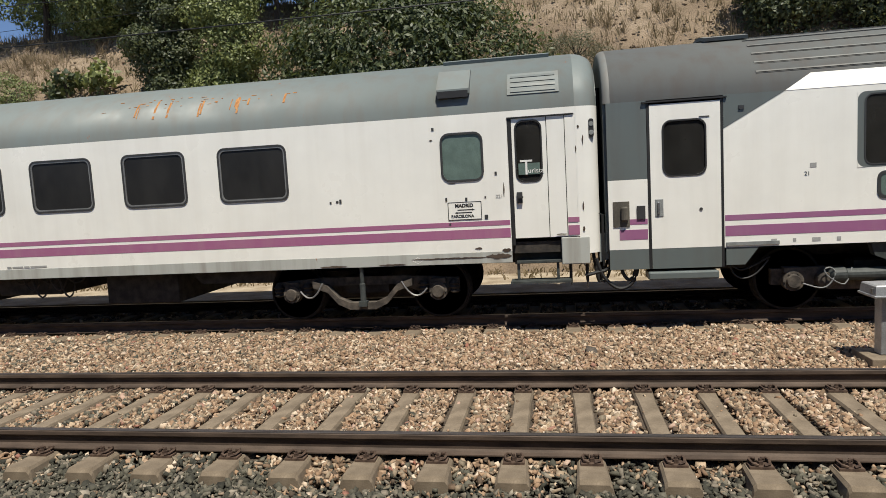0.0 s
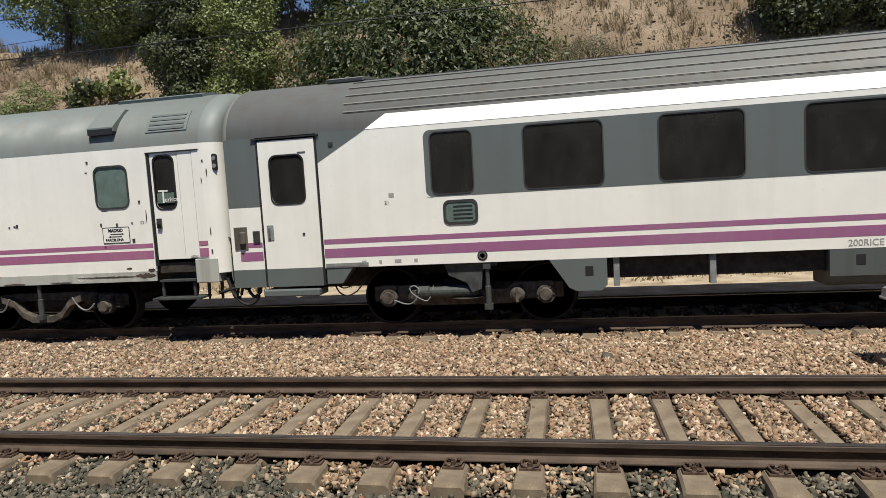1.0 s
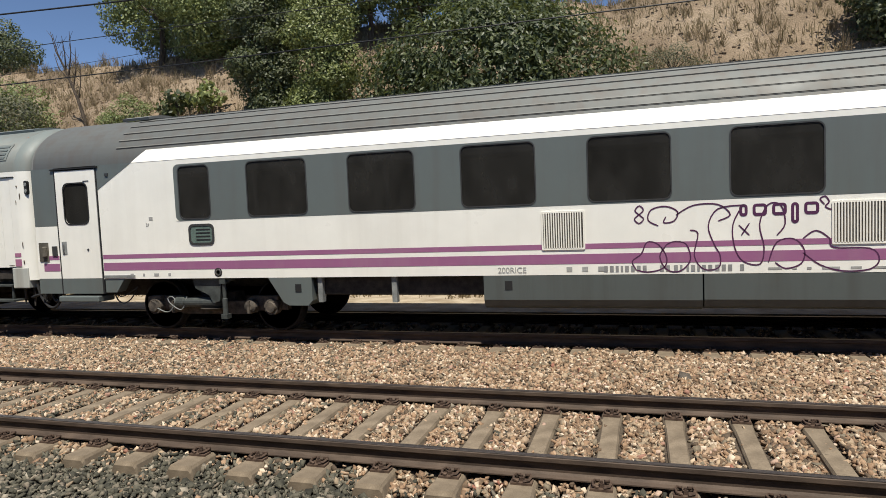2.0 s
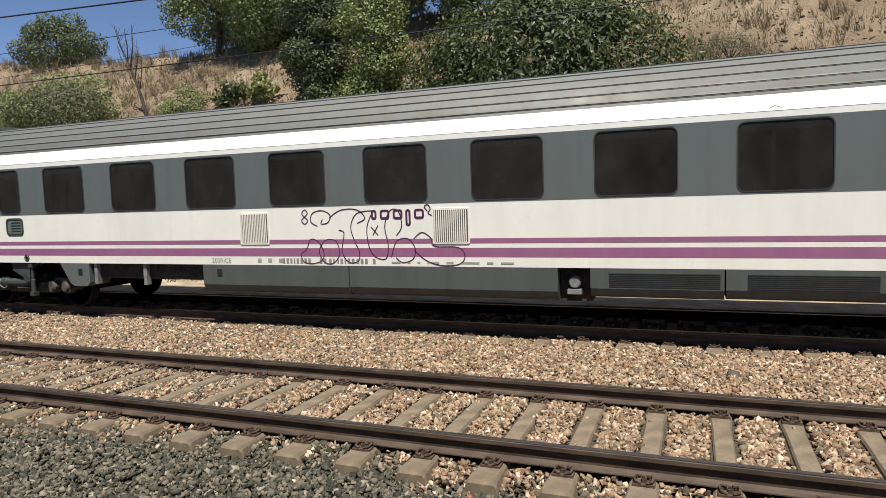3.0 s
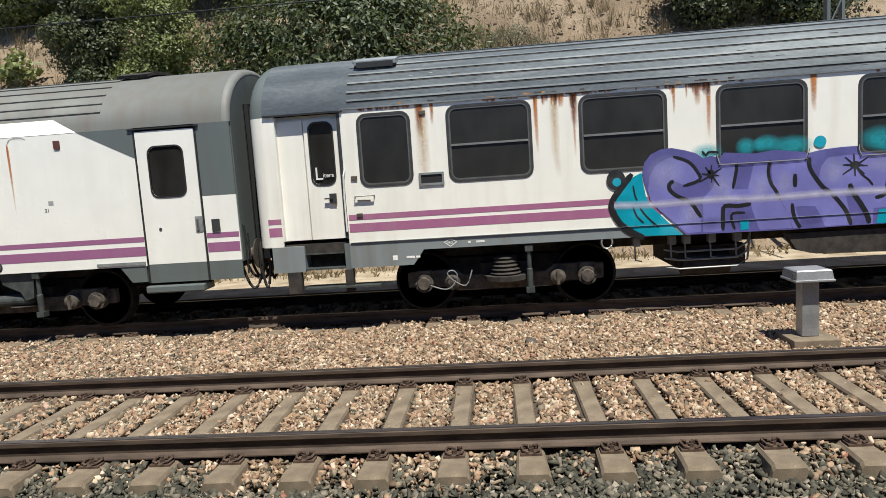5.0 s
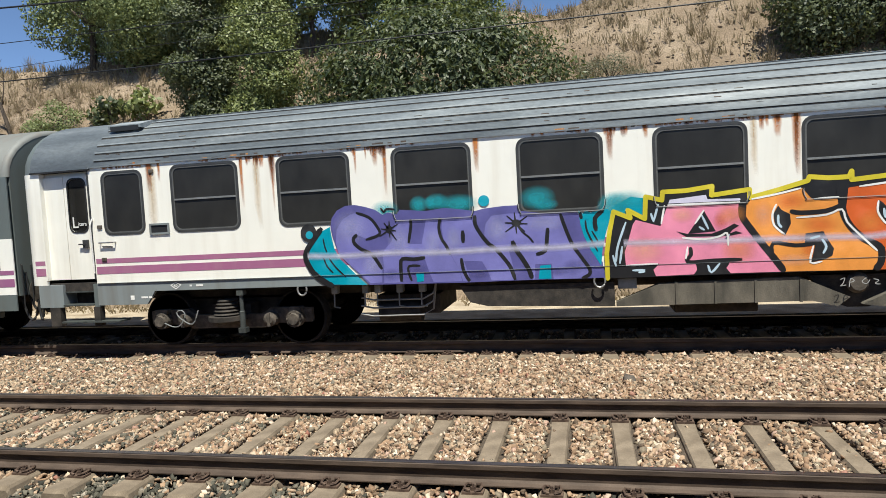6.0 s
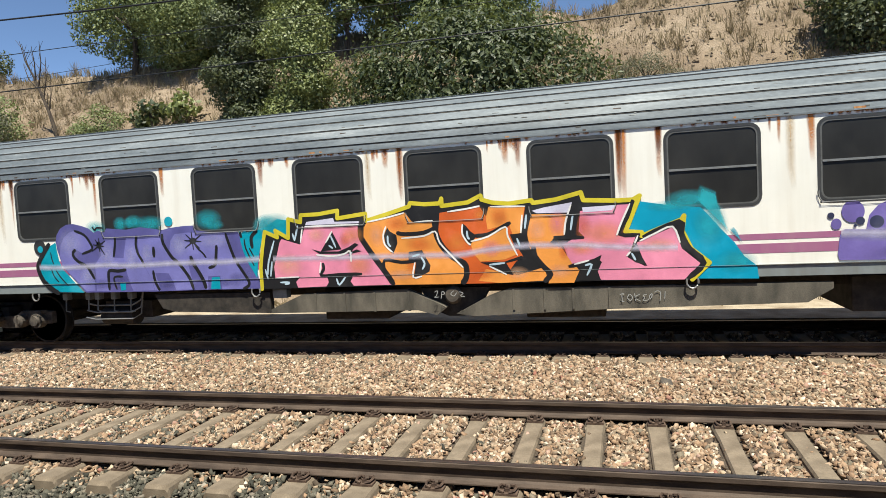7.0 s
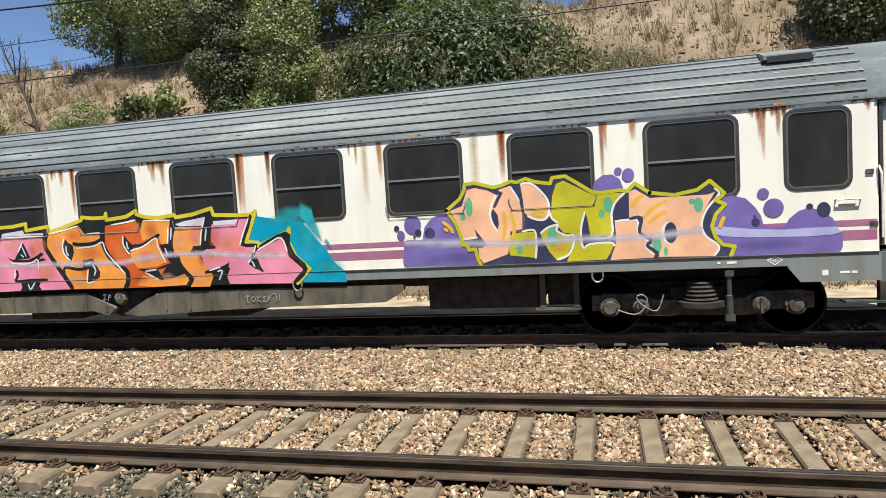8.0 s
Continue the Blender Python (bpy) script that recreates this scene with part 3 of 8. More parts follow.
# ---- platform, station wall and canopy behind the camera ----
def build_platform():
    bm = bmesh.new()
    box(bm, -80, 60, -5.5, 2.15, -0.4, 0.42, 0.02)
    tagged(finish("platform", bm, M["pale_concrete"]), "concrete platform with a low edge", "platform", kind="structure")
    bm = bmesh.new()
    box(bm, -80, 60, -6.0, -5.5, -0.4, 3.76)
    tagged(finish("station_wall", bm, M["plaster"]), "plastered station wall", "wall", kind="structure")
    bm = bmesh.new()
    box(bm, -80, 60, -5.5, -1.6, 3.75, 3.9)
    box(bm, -80, 60, -1.6, -1.5, 3.6, 4.1)
    tagged(finish("canopy", bm, M["canopy"]), "pale platform canopy with a deep fascia", "canopy", kind="structure")
    for i in range(-8, 8):
        root = thing("canopy_post", pose(i * 5.2 + 2.1, -2.2, 0.42), "round steel post under the platform canopy", "post", "canopy posts")
        bm = bmesh.new()
        lathe(bm, (0, 0, 0), 2, [(0, 0.14), (0.06, 0.14), (0.08, 0.08), (3.25, 0.07), (3.33, 0.14)], 14)
        part("shaft", bm, M["canopy"], root, smooth=False)


build_platform()


# ---- path behind the far track ----
def build_path():
    bm = bmesh.new()
    box(bm, -80, 60, 12.2, 14.8, -0.3, -0.10)
    tagged(finish("pavement", bm, M["pale_earth"]), "pale trodden earth path beyond the far track", "path", kind="structure")


build_path()


# ---- trackside box on a post ----
def trackside_box():
    root = thing("trackside_box", pose(3.60, 7.55, -0.22), "grey steel connection box on a square post", "trackside box")
    bm = bmesh.new()
    box(bm, -0.25, 0.25, -0.24, 0.24, 0.0, 0.14, 0.01)
    part("footing", bm, M["concrete"], root, "concrete footing block")
    bm = bmesh.new()
    box(bm, -0.095, 0.095, -0.08, 0.08, 0.14, 0.8, 0.012)
    part("post", bm, M["galv"], root)
    bm = bmesh.new()
    box(bm, -0.215, 0.215, -0.2, 0.2, 0.785, 0.812, 0.006)
    part("base_tray", bm, M["galv"], root)
    bm = bmesh.new()
    v = [bm.verts.new((sx * w, sy * d, z)) for z, w, d in ((0.812, 0.2, 0.185), (0.905, 0.19, 0.172), (0.918, 0.175, 0.158)) for sx, sy in ((-1, -1), (1, -1), (1, 1), (-1, 1))]
    for a in (0, 4):
        for i in range(4):
            bm.faces.new((v[a + i], v[a + (i + 1) % 4], v[a + 4 + (i + 1) % 4], v[a + 4 + i]))
    bm.faces.new(v[8:12]), bm.faces.new(v[0:4])
    lid = part("lid", bm, M["galv"], root)
    bm = bmesh.new()
    box(bm, -0.215, -0.19, -0.14, -0.1, 0.83, 0.88)
    part("latch", bm, M["bare"], lid)


trackside_box()


# ---- catenary ----
def overhead_wire(y, pts, r, label):
    bm = bmesh.new()
    tube(bm, [(x, y, z) for x, z in pts], r, 5)
    tagged(finish("overhead_wire", bm, M["wire"]), label, "overhead wire", "overhead wires")


overhead_wire(10.55, [(-70, 5.1), (-15, 5.0), (-8, 4.94), (1, 4.92), (45, 4.95)], 0.012, "dark contact wire above the far track")
overhead_wire(10.6, [(-60, 9.5), (-26, 7.1), (-20, 6.8), (-14.8, 6.55), (-10.0, 6.33), (-5, 6.15), (8, 5.95), (45, 7.0)], 0.018, "dark messenger wire above the far track")
overhead_wire(13.4, [(-60, 6.9), (-14.3, 6.68), (-6, 6.58), (40, 6.5)], 0.010, "thin dark wire behind the far track")
overhead_wire(13.6, [(-60, 5.7), (-14, 6.12), (-5, 6.36), (40, 6.9)], 0.006, "thin dark wire behind the far track")


def catenary_mast(x):
    root = thing("catenary_mast", pose(x, 14.0, -0.14), "grey-green steel lattice mast beside the bank", "mast")
    for sx in (-1, 1):
        bm = bmesh.new()
        box(bm, sx * 0.14 - 0.03, sx * 0.14 + 0.03, -0.08, 0.08, 0, 8.2)
        part("channel", bm, M["grey"], root)
    for i in range(13):
        bm = bmesh.new()
        s = 1 if i % 2 else -1
        tube(bm, [(-0.14 * s, -0.085, 0.4 + i * 0.6), (0.14 * s, -0.085, 1.0 + i * 0.6)], 0.018, 4)
        part("lacing_bar", bm, M["grey"], root)
    bm = bmesh.new()
    tube(bm, [(0, 0, 6.6), (0, -3.4, 6.9)], 0.035, 6)
    part("bracket_arm", bm, M["grey"], root)
    bm = bmesh.new()
    box(bm, -0.3, 0.3, -0.3, 0.3, 0, 0.2, 0.02)
    part("footing", bm, M["concrete"], root)


catenary_mast(7.1)


# ---- plants on the bank ----
def leaf_cloud(count, blobs, leaf, rng, spread=0.25, aspect=0.55, fold=0.3, inner=0.55):
    """Bent leaves set in the outer shell of a few lumps; (cx, cy, cz, rx, ry, rz) each."""
    wts = np.array([b[3] * b[4] + b[3] * b[5] for b in blobs])
    pick = rng.choice(len(blobs), count, p=wts / wts.sum())
    b = np.array(blobs)[pick]
    d = rng.normal(size=(count, 3))
    d /= np.linalg.norm(d, axis=1)[:, None]
    r = np.clip(inner + (1 - inner) * rng.random(count) ** 0.5 + rng.normal(size=count) * spread * 0.25, 0.2, 1.35)
    p = b[:, :3] + d * r[:, None] * b[:, 3:6]
    n = d + rng.normal(size=(count, 3)) * 0.6 + np.array([0, -0.15, 0.35])
    n /= np.linalg.norm(n, axis=1)[:, None]
    t = np.cross(n, rng.normal(size=(count, 3)))
    t[:, 2] -= 0.35
    t -= n * np.sum(t * n, 1)[:, None]
    t /= np.linalg.norm(t, axis=1)[:, None]
    s = np.cross(n, t)
    L = (leaf * (0.6 + 0.7 * rng.random(count)))[:, None]
    w = L * aspect / 2
    v = np.stack([p - t * L * 0.5, p + s * w - n * w * fold, p + t * L * 0.5 - n * L * 0.15, p - s * w - n * w * fold], 1)
    return v.reshape(-1, 3)


def leaf_mesh(name, v, material):
    k = len(v) // 4
    f = np.arange(4 * k).reshape(k, 4)
    tri = np.concatenate([f[:, [0, 1, 2]], f[:, [0, 2, 3]]], 1).reshape(-1, 3)
    me = bpy.data.meshes.new(name)
    me.from_pydata(v.tolist(), [], tri.tolist())
    me.materials.append(material)
    return me


def plant(name, label, category, x, y, blobs, count, leaf, material, seed, trunk=0.12, limbs=5, second=None, aspect=0.55, spread=0.25, inner=0.55):
    """A tapered trunk with limbs that reach into the lumps of the crown. blobs are relative to the foot on the bank."""
    rng = np.random.default_rng(seed)
    z = ground_height(x, y) - 0.1
    root = thing(name, pose(x, y, z), label, category)
    bm = bmesh.new()
    top = max(b[2] for b in blobs)
    mid = Vector((0.1, 0, top * 0.45))
    tube(bm, [(0, 0, 0), mid * 0.5 + Vector((0.06, 0.03, 0)), mid], [trunk, trunk * 0.85, trunk * 0.7], 7)
    for i in range(limbs):
        b = blobs[i % len(blobs)]
        e = Vector((b[0], b[1], b[2])) + Vector(rng.normal(size=3)) * 0.4 * min(b[3:6])
        tube(bm, [mid * 0.8, mid.lerp(e, 0.5) + Vector((0, 0, 0.25)), e], [trunk * 0.55, trunk * 0.35, trunk * 0.1], 5)
    part("trunk", bm, M["bark"], root)
    v = leaf_cloud(count, blobs, leaf, rng, spread, aspect, inner=inner)
    crown = new("crown", leaf_mesh("crown", v, material))
    crown.parent = root
    if second:
        mt, cnt, bl = second
        c2 = new("crown", leaf_mesh("crown", leaf_cloud(cnt, bl, leaf, rng, spread, aspect, inner=inner), mt))
        c2.parent = root
    return root


def lumps(seed, n, cx, cy, cz, rx, ry, rz, size, core=0.8):
    """Lumps spread over an ellipsoid, so that the outline is uneven."""
    rng = np.random.default_rng(seed)
    out = [(cx, cy, cz, rx * core, ry * core, rz * core)]
    for i in range(n):
        d = rng.normal(size=3)
        d /= np.linalg.norm(d)
        s = size * (0.6 + 0.7 * rng.random())
        out.append((cx + d[0] * rx * 0.72, cy + d[1] * ry * 0.72, cz + d[2] * rz * 0.72, s * 1.15, s, s * 0.85))
    return out


def build_plants():
    plant("fig_tree", "broad dark green fig tree with large leaves on the bank", "tree", -4.6, 20.4, lumps(1, 60, 0, 0, 5.4 - ground_height(-4.6, 20.4), 4.8, 2.3, 3.25, 0.6, 0.97), 78000, 0.185, M["fig"], 11, 0.16, 9, aspect=0.42, inner=0.75)
    plant("oak_tree", "dense dark green tree with small leaves on the bank", "tree", -13.35, 21.6, lumps(2, 30, 0, 0, 3.0, 1.15, 1.3, 4.3, 0.55) + [(0.2, 0, 0.6, 1.2, 1.0, 1.1), (-0.1, 0, 2.2, 1.3, 1.1, 1.2)], 40000, 0.125, M["dark_leaf"], 12, 0.15, 7, inner=0.6)
    plant("elm_tree", "light green leafy young tree on the bank", "tree", -10.7, 21.0, lumps(3, 26, 0, 0, 2.6, 1.1, 1.2, 3.7, 0.5) + [(-0.3, 0, 0.9, 1.3, 1.0, 1.1), (0.3, 0, 2.3, 1.35, 1.1, 1.2), (0.1, 0, 3.8, 1.3, 1.1, 1.2)], 32000, 0.11, M["light_leaf"], 13, 0.11, 7, inner=0.5)
    plant("poplar_tree", "tall airy green tree on the crest of the bank", "tree", -22.2, 26.6, lumps(4, 30, 0, 0, 3.5, 3.1, 2.2, 3.4, 0.85, 0.6), 17000, 0.16, M["mid_leaf"], 14, 0.16, 10, inner=0.5)
    plant("poplar_tree", "tall airy green tree on the crest of the bank", "tree", -19.0, 26.4, lumps(5, 24, 0, 0, 2.6, 3.4, 2.2, 3.6, 1.0), 24000, 0.15, M["mid_leaf"], 15, 0.15, 8, second=(M["light_leaf"], 4000, [(0.4, -1.0, 1.2, 1.6, 1.2, 1.4)]), inner=0.5)
    plant("oleander", "rounded dark shrub on the crest of the bank", "shrub", -34.5, 27.6, lumps(6, 22, 0, 0, 1.2, 3.2, 2.2, 1.9, 0.8), 16000, 0.15, M["dark_leaf"], 16, 0.1, 6, inner=0.6)
    plant("bramble", "low spreading green shrub on the bank", "shrub", -28.3, 22.4, lumps(7, 24, 0, 0, 0.8, 4.6, 1.8, 1.7, 0.9), 17000, 0.13, M["mid_leaf"], 17, 0.07, 6, second=(M["grey_leaf"], 5000, [(1.0, -1, 0.8, 3, 1, 1.2)]), inner=0.6)
    plant("bramble", "low green shrub on the dry bank", "shrub", -20.7, 22.5, lumps(8, 12, 0, 0, 0.4, 1.5, 0.8, 0.8, 0.45), 6000, 0.09, M["mid_leaf"], 18, 0.04, 5)
    plant("fig_sapling", "young sapling with broad green leaves", "sapling", -18.2, 22.4, lumps(9, 9, 0, 0, 0.8, 1.3, 0.6, 0.55, 0.32), 420, 0.24, M["fig"], 19, 0.03, 8, aspect=0.65, inner=0.3)
    plant("fig_sapling", "young sapling with broad green leaves", "sapling", -16.5, 22.4, lumps(10, 8, 0, 0, 0.85, 1.0, 0.6, 0.6, 0.32), 320, 0.24, M["light_leaf"], 20, 0.03, 8, aspect=0.65, inner=0.3)
    plant("dry_shrub", "dusty grey-green shrub on the dry bank", "shrub", 0.95, 21.8, lumps(11, 12, 0, 0, 0.55, 1.25, 0.8, 0.75, 0.4), 5200, 0.07, M["grey_leaf"], 21, 0.04, 7, aspect=0.3, inner=0.3)
    plant("oak_tree", "dense dark green tree with small leaves on the bank", "tree", 8.9, 22.4, lumps(12, 34, 0, 0, 0.7, 3.4, 2.0, 2.9, 0.9), 36000, 0.15, M["dark_leaf"], 22, 0.14, 7, inner=0.6)
    for i, (x, y, h) in enumerate(((-15.8, 26.0, 2.3), (-13.2, 25.8, 2.2), (-10.8, 25.6, 2.1), (-8.6, 25.6, 2.0), (-6.4, 25.8, 2.0), (-4.6, 26.2, 1.5), (-18.6, 26.4, 2.2))):
        plant("elm_tree", "green tree on the upper slope of the bank", "tree", x, y, lumps(30 + i, 16, 0, 0, h * (1.45 if i in (2, 3) else 0.95), 1.9, 1.4, h, 0.7), 12000, 0.16, (M["mid_leaf"], M["light_leaf"])[i % 2], 40 + i, 0.12, 6, inner=0.55)


build_plants()


def bare_tree():
    rng = random.Random(8)
    x, y = -22.9, 22.5
    root = thing("bare_tree", pose(x, y, ground_height(x, y) - 0.1), "thin leafless sapling on the dry bank", "tree")
    bm = bmesh.new()
    tube(bm, [(0, 0, 0), (-0.4, 0, 1.3), (-0.95, 0, 2.6)], [0.085, 0.065, 0.045], 6)
    part("trunk", bm, M["bark"], root)
    for i in range(9):
        bm = bmesh.new()
        z = 0.9 + 0.3 * i
        o = Vector((-0.34 * z, 0, z)) if z < 2.6 else Vector((-0.95, 0, 2.6))
        a = rng.uniform(0.2, 0.7) * (0.7 if i % 2 else -1.2)
        e = o + Vector((a, rng.uniform(-0.3, 0.3), rng.uniform(1.1, 2.0)))
        tube(bm, [o, o.lerp(e, 0.5) + Vector((a * 0.25, 0, 0)), e], [0.034, 0.023, 0.009], 5)
        for k in range(3):
            q = o.lerp(e, 0.4 + 0.2 * k)
            tube(bm, [q, q + Vector((rng.uniform(-0.35, 0.35), 0, rng.uniform(0.2, 0.5)))], [0.014, 0.006], 4)
        part("branch", bm, M["bark"], root)


bare_tree()


def dry_grass():
    """Straw tufts over the bank: thicker in drifts, thin on the bare clay."""
    rng = np.random.default_rng(21)
    v = []
    for i in range(8200):
        x, y = rng.uniform(-42, 14), rng.uniform(14.2, 27.6)
        if noise.noise((x * 0.16, y * 0.22, 5)) + rng.uniform(-0.35, 0.35) < -0.02 and y < 26.4:
            continue
        z = ground_height(x, y)
        tall = (0.18 + 0.3 * rng.random() ** 2) * (0.45 if y < 16.5 else 1.0)
        for k in range(7):
            a = rng.uniform(0, 6.28)
            c, s = math.cos(a), math.sin(a)
            px, py = x + rng.normal() * 0.13, y + rng.normal() * 0.1
            lean = rng.uniform(0.05, 0.5) * tall
            h = tall * rng.uniform(0.6, 1.2)
            w = 0.012
            v += [(px - s * w, py + c * w, z - 0.03), (px + s * w, py - c * w, z - 0.03), (px + c * lean + s * w * 0.3, py + s * lean, z + h), (px + c * lean * 0.4 - s * w, py + s * lean * 0.4 + c * w, z + h * 0.6)]
    me = leaf_mesh("dry_grass", np.array(v), M["straw"])
    tagged(new("dry_grass", me), "straw-coloured dry grass tufts on the bank", "grass", kind="stuff")
    v = []
    for i in range(260):
        x, y = rng.uniform(-18, 8), rng.uniform(13.9, 15.5)
        for k in range(6):
            a = rng.uniform(0, 6.28)
            c, s = math.cos(a), math.sin(a)
            px, py, h = x + rng.normal() * 0.12, y + rng.normal() * 0.1, rng.uniform(0.05, 0.2)
            v += [(px - s * 0.012, py + c * 0.012, -0.16), (px + s * 0.012, py - c * 0.012, -0.16), (px + c * h * 0.9, py + s * h * 0.9, h - 0.14), (px + c * h * 0.3, py + s * h * 0.3, h * 0.7 - 0.14)]
    tagged(new("path_grass", leaf_mesh("path_grass", np.array(v), M["straw"])), "dry grass along the path behind the train", "grass", kind="stuff")


def dry_weeds():
    """Brown dead weeds: bunches of forked stalks, thickest near the crest."""
    rng = np.random.default_rng(44)
    v = []
    for i in range(760):
        x, y = rng.uniform(-40, 12), 16 + 11.5 * rng.random() ** 0.7
        z = ground_height(x, y)
        tall = rng.uniform(0.25, 0.8)
        for k in range(34):
            a, sp = rng.uniform(0, 6.28), rng.uniform(0.1, 0.55) * tall
            o = Vector((x + rng.normal() * 0.05, y + rng.normal() * 0.05, z - 0.03 + (k % 3) * 0.25 * tall))
            e = o + Vector((math.cos(a) * sp, math.sin(a) * sp, rng.uniform(0.35, 0.8) * tall))
            w = Vector((0.005, 0, 0))
            v += [o - w, o + w, e + w * 0.4, o.lerp(e, 0.6) - w * 1.5]
    tagged(new("dry_weeds", leaf_mesh("dry_weeds", np.array([tuple(p) for p in v]), M["weed"])), "dead brown weeds standing on the bank", "weeds", kind="stuff")


def bank_rubble():
    """Clods and pebbles loose on the bank."""
    rng = np.random.default_rng(12)
    n = 9000
    p = np.column_stack([rng.uniform(-36, 12, n), rng.uniform(15.5, 27, n)])
    z = np.array([ground_height(x, y) for x, y in p])
    ob = scatter_stones("bank_rubble", M["soil"], np.column_stack([p, z]), 0.04, "loose clods and pebbles on the dry bank", rng)
    ob["category"] = "rubble"


dry_grass()
dry_weeds()
bank_rubble()

# ---- the train ----
# Car space: x along the train to the right from the car's left end, y across (0 at the track's centre, near side negative), z up from the rail.
SIDE, ROOF_RISE, EAVE = 1.35, 0.92, 3.0
CAR_X = {"restaurant": -24.4, "first": 0.80, "sleeper": 26.3}
WHEELS = []
CARS = []


def roof_point(a, grow=0.0):
    """A point of the roof's arch; a from 0 at the near eave to 180."""
    return -(SIDE + grow) * math.cos(radians(a)), EAVE + (ROOF_RISE + grow) * math.sin(radians(a))


def arch(bm, x0, x1, a0, a1, thick, n=14, grow=0.0, ends=None):
    """A shell of the roof between two angles. ends: x at the start and at the end of the arc, for slanted edges."""
    rows = []
    for i in range(n + 1):
        a = a0 + (a1 - a0) * i / n
        xa = x0 if ends is None else ends[0][0] + (ends[0][1] - ends[0][0]) * i / n
        xb = x1 if ends is None else ends[1][0] + (ends[1][1] - ends[1][0]) * i / n
        (y, z), (yi, zi) = roof_point(a, grow), roof_point(a, grow - thick)
        rows.append([bm.verts.new(p) for p in ((xa, y, z), (xb, y, z), (xb, yi, zi), (xa, yi, zi))])
    for p, q in zip(rows, rows[1:]):
        for k in range(4):
            bm.faces.new((p[k], p[(k + 1) % 4], q[(k + 1) % 4], q[k]))
    for r in (rows[0], rows[-1]):
        bm.faces.new([bm.verts.new(v.co) for v in r])
    return bm


def end_dome(bm, x0, x1, r=0.25, n=6, m=16):
    """The rounded shoulder at the end of a roof: the arch shrinks towards x1."""
    rows = []
    for j in range(n + 1):
        t = j / n
        x = x0 + (x1 - x0) * math.sin(t * math.pi / 2)
        g = -r * (1 - math.cos(t * math.pi / 2))
        rows.append([bm.verts.new((x, *roof_point(180 * i / m, g))) for i in range(m + 1)])
    for p, q in zip(rows, rows[1:]):
        for i in range(m):
            bm.faces.new((p[i], p[i + 1], q[i + 1], q[i]))
    return bm


def window(car, x0, x1, z0, z1, r, rim, y=-SIDE, proud=0.012, width=0.035, bar=None, glass="glass", inner=None):
    root = part("window", ring(bmesh.new(), rounded(x0 - width, x1 + width, z0 - width, z1 + width, r + width), rounded(x0, x1, z0, z1, r), y - proud, y + 0.03), M[rim], car)
    if inner:
        part("inner_rim", ring(bmesh.new(), rounded(x0, x1, z0, z1, r), rounded(x0 + 0.02, x1 - 0.02, z0 + 0.02, z1 - 0.02, r - 0.01), y - proud * 0.6, y + 0.03), M[inner], root)
    bm = bmesh.new()
    prism(bm, rounded(x0, x1, z0, z1, r), y + 0.006, y + 0.012)
    part("pane", bm, M[glass], root, "dark tinted pane" if "glass" in glass else "frosted grey pane")
    if bar:
        bm = bmesh.new()
        box(bm, x0 + 0.02, x1 - 0.02, y - 0.012, y + 0.005, bar - 0.014, bar + 0.014)
        part("glazing_bar", bm, M["rim"], root)
    return root


def strip(car, name, x0, x1, z0, z1, material, proud, label=""):
    bm = bmesh.new()
    box(bm, x0, x1, -SIDE - proud, -SIDE + 0.02, z0, z1)
    return part(name, bm, M[material], car, label)


def wheelset(car, x):
    """Two wheels on an axle, which turn together."""
    root = new("wheelset")
    root.parent = car
    root.location = (x, 0, 0.445)
    for s in (-1, 1):
        bm = bmesh.new()
        y = s * GAUGE / 2
        lathe(bm, (0, y, 0), 1, [(s * 0.075, 0.41), (s * 0.07, 0.445), (-s * 0.045, 0.448), (-s * 0.06, 0.475), (-s * 0.075, 0.47), (-s * 0.075, 0.40), (-s * 0.02, 0.37), (-s * 0.01, 0.14), (-s * 0.06, 0.12), (-s * 0.06, 0.09)], 36)
        lathe(bm, (0, y, 0), 1, [(s * 0.075, 0.41), (s * 0.05, 0.37), (s * 0.012, 0.36), (s * 0.03, 0.15), (s * 0.075, 0.13), (s * 0.075, 0.07)], 36)
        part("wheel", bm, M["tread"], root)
    bm = bmesh.new()
    lathe(bm, (0, 0, 0), 1, [(-0.82, 0.09), (0.82, 0.09)], 14)
    part("axle", bm, M["under"], root)
    WHEELS.append((root, x))


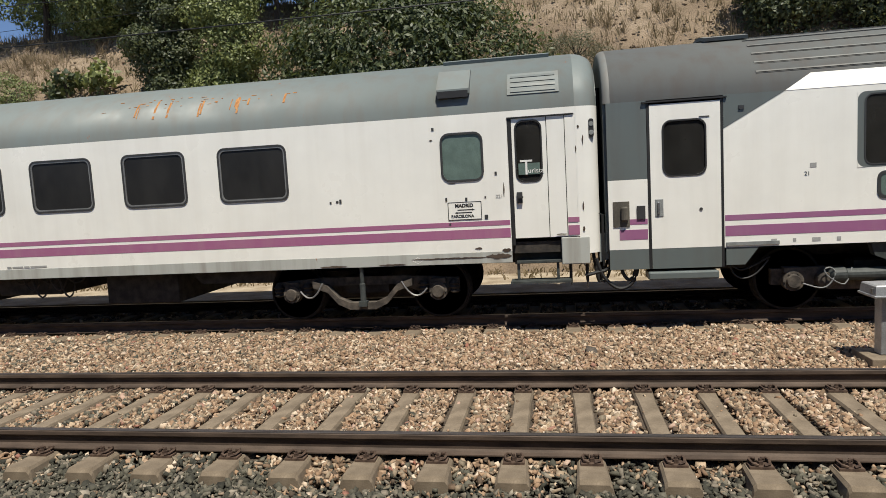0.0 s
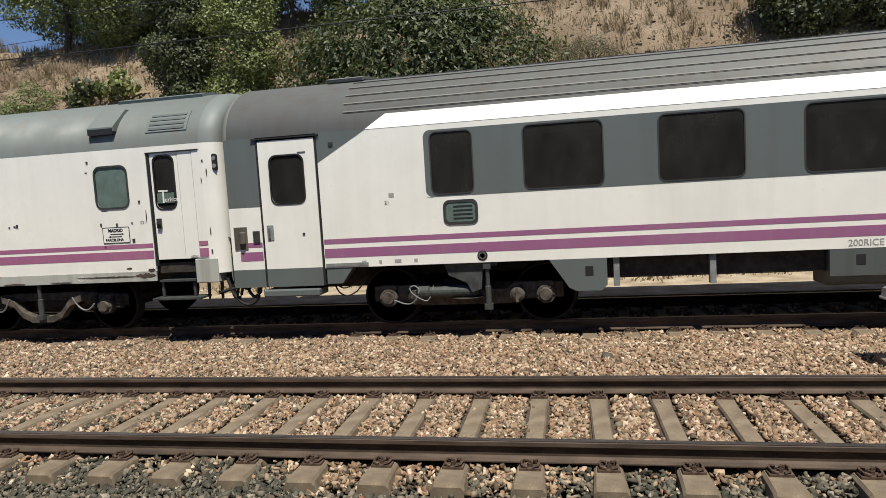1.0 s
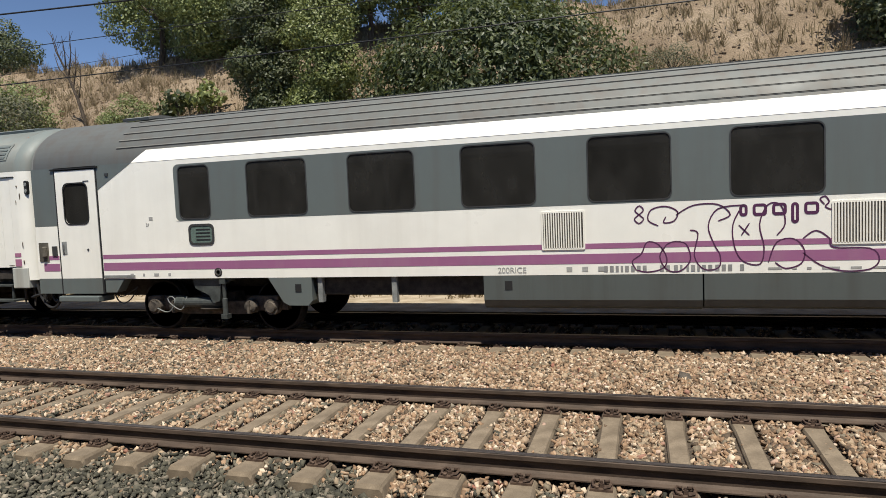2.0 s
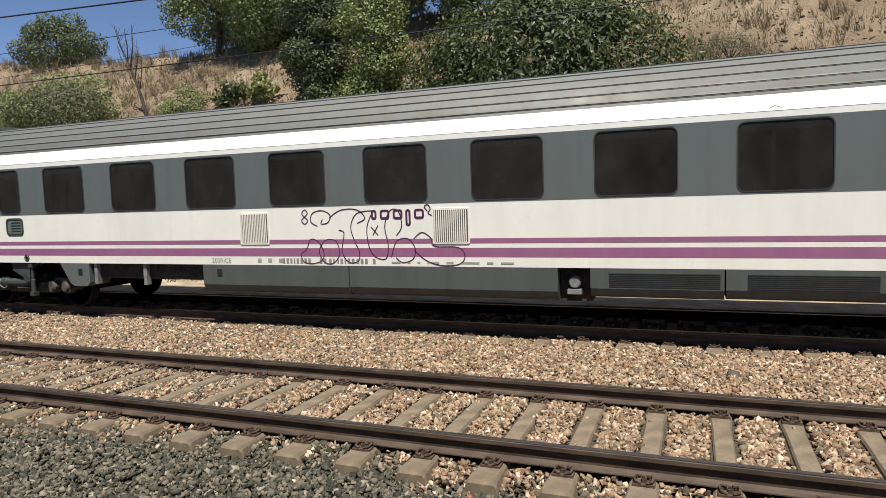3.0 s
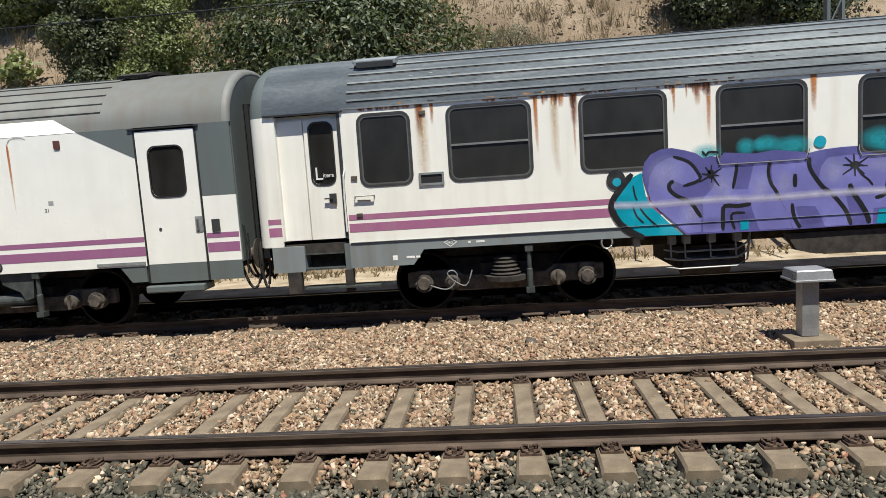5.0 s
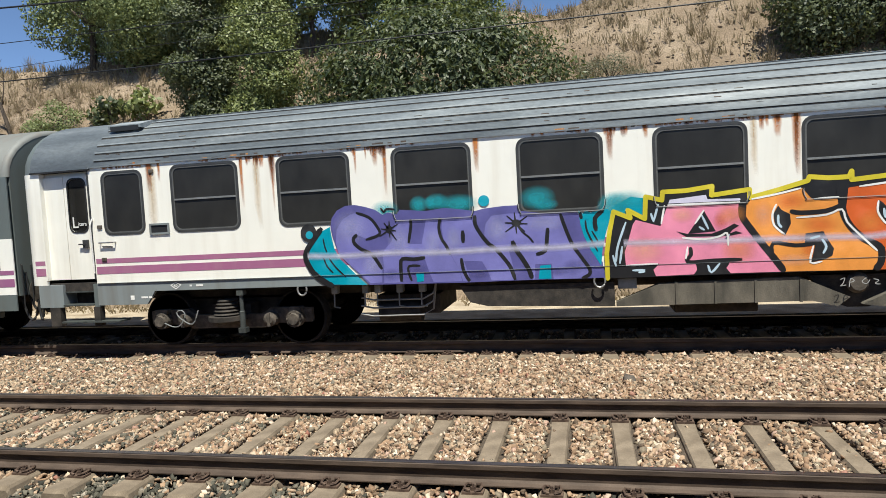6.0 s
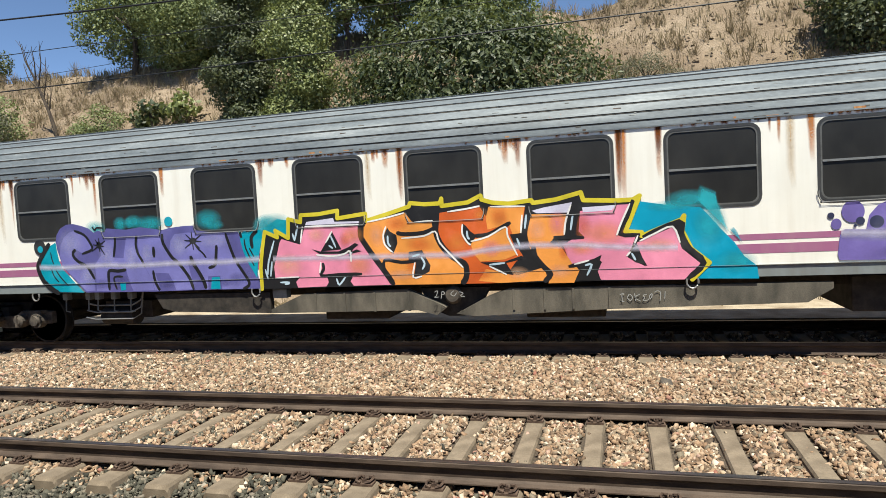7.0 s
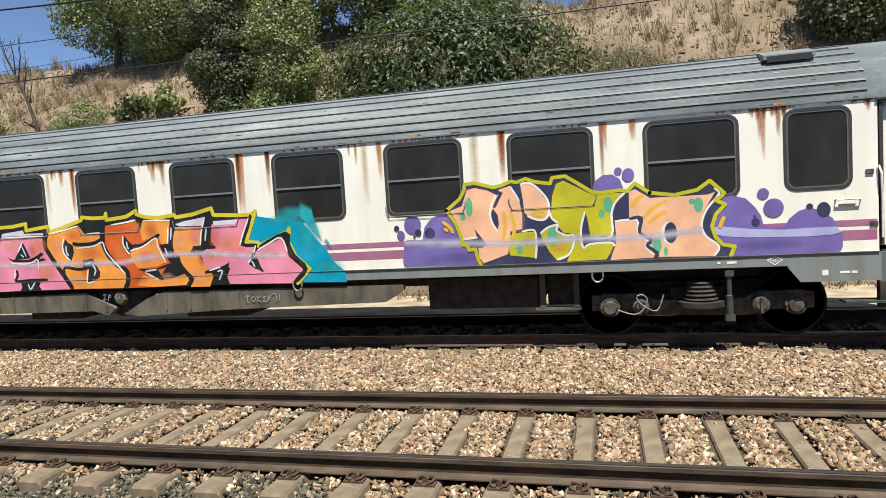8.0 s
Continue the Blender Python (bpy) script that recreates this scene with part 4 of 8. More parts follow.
def bogie(car, xa, xb, style):
    """A two-axle bogie between the axles xa and xb."""
    xm, half = (xa + xb) / 2, (xb - xa) / 2
    for x in (xa, xb):
        wheelset(car, x)
    root = new("bogie")
    root.parent = car
    y = -1.07
    bm = bmesh.new()
    if style == "sling":
        prism(bm, [(xm - half - 0.3, 0.62), (xm - half - 0.3, 0.42), (xm - half + 0.25, 0.40), (xm - half + 0.6, 0.55), (xm + half - 0.6, 0.55), (xm + half - 0.25, 0.40), (xm + half + 0.3, 0.42), (xm + half + 0.3, 0.62), (xm + half - 0.5, 0.68), (xm - half + 0.5, 0.68)], y, y + 0.1)
    else:
        prism(bm, [(xm - half - 0.25, 0.60), (xm - half - 0.25, 0.38), (xm - half + 0.35, 0.36), (xm - half + 0.5, 0.30), (xm + half - 0.5, 0.30), (xm + half - 0.35, 0.36), (xm + half + 0.25, 0.38), (xm + half + 0.25, 0.60), (xm + half - 0.45, 0.62), (xm + half - 0.6, 0.52), (xm - half + 0.6, 0.52), (xm - half + 0.45, 0.62)], y, y + 0.1)
    part("side_frame", bm, M["bogie"], root)
    bm = bmesh.new()
    box(bm, xm - half + 0.05, xm + half - 0.05, -0.7, 0.7, 0.3, 0.74)
    box(bm, xm - 0.35, xm + 0.35, -1.0, 1.0, 0.42, 0.68)
    prism(bm, [(xm - half - 0.3, 0.62), (xm - half - 0.3, 0.42), (xm + half + 0.3, 0.42), (xm + half + 0.3, 0.62)], 0.98, 1.08)
    part("bolster", bm, M["under"], root)
    for x in (xa, xb):
        bm = bmesh.new()
        lathe(bm, (x, y, 0.445), 1, [(-0.17, 0.03), (-0.17, 0.085), (-0.13, 0.10), (-0.13, 0.135), (0.0, 0.14), (0.02, 0.1)], 20)
        for k in range(6):
            c, s = math.cos(k * math.pi / 3), math.sin(k * math.pi / 3)
            lathe(bm, (x + 0.115 * c, y - 0.12, 0.445 + 0.115 * s), 1, [(-0.025, 0.014), (0.0, 0.014)], 6)
        box(bm, x - 0.11, x + 0.11, y - 0.1, y + 0.05, 0.56, 0.63)
        part("axle_box", bm, M["bogie"], root, "dusty round axle box with bolts")
        for s in (-1, 1):
            bm = bmesh.new()
            if style == "sling":
                lathe(bm, (x + s * 0.24, y - 0.03, 0.40), 2, [(0, 0.05), (0.03, 0.085), (0.06, 0.06), (0.09, 0.085), (0.12, 0.06), (0.15, 0.085), (0.18, 0.06), (0.2, 0.05)], 12)
                part("spring", bm, M["under"], root)
        if style != "sling":
            bm = bmesh.new()
            s = 1 if x < xm else -1
            lathe(bm, (x + s * 0.42, y, 0.445), 1, [(-0.15, 0.03), (-0.15, 0.06), (-0.12, 0.11), (0.0, 0.12)], 16)
            box(bm, x + s * 0.42 - 0.02, x + s * 0.42 + 0.02, y - 0.17, y - 0.1, 0.34, 0.55)
            part("pivot_bush", bm, M["bogie"], root)
    if style == "sling":
        bm = bmesh.new()
        ctr = [(xm - 0.78, 0.63), (xm - 0.55, 0.55), (xm - 0.38, 0.36), (xm - 0.2, 0.28), (xm + 0.2, 0.28), (xm + 0.38, 0.36), (xm + 0.55, 0.55), (xm + 0.78, 0.63)]
        prism(bm, [(a, b + 0.03) for a, b in ctr] + [(a * 1.0, b - 0.075) for a, b in ctr[::-1]], y - 0.2, y - 0.06)
        part("leaf_spring", bm, M["bogie"], root, "long curved dusty leaf spring")
        for s in (-1, 1):
            bm = bmesh.new()
            tube(bm, bow((xm + s * 0.62, y - 0.2, 0.62), (xm + s * 1.0, y - 0.16, 0.5), 0.16), 0.014, 6)
            part("hose", bm, M["rim"], root)
    else:
        bm = bmesh.new()
        st = [(0, 0.18), (0.03, 0.24)] if style == "cylinder" else [(0, 0.18), (0.05, 0.32), (0.12, 0.32)]
        for i in range(5 if style == "air" else 0):
            st += [(0.12 + 0.055 * i, 0.2 - 0.012 * i), (0.145 + 0.055 * i, 0.235 - 0.014 * i), (0.17 + 0.055 * i, 0.2 - 0.012 * i)]
        lathe(bm, (xm + 0.02, y - 0.05, 0.40), 2, st, 24)
        part("air_spring", bm, M["under"], root, "ribbed dark air spring")
        bm = bmesh.new()
        tube(bm, soft([(xa + 0.1, y - 0.17, 0.42), (xa + 0.3, y - 0.2, 0.36), (xa + 0.42, y - 0.2, 0.40), (xa + 0.5, y - 0.19, 0.55), (xa + 0.44, y - 0.19, 0.63), (xa + 0.36, y - 0.2, 0.6), (xa + 0.42, y - 0.2, 0.5), (xa + 0.62, y - 0.18, 0.4), (xa + 0.72, y - 0.15, 0.62)], 4), 0.010, 6)
        part("cable", bm, M["grey_steel"], root)
    # upright damper
    dx = xm + (0.02 if style == "sling" else 0.36)
    bm = bmesh.new()
    lathe(bm, (dx, y - 0.22, 0.3), 2, [(0, 0.03), (0.02, 0.045), (0.3, 0.045), (0.31, 0.032), (0.6, 0.032)], 12)
    box(bm, dx - 0.06, dx + 0.06, y - 0.27, y - 0.15, 0.26, 0.34)
    box(bm, dx - 0.055, dx + 0.055, y - 0.27, y - 0.15, 0.86, 0.94)
    part("damper", bm, M["damper"], root, "grey upright damper")
    if style == "cylinder":
        bm = bmesh.new()
        lathe(bm, (xm - 0.75, y - 0.1, 0.52), 0, [(0, 0.05), (0.04, 0.10), (0.2, 0.105), (0.22, 0.085), (0.9, 0.095), (0.96, 0.05)], 16)
        part("yaw_damper", bm, M["damper"], root, "long grey horizontal damper")
        bm = bmesh.new()
        prism(bm, [(xm - 0.28, 0.96), (xm + 0.5, 0.98), (xm + 0.5, 0.90), (xm + 0.3, 0.88), (xm + 0.26, 0.56), (xm + 0.12, 0.52), (xm + 0.05, 0.66), (xm - 0.22, 0.78)], y - 0.22, y - 0.1)
        part("bracket", bm, M["damper"], root, "grey cranked bracket plate")
    return root


def car_core(car, length, name_floor=0.95):
    """The dark inside of a car: floor, far side, ceiling lining and a few seats' backs hidden behind the glass."""
    bm = bmesh.new()
    box(bm, 0.1, length - 0.1, -SIDE + 0.06, SIDE - 0.05, 0.98, 1.14)
    part("floor", bm, M["under"], car)
    bm = bmesh.new()
    box(bm, 0.1, length - 0.1, SIDE - 0.045, SIDE, 0.98, EAVE)
    part("far_side", bm, M["white"], car)
    # added near-black sheet that puts an unlit interior behind the panes
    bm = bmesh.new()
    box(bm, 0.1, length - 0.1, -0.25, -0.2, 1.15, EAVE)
    part("interior_shade_sheet", bm, M["inside"], car)
    bm = bmesh.new()
    box(bm, 0.3, length - 0.3, -0.75, 0.75, 0.78, 0.975)
    part("underframe", bm, M["under"], car)


def corner_post(car, x0, x1, r, z0, material):
    """The rounded upright corner of a car body, from x0 on the side to x1 at the end."""
    bm = bmesh.new()
    rows = [(x0 + (x1 - x0) * math.sin(t * math.pi / 12), -SIDE + r * (1 - math.cos(t * math.pi / 12))) for t in range(7)]
    lo, hi = [bm.verts.new((x, y, z0)) for x, y in rows], [bm.verts.new((x, y, EAVE)) for x, y in rows]
    for i in range(6):
        bm.faces.new((lo[i], lo[i + 1], hi[i + 1], hi[i]))
    part("corner_post", bm, M[material], car, smooth=True)


def car_end(car, x, s, material, gap, grow=-0.08):
    """End wall, gangway bellows, buffers, hoses and lights at the end x that faces s."""
    bm = bmesh.new()
    prof = [roof_point(180 * i / 16, grow) for i in range(17)]
    extrude_x(bm, [(-SIDE - grow, 0.95), *prof, (SIDE + grow, 0.95)], x - s * 0.09, x - s * 0.004)
    part("end_wall", bm, M[material], car)
    bm = bmesh.new()
    for k in range(4):
        d = s * gap * (k + 0.1) / 8
        box(bm, min(x + d - 0.05 * s, x + d + 0.02 * s), max(x + d - 0.05 * s, x + d + 0.02 * s), -0.75 + 0.03 * (k % 2), 0.75 - 0.03 * (k % 2), 1.05, 3.3 - 0.03 * (k % 2))
    part("gangway_bellows", bm, M["rubber"], car, "black rubber gangway bellows")
    for yy in (-0.95, 0.95):
        bm = bmesh.new()
        e = x + s * gap * 0.5
        lathe(bm, (x, yy, 1.02), 0, [(-s * 0.1, 0.09), (s * gap * 0.3, 0.09), (s * gap * 0.42, 0.23), (s * gap * 0.5, 0.24)], 18)
        part("buffer", bm, M["bogie"], car, "round steel buffer")
    for i, (yy, d) in enumerate(((-1.15, 0.38), (-1.0, 0.25), (-0.8, 0.33))):
        bm = bmesh.new()
        tube(bm, bow((x - s * 0.1, yy, 0.92 + 0.04 * i), (x + s * (gap - 0.02), yy + 0.05, 0.86), d, 12), 0.022, 7)
        part("hose", bm, M["rubber"], car, "black hanging brake hose")
    bm = bmesh.new()
    tube(bm, [(x - s * 0.05, -1.12, 1.35), (x + s * 0.05, -1.16, 1.35), (x + s * 0.06, -1.16, 0.95)], 0.012, 6)
    tube(bm, [(x - s * 0.02, -1.2, 1.5), (x + s * 0.03, -1.22, 1.48), (x + s * 0.03, -1.22, 0.75)], 0.012, 6)
    part("cable", bm, M["rubber"], car)


def door_leaf(car, x0, x1, z0, z1, gx0, gx1, gz0, gz1, y, material, hinge_dark=True, label="white hinged passenger door, shut"):
    d = part("door", holed_wall(bmesh.new(), x0, x1, z0, z1, y, y + 0.04, [(gx0, gx1, gz0, gz1, 0.1)]), M[material], car, label)
    part("window_rim", ring(bmesh.new(), rounded(gx0 - 0.022, gx1 + 0.022, gz0 - 0.022, gz1 + 0.022, 0.12), rounded(gx0, gx1, gz0, gz1, 0.1), y - 0.008, y + 0.02), M["rubber"], d)
    bm = bmesh.new()
    prism(bm, rounded(gx0, gx1, gz0, gz1, 0.1), y + 0.012, y + 0.018)
    part("pane", bm, M["glass"], d, "dark tinted pane")
    return d


def livery(car, spans, up, low, proud=0.003, paint="stripe"):
    for x0, x1 in spans:
        strip(car, "stripe", x0, x1, *up, paint, proud, "narrow purple stripe")
        strip(car, "stripe", x0, x1, *low, paint, proud, "broad purple stripe")


def bars(car, x, z, widths, h, y, material="grey_ink", gap=0.02):
    """Small writing that cannot be read, as plain bars."""
    for w in widths:
        bm = bmesh.new()
        box(bm, x, x + w, y - 0.001, y + 0.001, z, z + h)
        part("small_marking", bm, M[material], car)
        x += w + gap


def hatch_cowl(car, x0, x1, a, material):
    """A scoop-shaped roof ventilator with a dark mouth."""
    y, z = roof_point(a)
    bm = bmesh.new()
    extrude = [(y - 0.16, z - 0.02), (y - 0.16, z + 0.035), (y + 0.15, z + 0.13), (y + 0.42, z + 0.12), (y + 0.42, z - 0.02)]
    extrude_x(bm, extrude, x0, x1)
    c = part("roof_ventilator", bm, M[material], car)
    bm = bmesh.new()
    box(bm, x0 + 0.04, x1 - 0.04, y - 0.165, y - 0.155, z - 0.06, z + 0.02)
    part("mouth", bm, M["rubber"], c)


# ---- restaurant-end car with a smooth roof ----
def build_restaurant_car():
    L = 25.02
    o = CAR_X["restaurant"]
    car = thing("passenger_car", pose(o, TRACK_FAR, 0), "white passenger car with purple stripes and a smooth grey roof", "train car", "cars of the train")
    CARS.append((car, o))
    X = lambda v: v - o
    car_core(car, L)
    wins = [(-8.20 - 1.64 * k, -7.14 - 1.64 * k) for k in range(8)][::-1] + [(-6.55, -5.52), (-4.92, -3.86)]
    holes = [(X(a), X(b), 1.95, 2.73, 0.09) for a, b in wins] + [(X(-1.46), X(-0.90), 2.08, 2.72, 0.1)]
    part("side_wall", holed_wall(bmesh.new(), 0.05, X(-0.52), 1.02, EAVE, -SIDE, -SIDE + 0.05, holes), M["white"], car)
    for h in holes[:-1]:
        window(car, *h, "dark_rim", width=0.03, glass="dusty_glass", inner="rim")
    window(car, *holes[-1], "dark_rim", width=0.03, glass="frosted")
    # end panels beside and above the door
    bm = bmesh.new()
    box(bm, X(-0.52), X(0.42), -SIDE, -SIDE + 0.05, 2.90, EAVE)
    box(bm, X(0.42), X(0.44), -SIDE, -SIDE + 0.05, 1.2, EAVE)
    part("end_panel", bm, M["white"], car)
    corner_post(car, X(0.44), X(0.73), 0.2, 0.95, "white")
    d = door_leaf(car, X(-0.46), X(0.02), 1.2, 2.89, X(-0.40), X(-0.06), 2.01, 2.84, -SIDE + 0.015, "white")
    bm = bmesh.new()
    box(bm, X(0.03), X(0.27), -SIDE + 0.01, -SIDE + 0.05, 1.2, 2.89)
    box(bm, X(0.28), X(0.42), -SIDE + 0.004, -SIDE + 0.05, 1.2, 2.89)
    part("door_pocket", bm, M["white"], car, "white folding door panel")
    bm = bmesh.new()
    box(bm, X(-0.515), X(-0.465), -SIDE + 0.005, -SIDE + 0.06, 1.1, 2.9)
    box(bm, X(-0.52), X(0.40), -SIDE - 0.012, -SIDE + 0.03, 2.895, 2.91)
    part("door_seal", bm, M["rubber"], car)
    bm = bmesh.new()
    box(bm, X(-0.42), X(-0.34), -SIDE - 0.02, -SIDE + 0.02, 1.70, 1.86, 0.008)
    box(bm, X(-0.40), X(-0.33), -SIDE - 0.05, -SIDE - 0.02, 1.77, 1.80)
    part("door_handle", bm, M["dark_rim"], car)
    bm = bmesh.new()
    box(bm, X(-0.38), X(-0.08), -SIDE + 0.008, -SIDE + 0.011, 2.10, 2.26)
    part("class_sign", bm, M["frosted"], car)
    lettering("T", 0.30, X(-0.36), 2.10, -SIDE + 0.005, M["pale_ink"], car)
    lettering("urista", 0.10, X(-0.25), 2.12, -SIDE + 0.005, M["pale_ink"], car)
    # two stacked tail lamps on the rounded corner
    bm = bmesh.new()
    prism(bm, rounded(X(0.605), X(0.675), 2.56, 2.82, 0.03), -SIDE + 0.03, -SIDE + 0.12)
    lamp = part("tail_lamp", bm, M["rubber"], car, "black tail lamp housing with two round lenses")
    for z in (2.63, 2.75):
        bm = bmesh.new()
        lathe(bm, (X(0.64), -SIDE + 0.024, z), 1, [(0, 0.012), (0, 0.032), (0.012, 0.036)], 14)
        part("lens", bm, M["grey_steel"], lamp)
    # lower body, damaged sill and steps
    strip(car, "sill", 0.05, X(-0.52), 0.86, 1.02, "sill", 0.004, "dirty grey sill with chipped rusty edge")
    bm = bmesh.new()
    rng = random.Random(4)
    for x0, x1, zc, hh in ((-3.42, -3.0, 0.88, 0.016), (-2.5, -2.1, 0.88, 0.012), (-2.0, -0.9, 0.945, 0.013), (-0.9, -0.53, 0.955, 0.04), (-0.66, -0.53, 1.04, 0.03), (-1.05, -0.95, 1.08, 0.015)):
        bm = bmesh.new()
        n = int((x1 - x0) / 0.03)
        xs = [X(x0 + (x1 - x0) * i / n) for i in range(n + 1)]
        edge = lambda: [hh * abs(math.sin(math.pi * i / n)) ** 0.4 * rng.uniform(0.35, 1.0) + 0.002 for i in range(n + 1)]
        up, dn = edge(), edge()
        prism(bm, [(x, zc + h) for x, h in zip(xs, up)] + [(x, zc - h) for x, h in list(zip(xs, dn))[::-1]], -SIDE - 0.009, -SIDE - 0.002)
        part("rust_damage", bm, M["rail_rust"], car, "flaking rusty sill edge")
    for x, z, w, h in ((0.2, 1.235, 0.16, 0.02), (0.5, 1.3, 0.03, 0.09), (0.5, 1.62, 0.025, 0.12), (0.52, 2.55, 0.02, 0.14), (-0.6, 1.9, 0.02, 0.2), (0.42, 2.42, 0.016, 0.1), (-1.35, 2.03, 0.14, 0.012), (0.46, 2.72, 0.03, 0.05), (-1.62, 2.66, 0.04, 0.02)):
        bm = bmesh.new()
        k = 14
        prism(bm, [(X(x) + w * rng.uniform(0.5, 1) * math.cos(2 * math.pi * i / k) * 0.6, z + h * rng.uniform(0.5, 1) * math.sin(2 * math.pi * i / k) * 0.6) for i in range(k)], -SIDE - 0.005, -SIDE - 0.001)
        part("paint_chip", bm, M["rail_rust"], car, "dark chip where the paint has flaked")
    for pts in ([(0.66, 0.86), (0.74, 0.62), (0.88, 0.46), (1.0, 0.42), (1.12, 0.47), (1.2, 0.6), (1.22, 0.74)], [(0.98, 0.82), (1.02, 0.64), (1.1, 0.54), (1.17, 0.6), (1.2, 0.72)], [(0.5, 0.62), (0.66, 0.66), (0.82, 0.71), (0.86, 0.9)]):
        bm = bmesh.new()
        tube(bm, [(X(a), -SIDE + 0.1, b) for a, b in soft(pts)], 0.026, 7)
        part("hose", bm, M["rubber"], car, "black hanging brake hose")
    for x, z in ((0.30, 0.48), (0.53, 0.45)):
        bm = bmesh.new()
        tube(bm, [(X(x), -SIDE + 0.15, 0.84), (X(x), -SIDE + 0.14, z + 0.12), (X(x) + 0.01, -SIDE + 0.12, z)], [0.028, 0.024, 0.012], 6)
        part("step_rod", bm, M["under"], car)
    bm = bmesh.new()
    prism(bm, [(X(0.68), 1.2), (X(0.84), 1.22), (X(0.84), 0.84), (X(0.72), 0.80)], -SIDE + 0.16, -SIDE + 0.2)
    part("end_plate", bm, M["grey_sill"], car)
    bm = bmesh.new()
    box(bm, X(0.18), X(0.57), -SIDE, -SIDE + 0.25, 0.80, 1.19, 0.015)
    part("step_box", bm, M["sill"], car)
    bm = bmesh.new()
    box(bm, X(-0.50), X(0.18), -SIDE + 0.25, -SIDE + 0.3, 0.8, 1.2)
    box(bm, X(-0.46), X(0.17), -SIDE - 0.02, -SIDE + 0.25, 0.84, 0.87)
    box(bm, X(-0.55), X(0.30), -SIDE - 0.12, -SIDE + 0.2, 0.56, 0.59)
    for x in (-0.46, 0.1):
        box(bm, X(x), X(x) + 0.04, -SIDE + 0.02, -SIDE + 0.05, 0.56, 0.86)
    part("steps", bm, M["damper"], car, "worn dark grey boarding steps")
    livery(car, ((0.05, X(-0.53)), (X(0.285), X(0.44))), (1.40, 1.47), (1.22, 1.355), paint="faded_stripe")
    # roof
    part("roof", arch(bmesh.new(), 0.2, X(0.42), 0, 180, 0.05, 24), M["roof_plain"], car, "smooth grey roof with rust blisters", True)
    part("roof_end", end_dome(bmesh.new(), X(0.42), X(0.72), 0.2), M["roof_plain"], car, smooth=True)
    bm = bmesh.new()
    extrude_x(bm, [(-1.37, 3.29), (-1.37, 3.36), (-1.02, 3.67), (-0.8, 3.67), (-0.8, 3.5), (-1.2, 3.29)], X(-1.5), X(-1.03))
    c = part("roof_ventilator", bm, M["roof_plain"], car, "scoop-shaped grey roof ventilator")
    bm = bmesh.new()
    box(bm, X(-1.485), X(-1.045), -1.385, -1.2, 3.24, 3.335)
    part("mouth", bm, M["rubber"], c)
    bm = bmesh.new()
    arch(bm, X(-0.5), X(0.22), 14, 35.5, 0.02, 4, 0.012)
    g = part("roof_grille", bm, M["roof_plain"], car)
    for i in range(4):
        bm = bmesh.new()
        arch(bm, X(-0.45), X(0.17), 16 + 4.8 * i, 18.2 + 4.8 * i, 0.02, 1, 0.022)
        part("slot", bm, M["grey"], g)
    bm = bmesh.new()
    arch(bm, X(-1.5), X(0.1), 66, 114, 0.05, 6, 0.05)
    part("roof_walkway", bm, M["roof_plain"], car)
    rng = random.Random(9)
    for i in range(46):
        a, x = rng.uniform(29, 42), X(rng.choice((-6.3, -5.7, -5.2, -4.8, -4.3)) + rng.gauss(0, 0.3))
        bm = bmesh.new()
        if i % 4:
            arch(bm, x, x + rng.uniform(0.02, 0.09), a, a + rng.uniform(0.3, 1.0), 0.01, 1, 0.004)
        else:
            arch(bm, x, x + rng.uniform(0.012, 0.04), rng.uniform(16, 26), a, 0.01, 2, 0.003)
        part("rust_blister", bm, M["rust_run"], car)
    # signs
    bm = bmesh.new()
    box(bm, X(-1.42), X(-0.93), -SIDE - 0.006, -SIDE + 0.005, 1.50, 1.76)
    sgn = part("route_sign", bm, M["white"], car, "white route sign with black border")
    part("border", ring(bmesh.new(), rounded(X(-1.42), X(-0.93), 1.50, 1.76, 0.01), rounded(X(-1.41), X(-0.94), 1.51, 1.75, 0.008), -SIDE - 0.008, -SIDE), M["ink"], sgn)
    lettering("MADRID", 0.07, X(-1.315), 1.683, -SIDE - 0.008, M["ink"], sgn, bold=0.0035)
    lettering("BARCELONA", 0.057, X(-1.375), 1.535, -SIDE - 0.008, M["ink"], sgn, bold=0.0025)
    bm = bmesh.new()
    for z, s in ((1.645, 1), (1.605, -1)):
        prism(bm, [(X(-1.28), z - 0.007), (X(-1.07), z - 0.007), (X(-1.07), z + 0.007), (X(-1.28), z + 0.007)], -SIDE - 0.0085, -SIDE - 0.006)
        e = X(-1.07) if s > 0 else X(-1.28)
        prism(bm, [(e, z - 0.017), (e + s * 0.04, z), (e, z + 0.017)], -SIDE - 0.0085, -SIDE - 0.006)
    part("arrows", bm, M["ink"], sgn)
    lettering("021", 0.07, X(-0.72), 1.79, -SIDE - 0.003, M["grey_ink"], car)
    for x, z in ((-1.45, 1.78), (-1.41, 1.43), (-0.88, 1.80), (-0.89, 1.50), (-1.16, 1.77), (-1.6, 2.80), (-0.72, 2.12), (-3.2, 1.83), (-3.1, 1.84), (-3.05, 1.83)):
        bm = bmesh.new()
        box(bm, X(x), X(x) + rng.uniform(0.02, 0.05), -SIDE - 0.008, -SIDE, z, z + rng.uniform(0.02, 0.06))
        part("paint_chip", bm, M["dark_rim"], car)
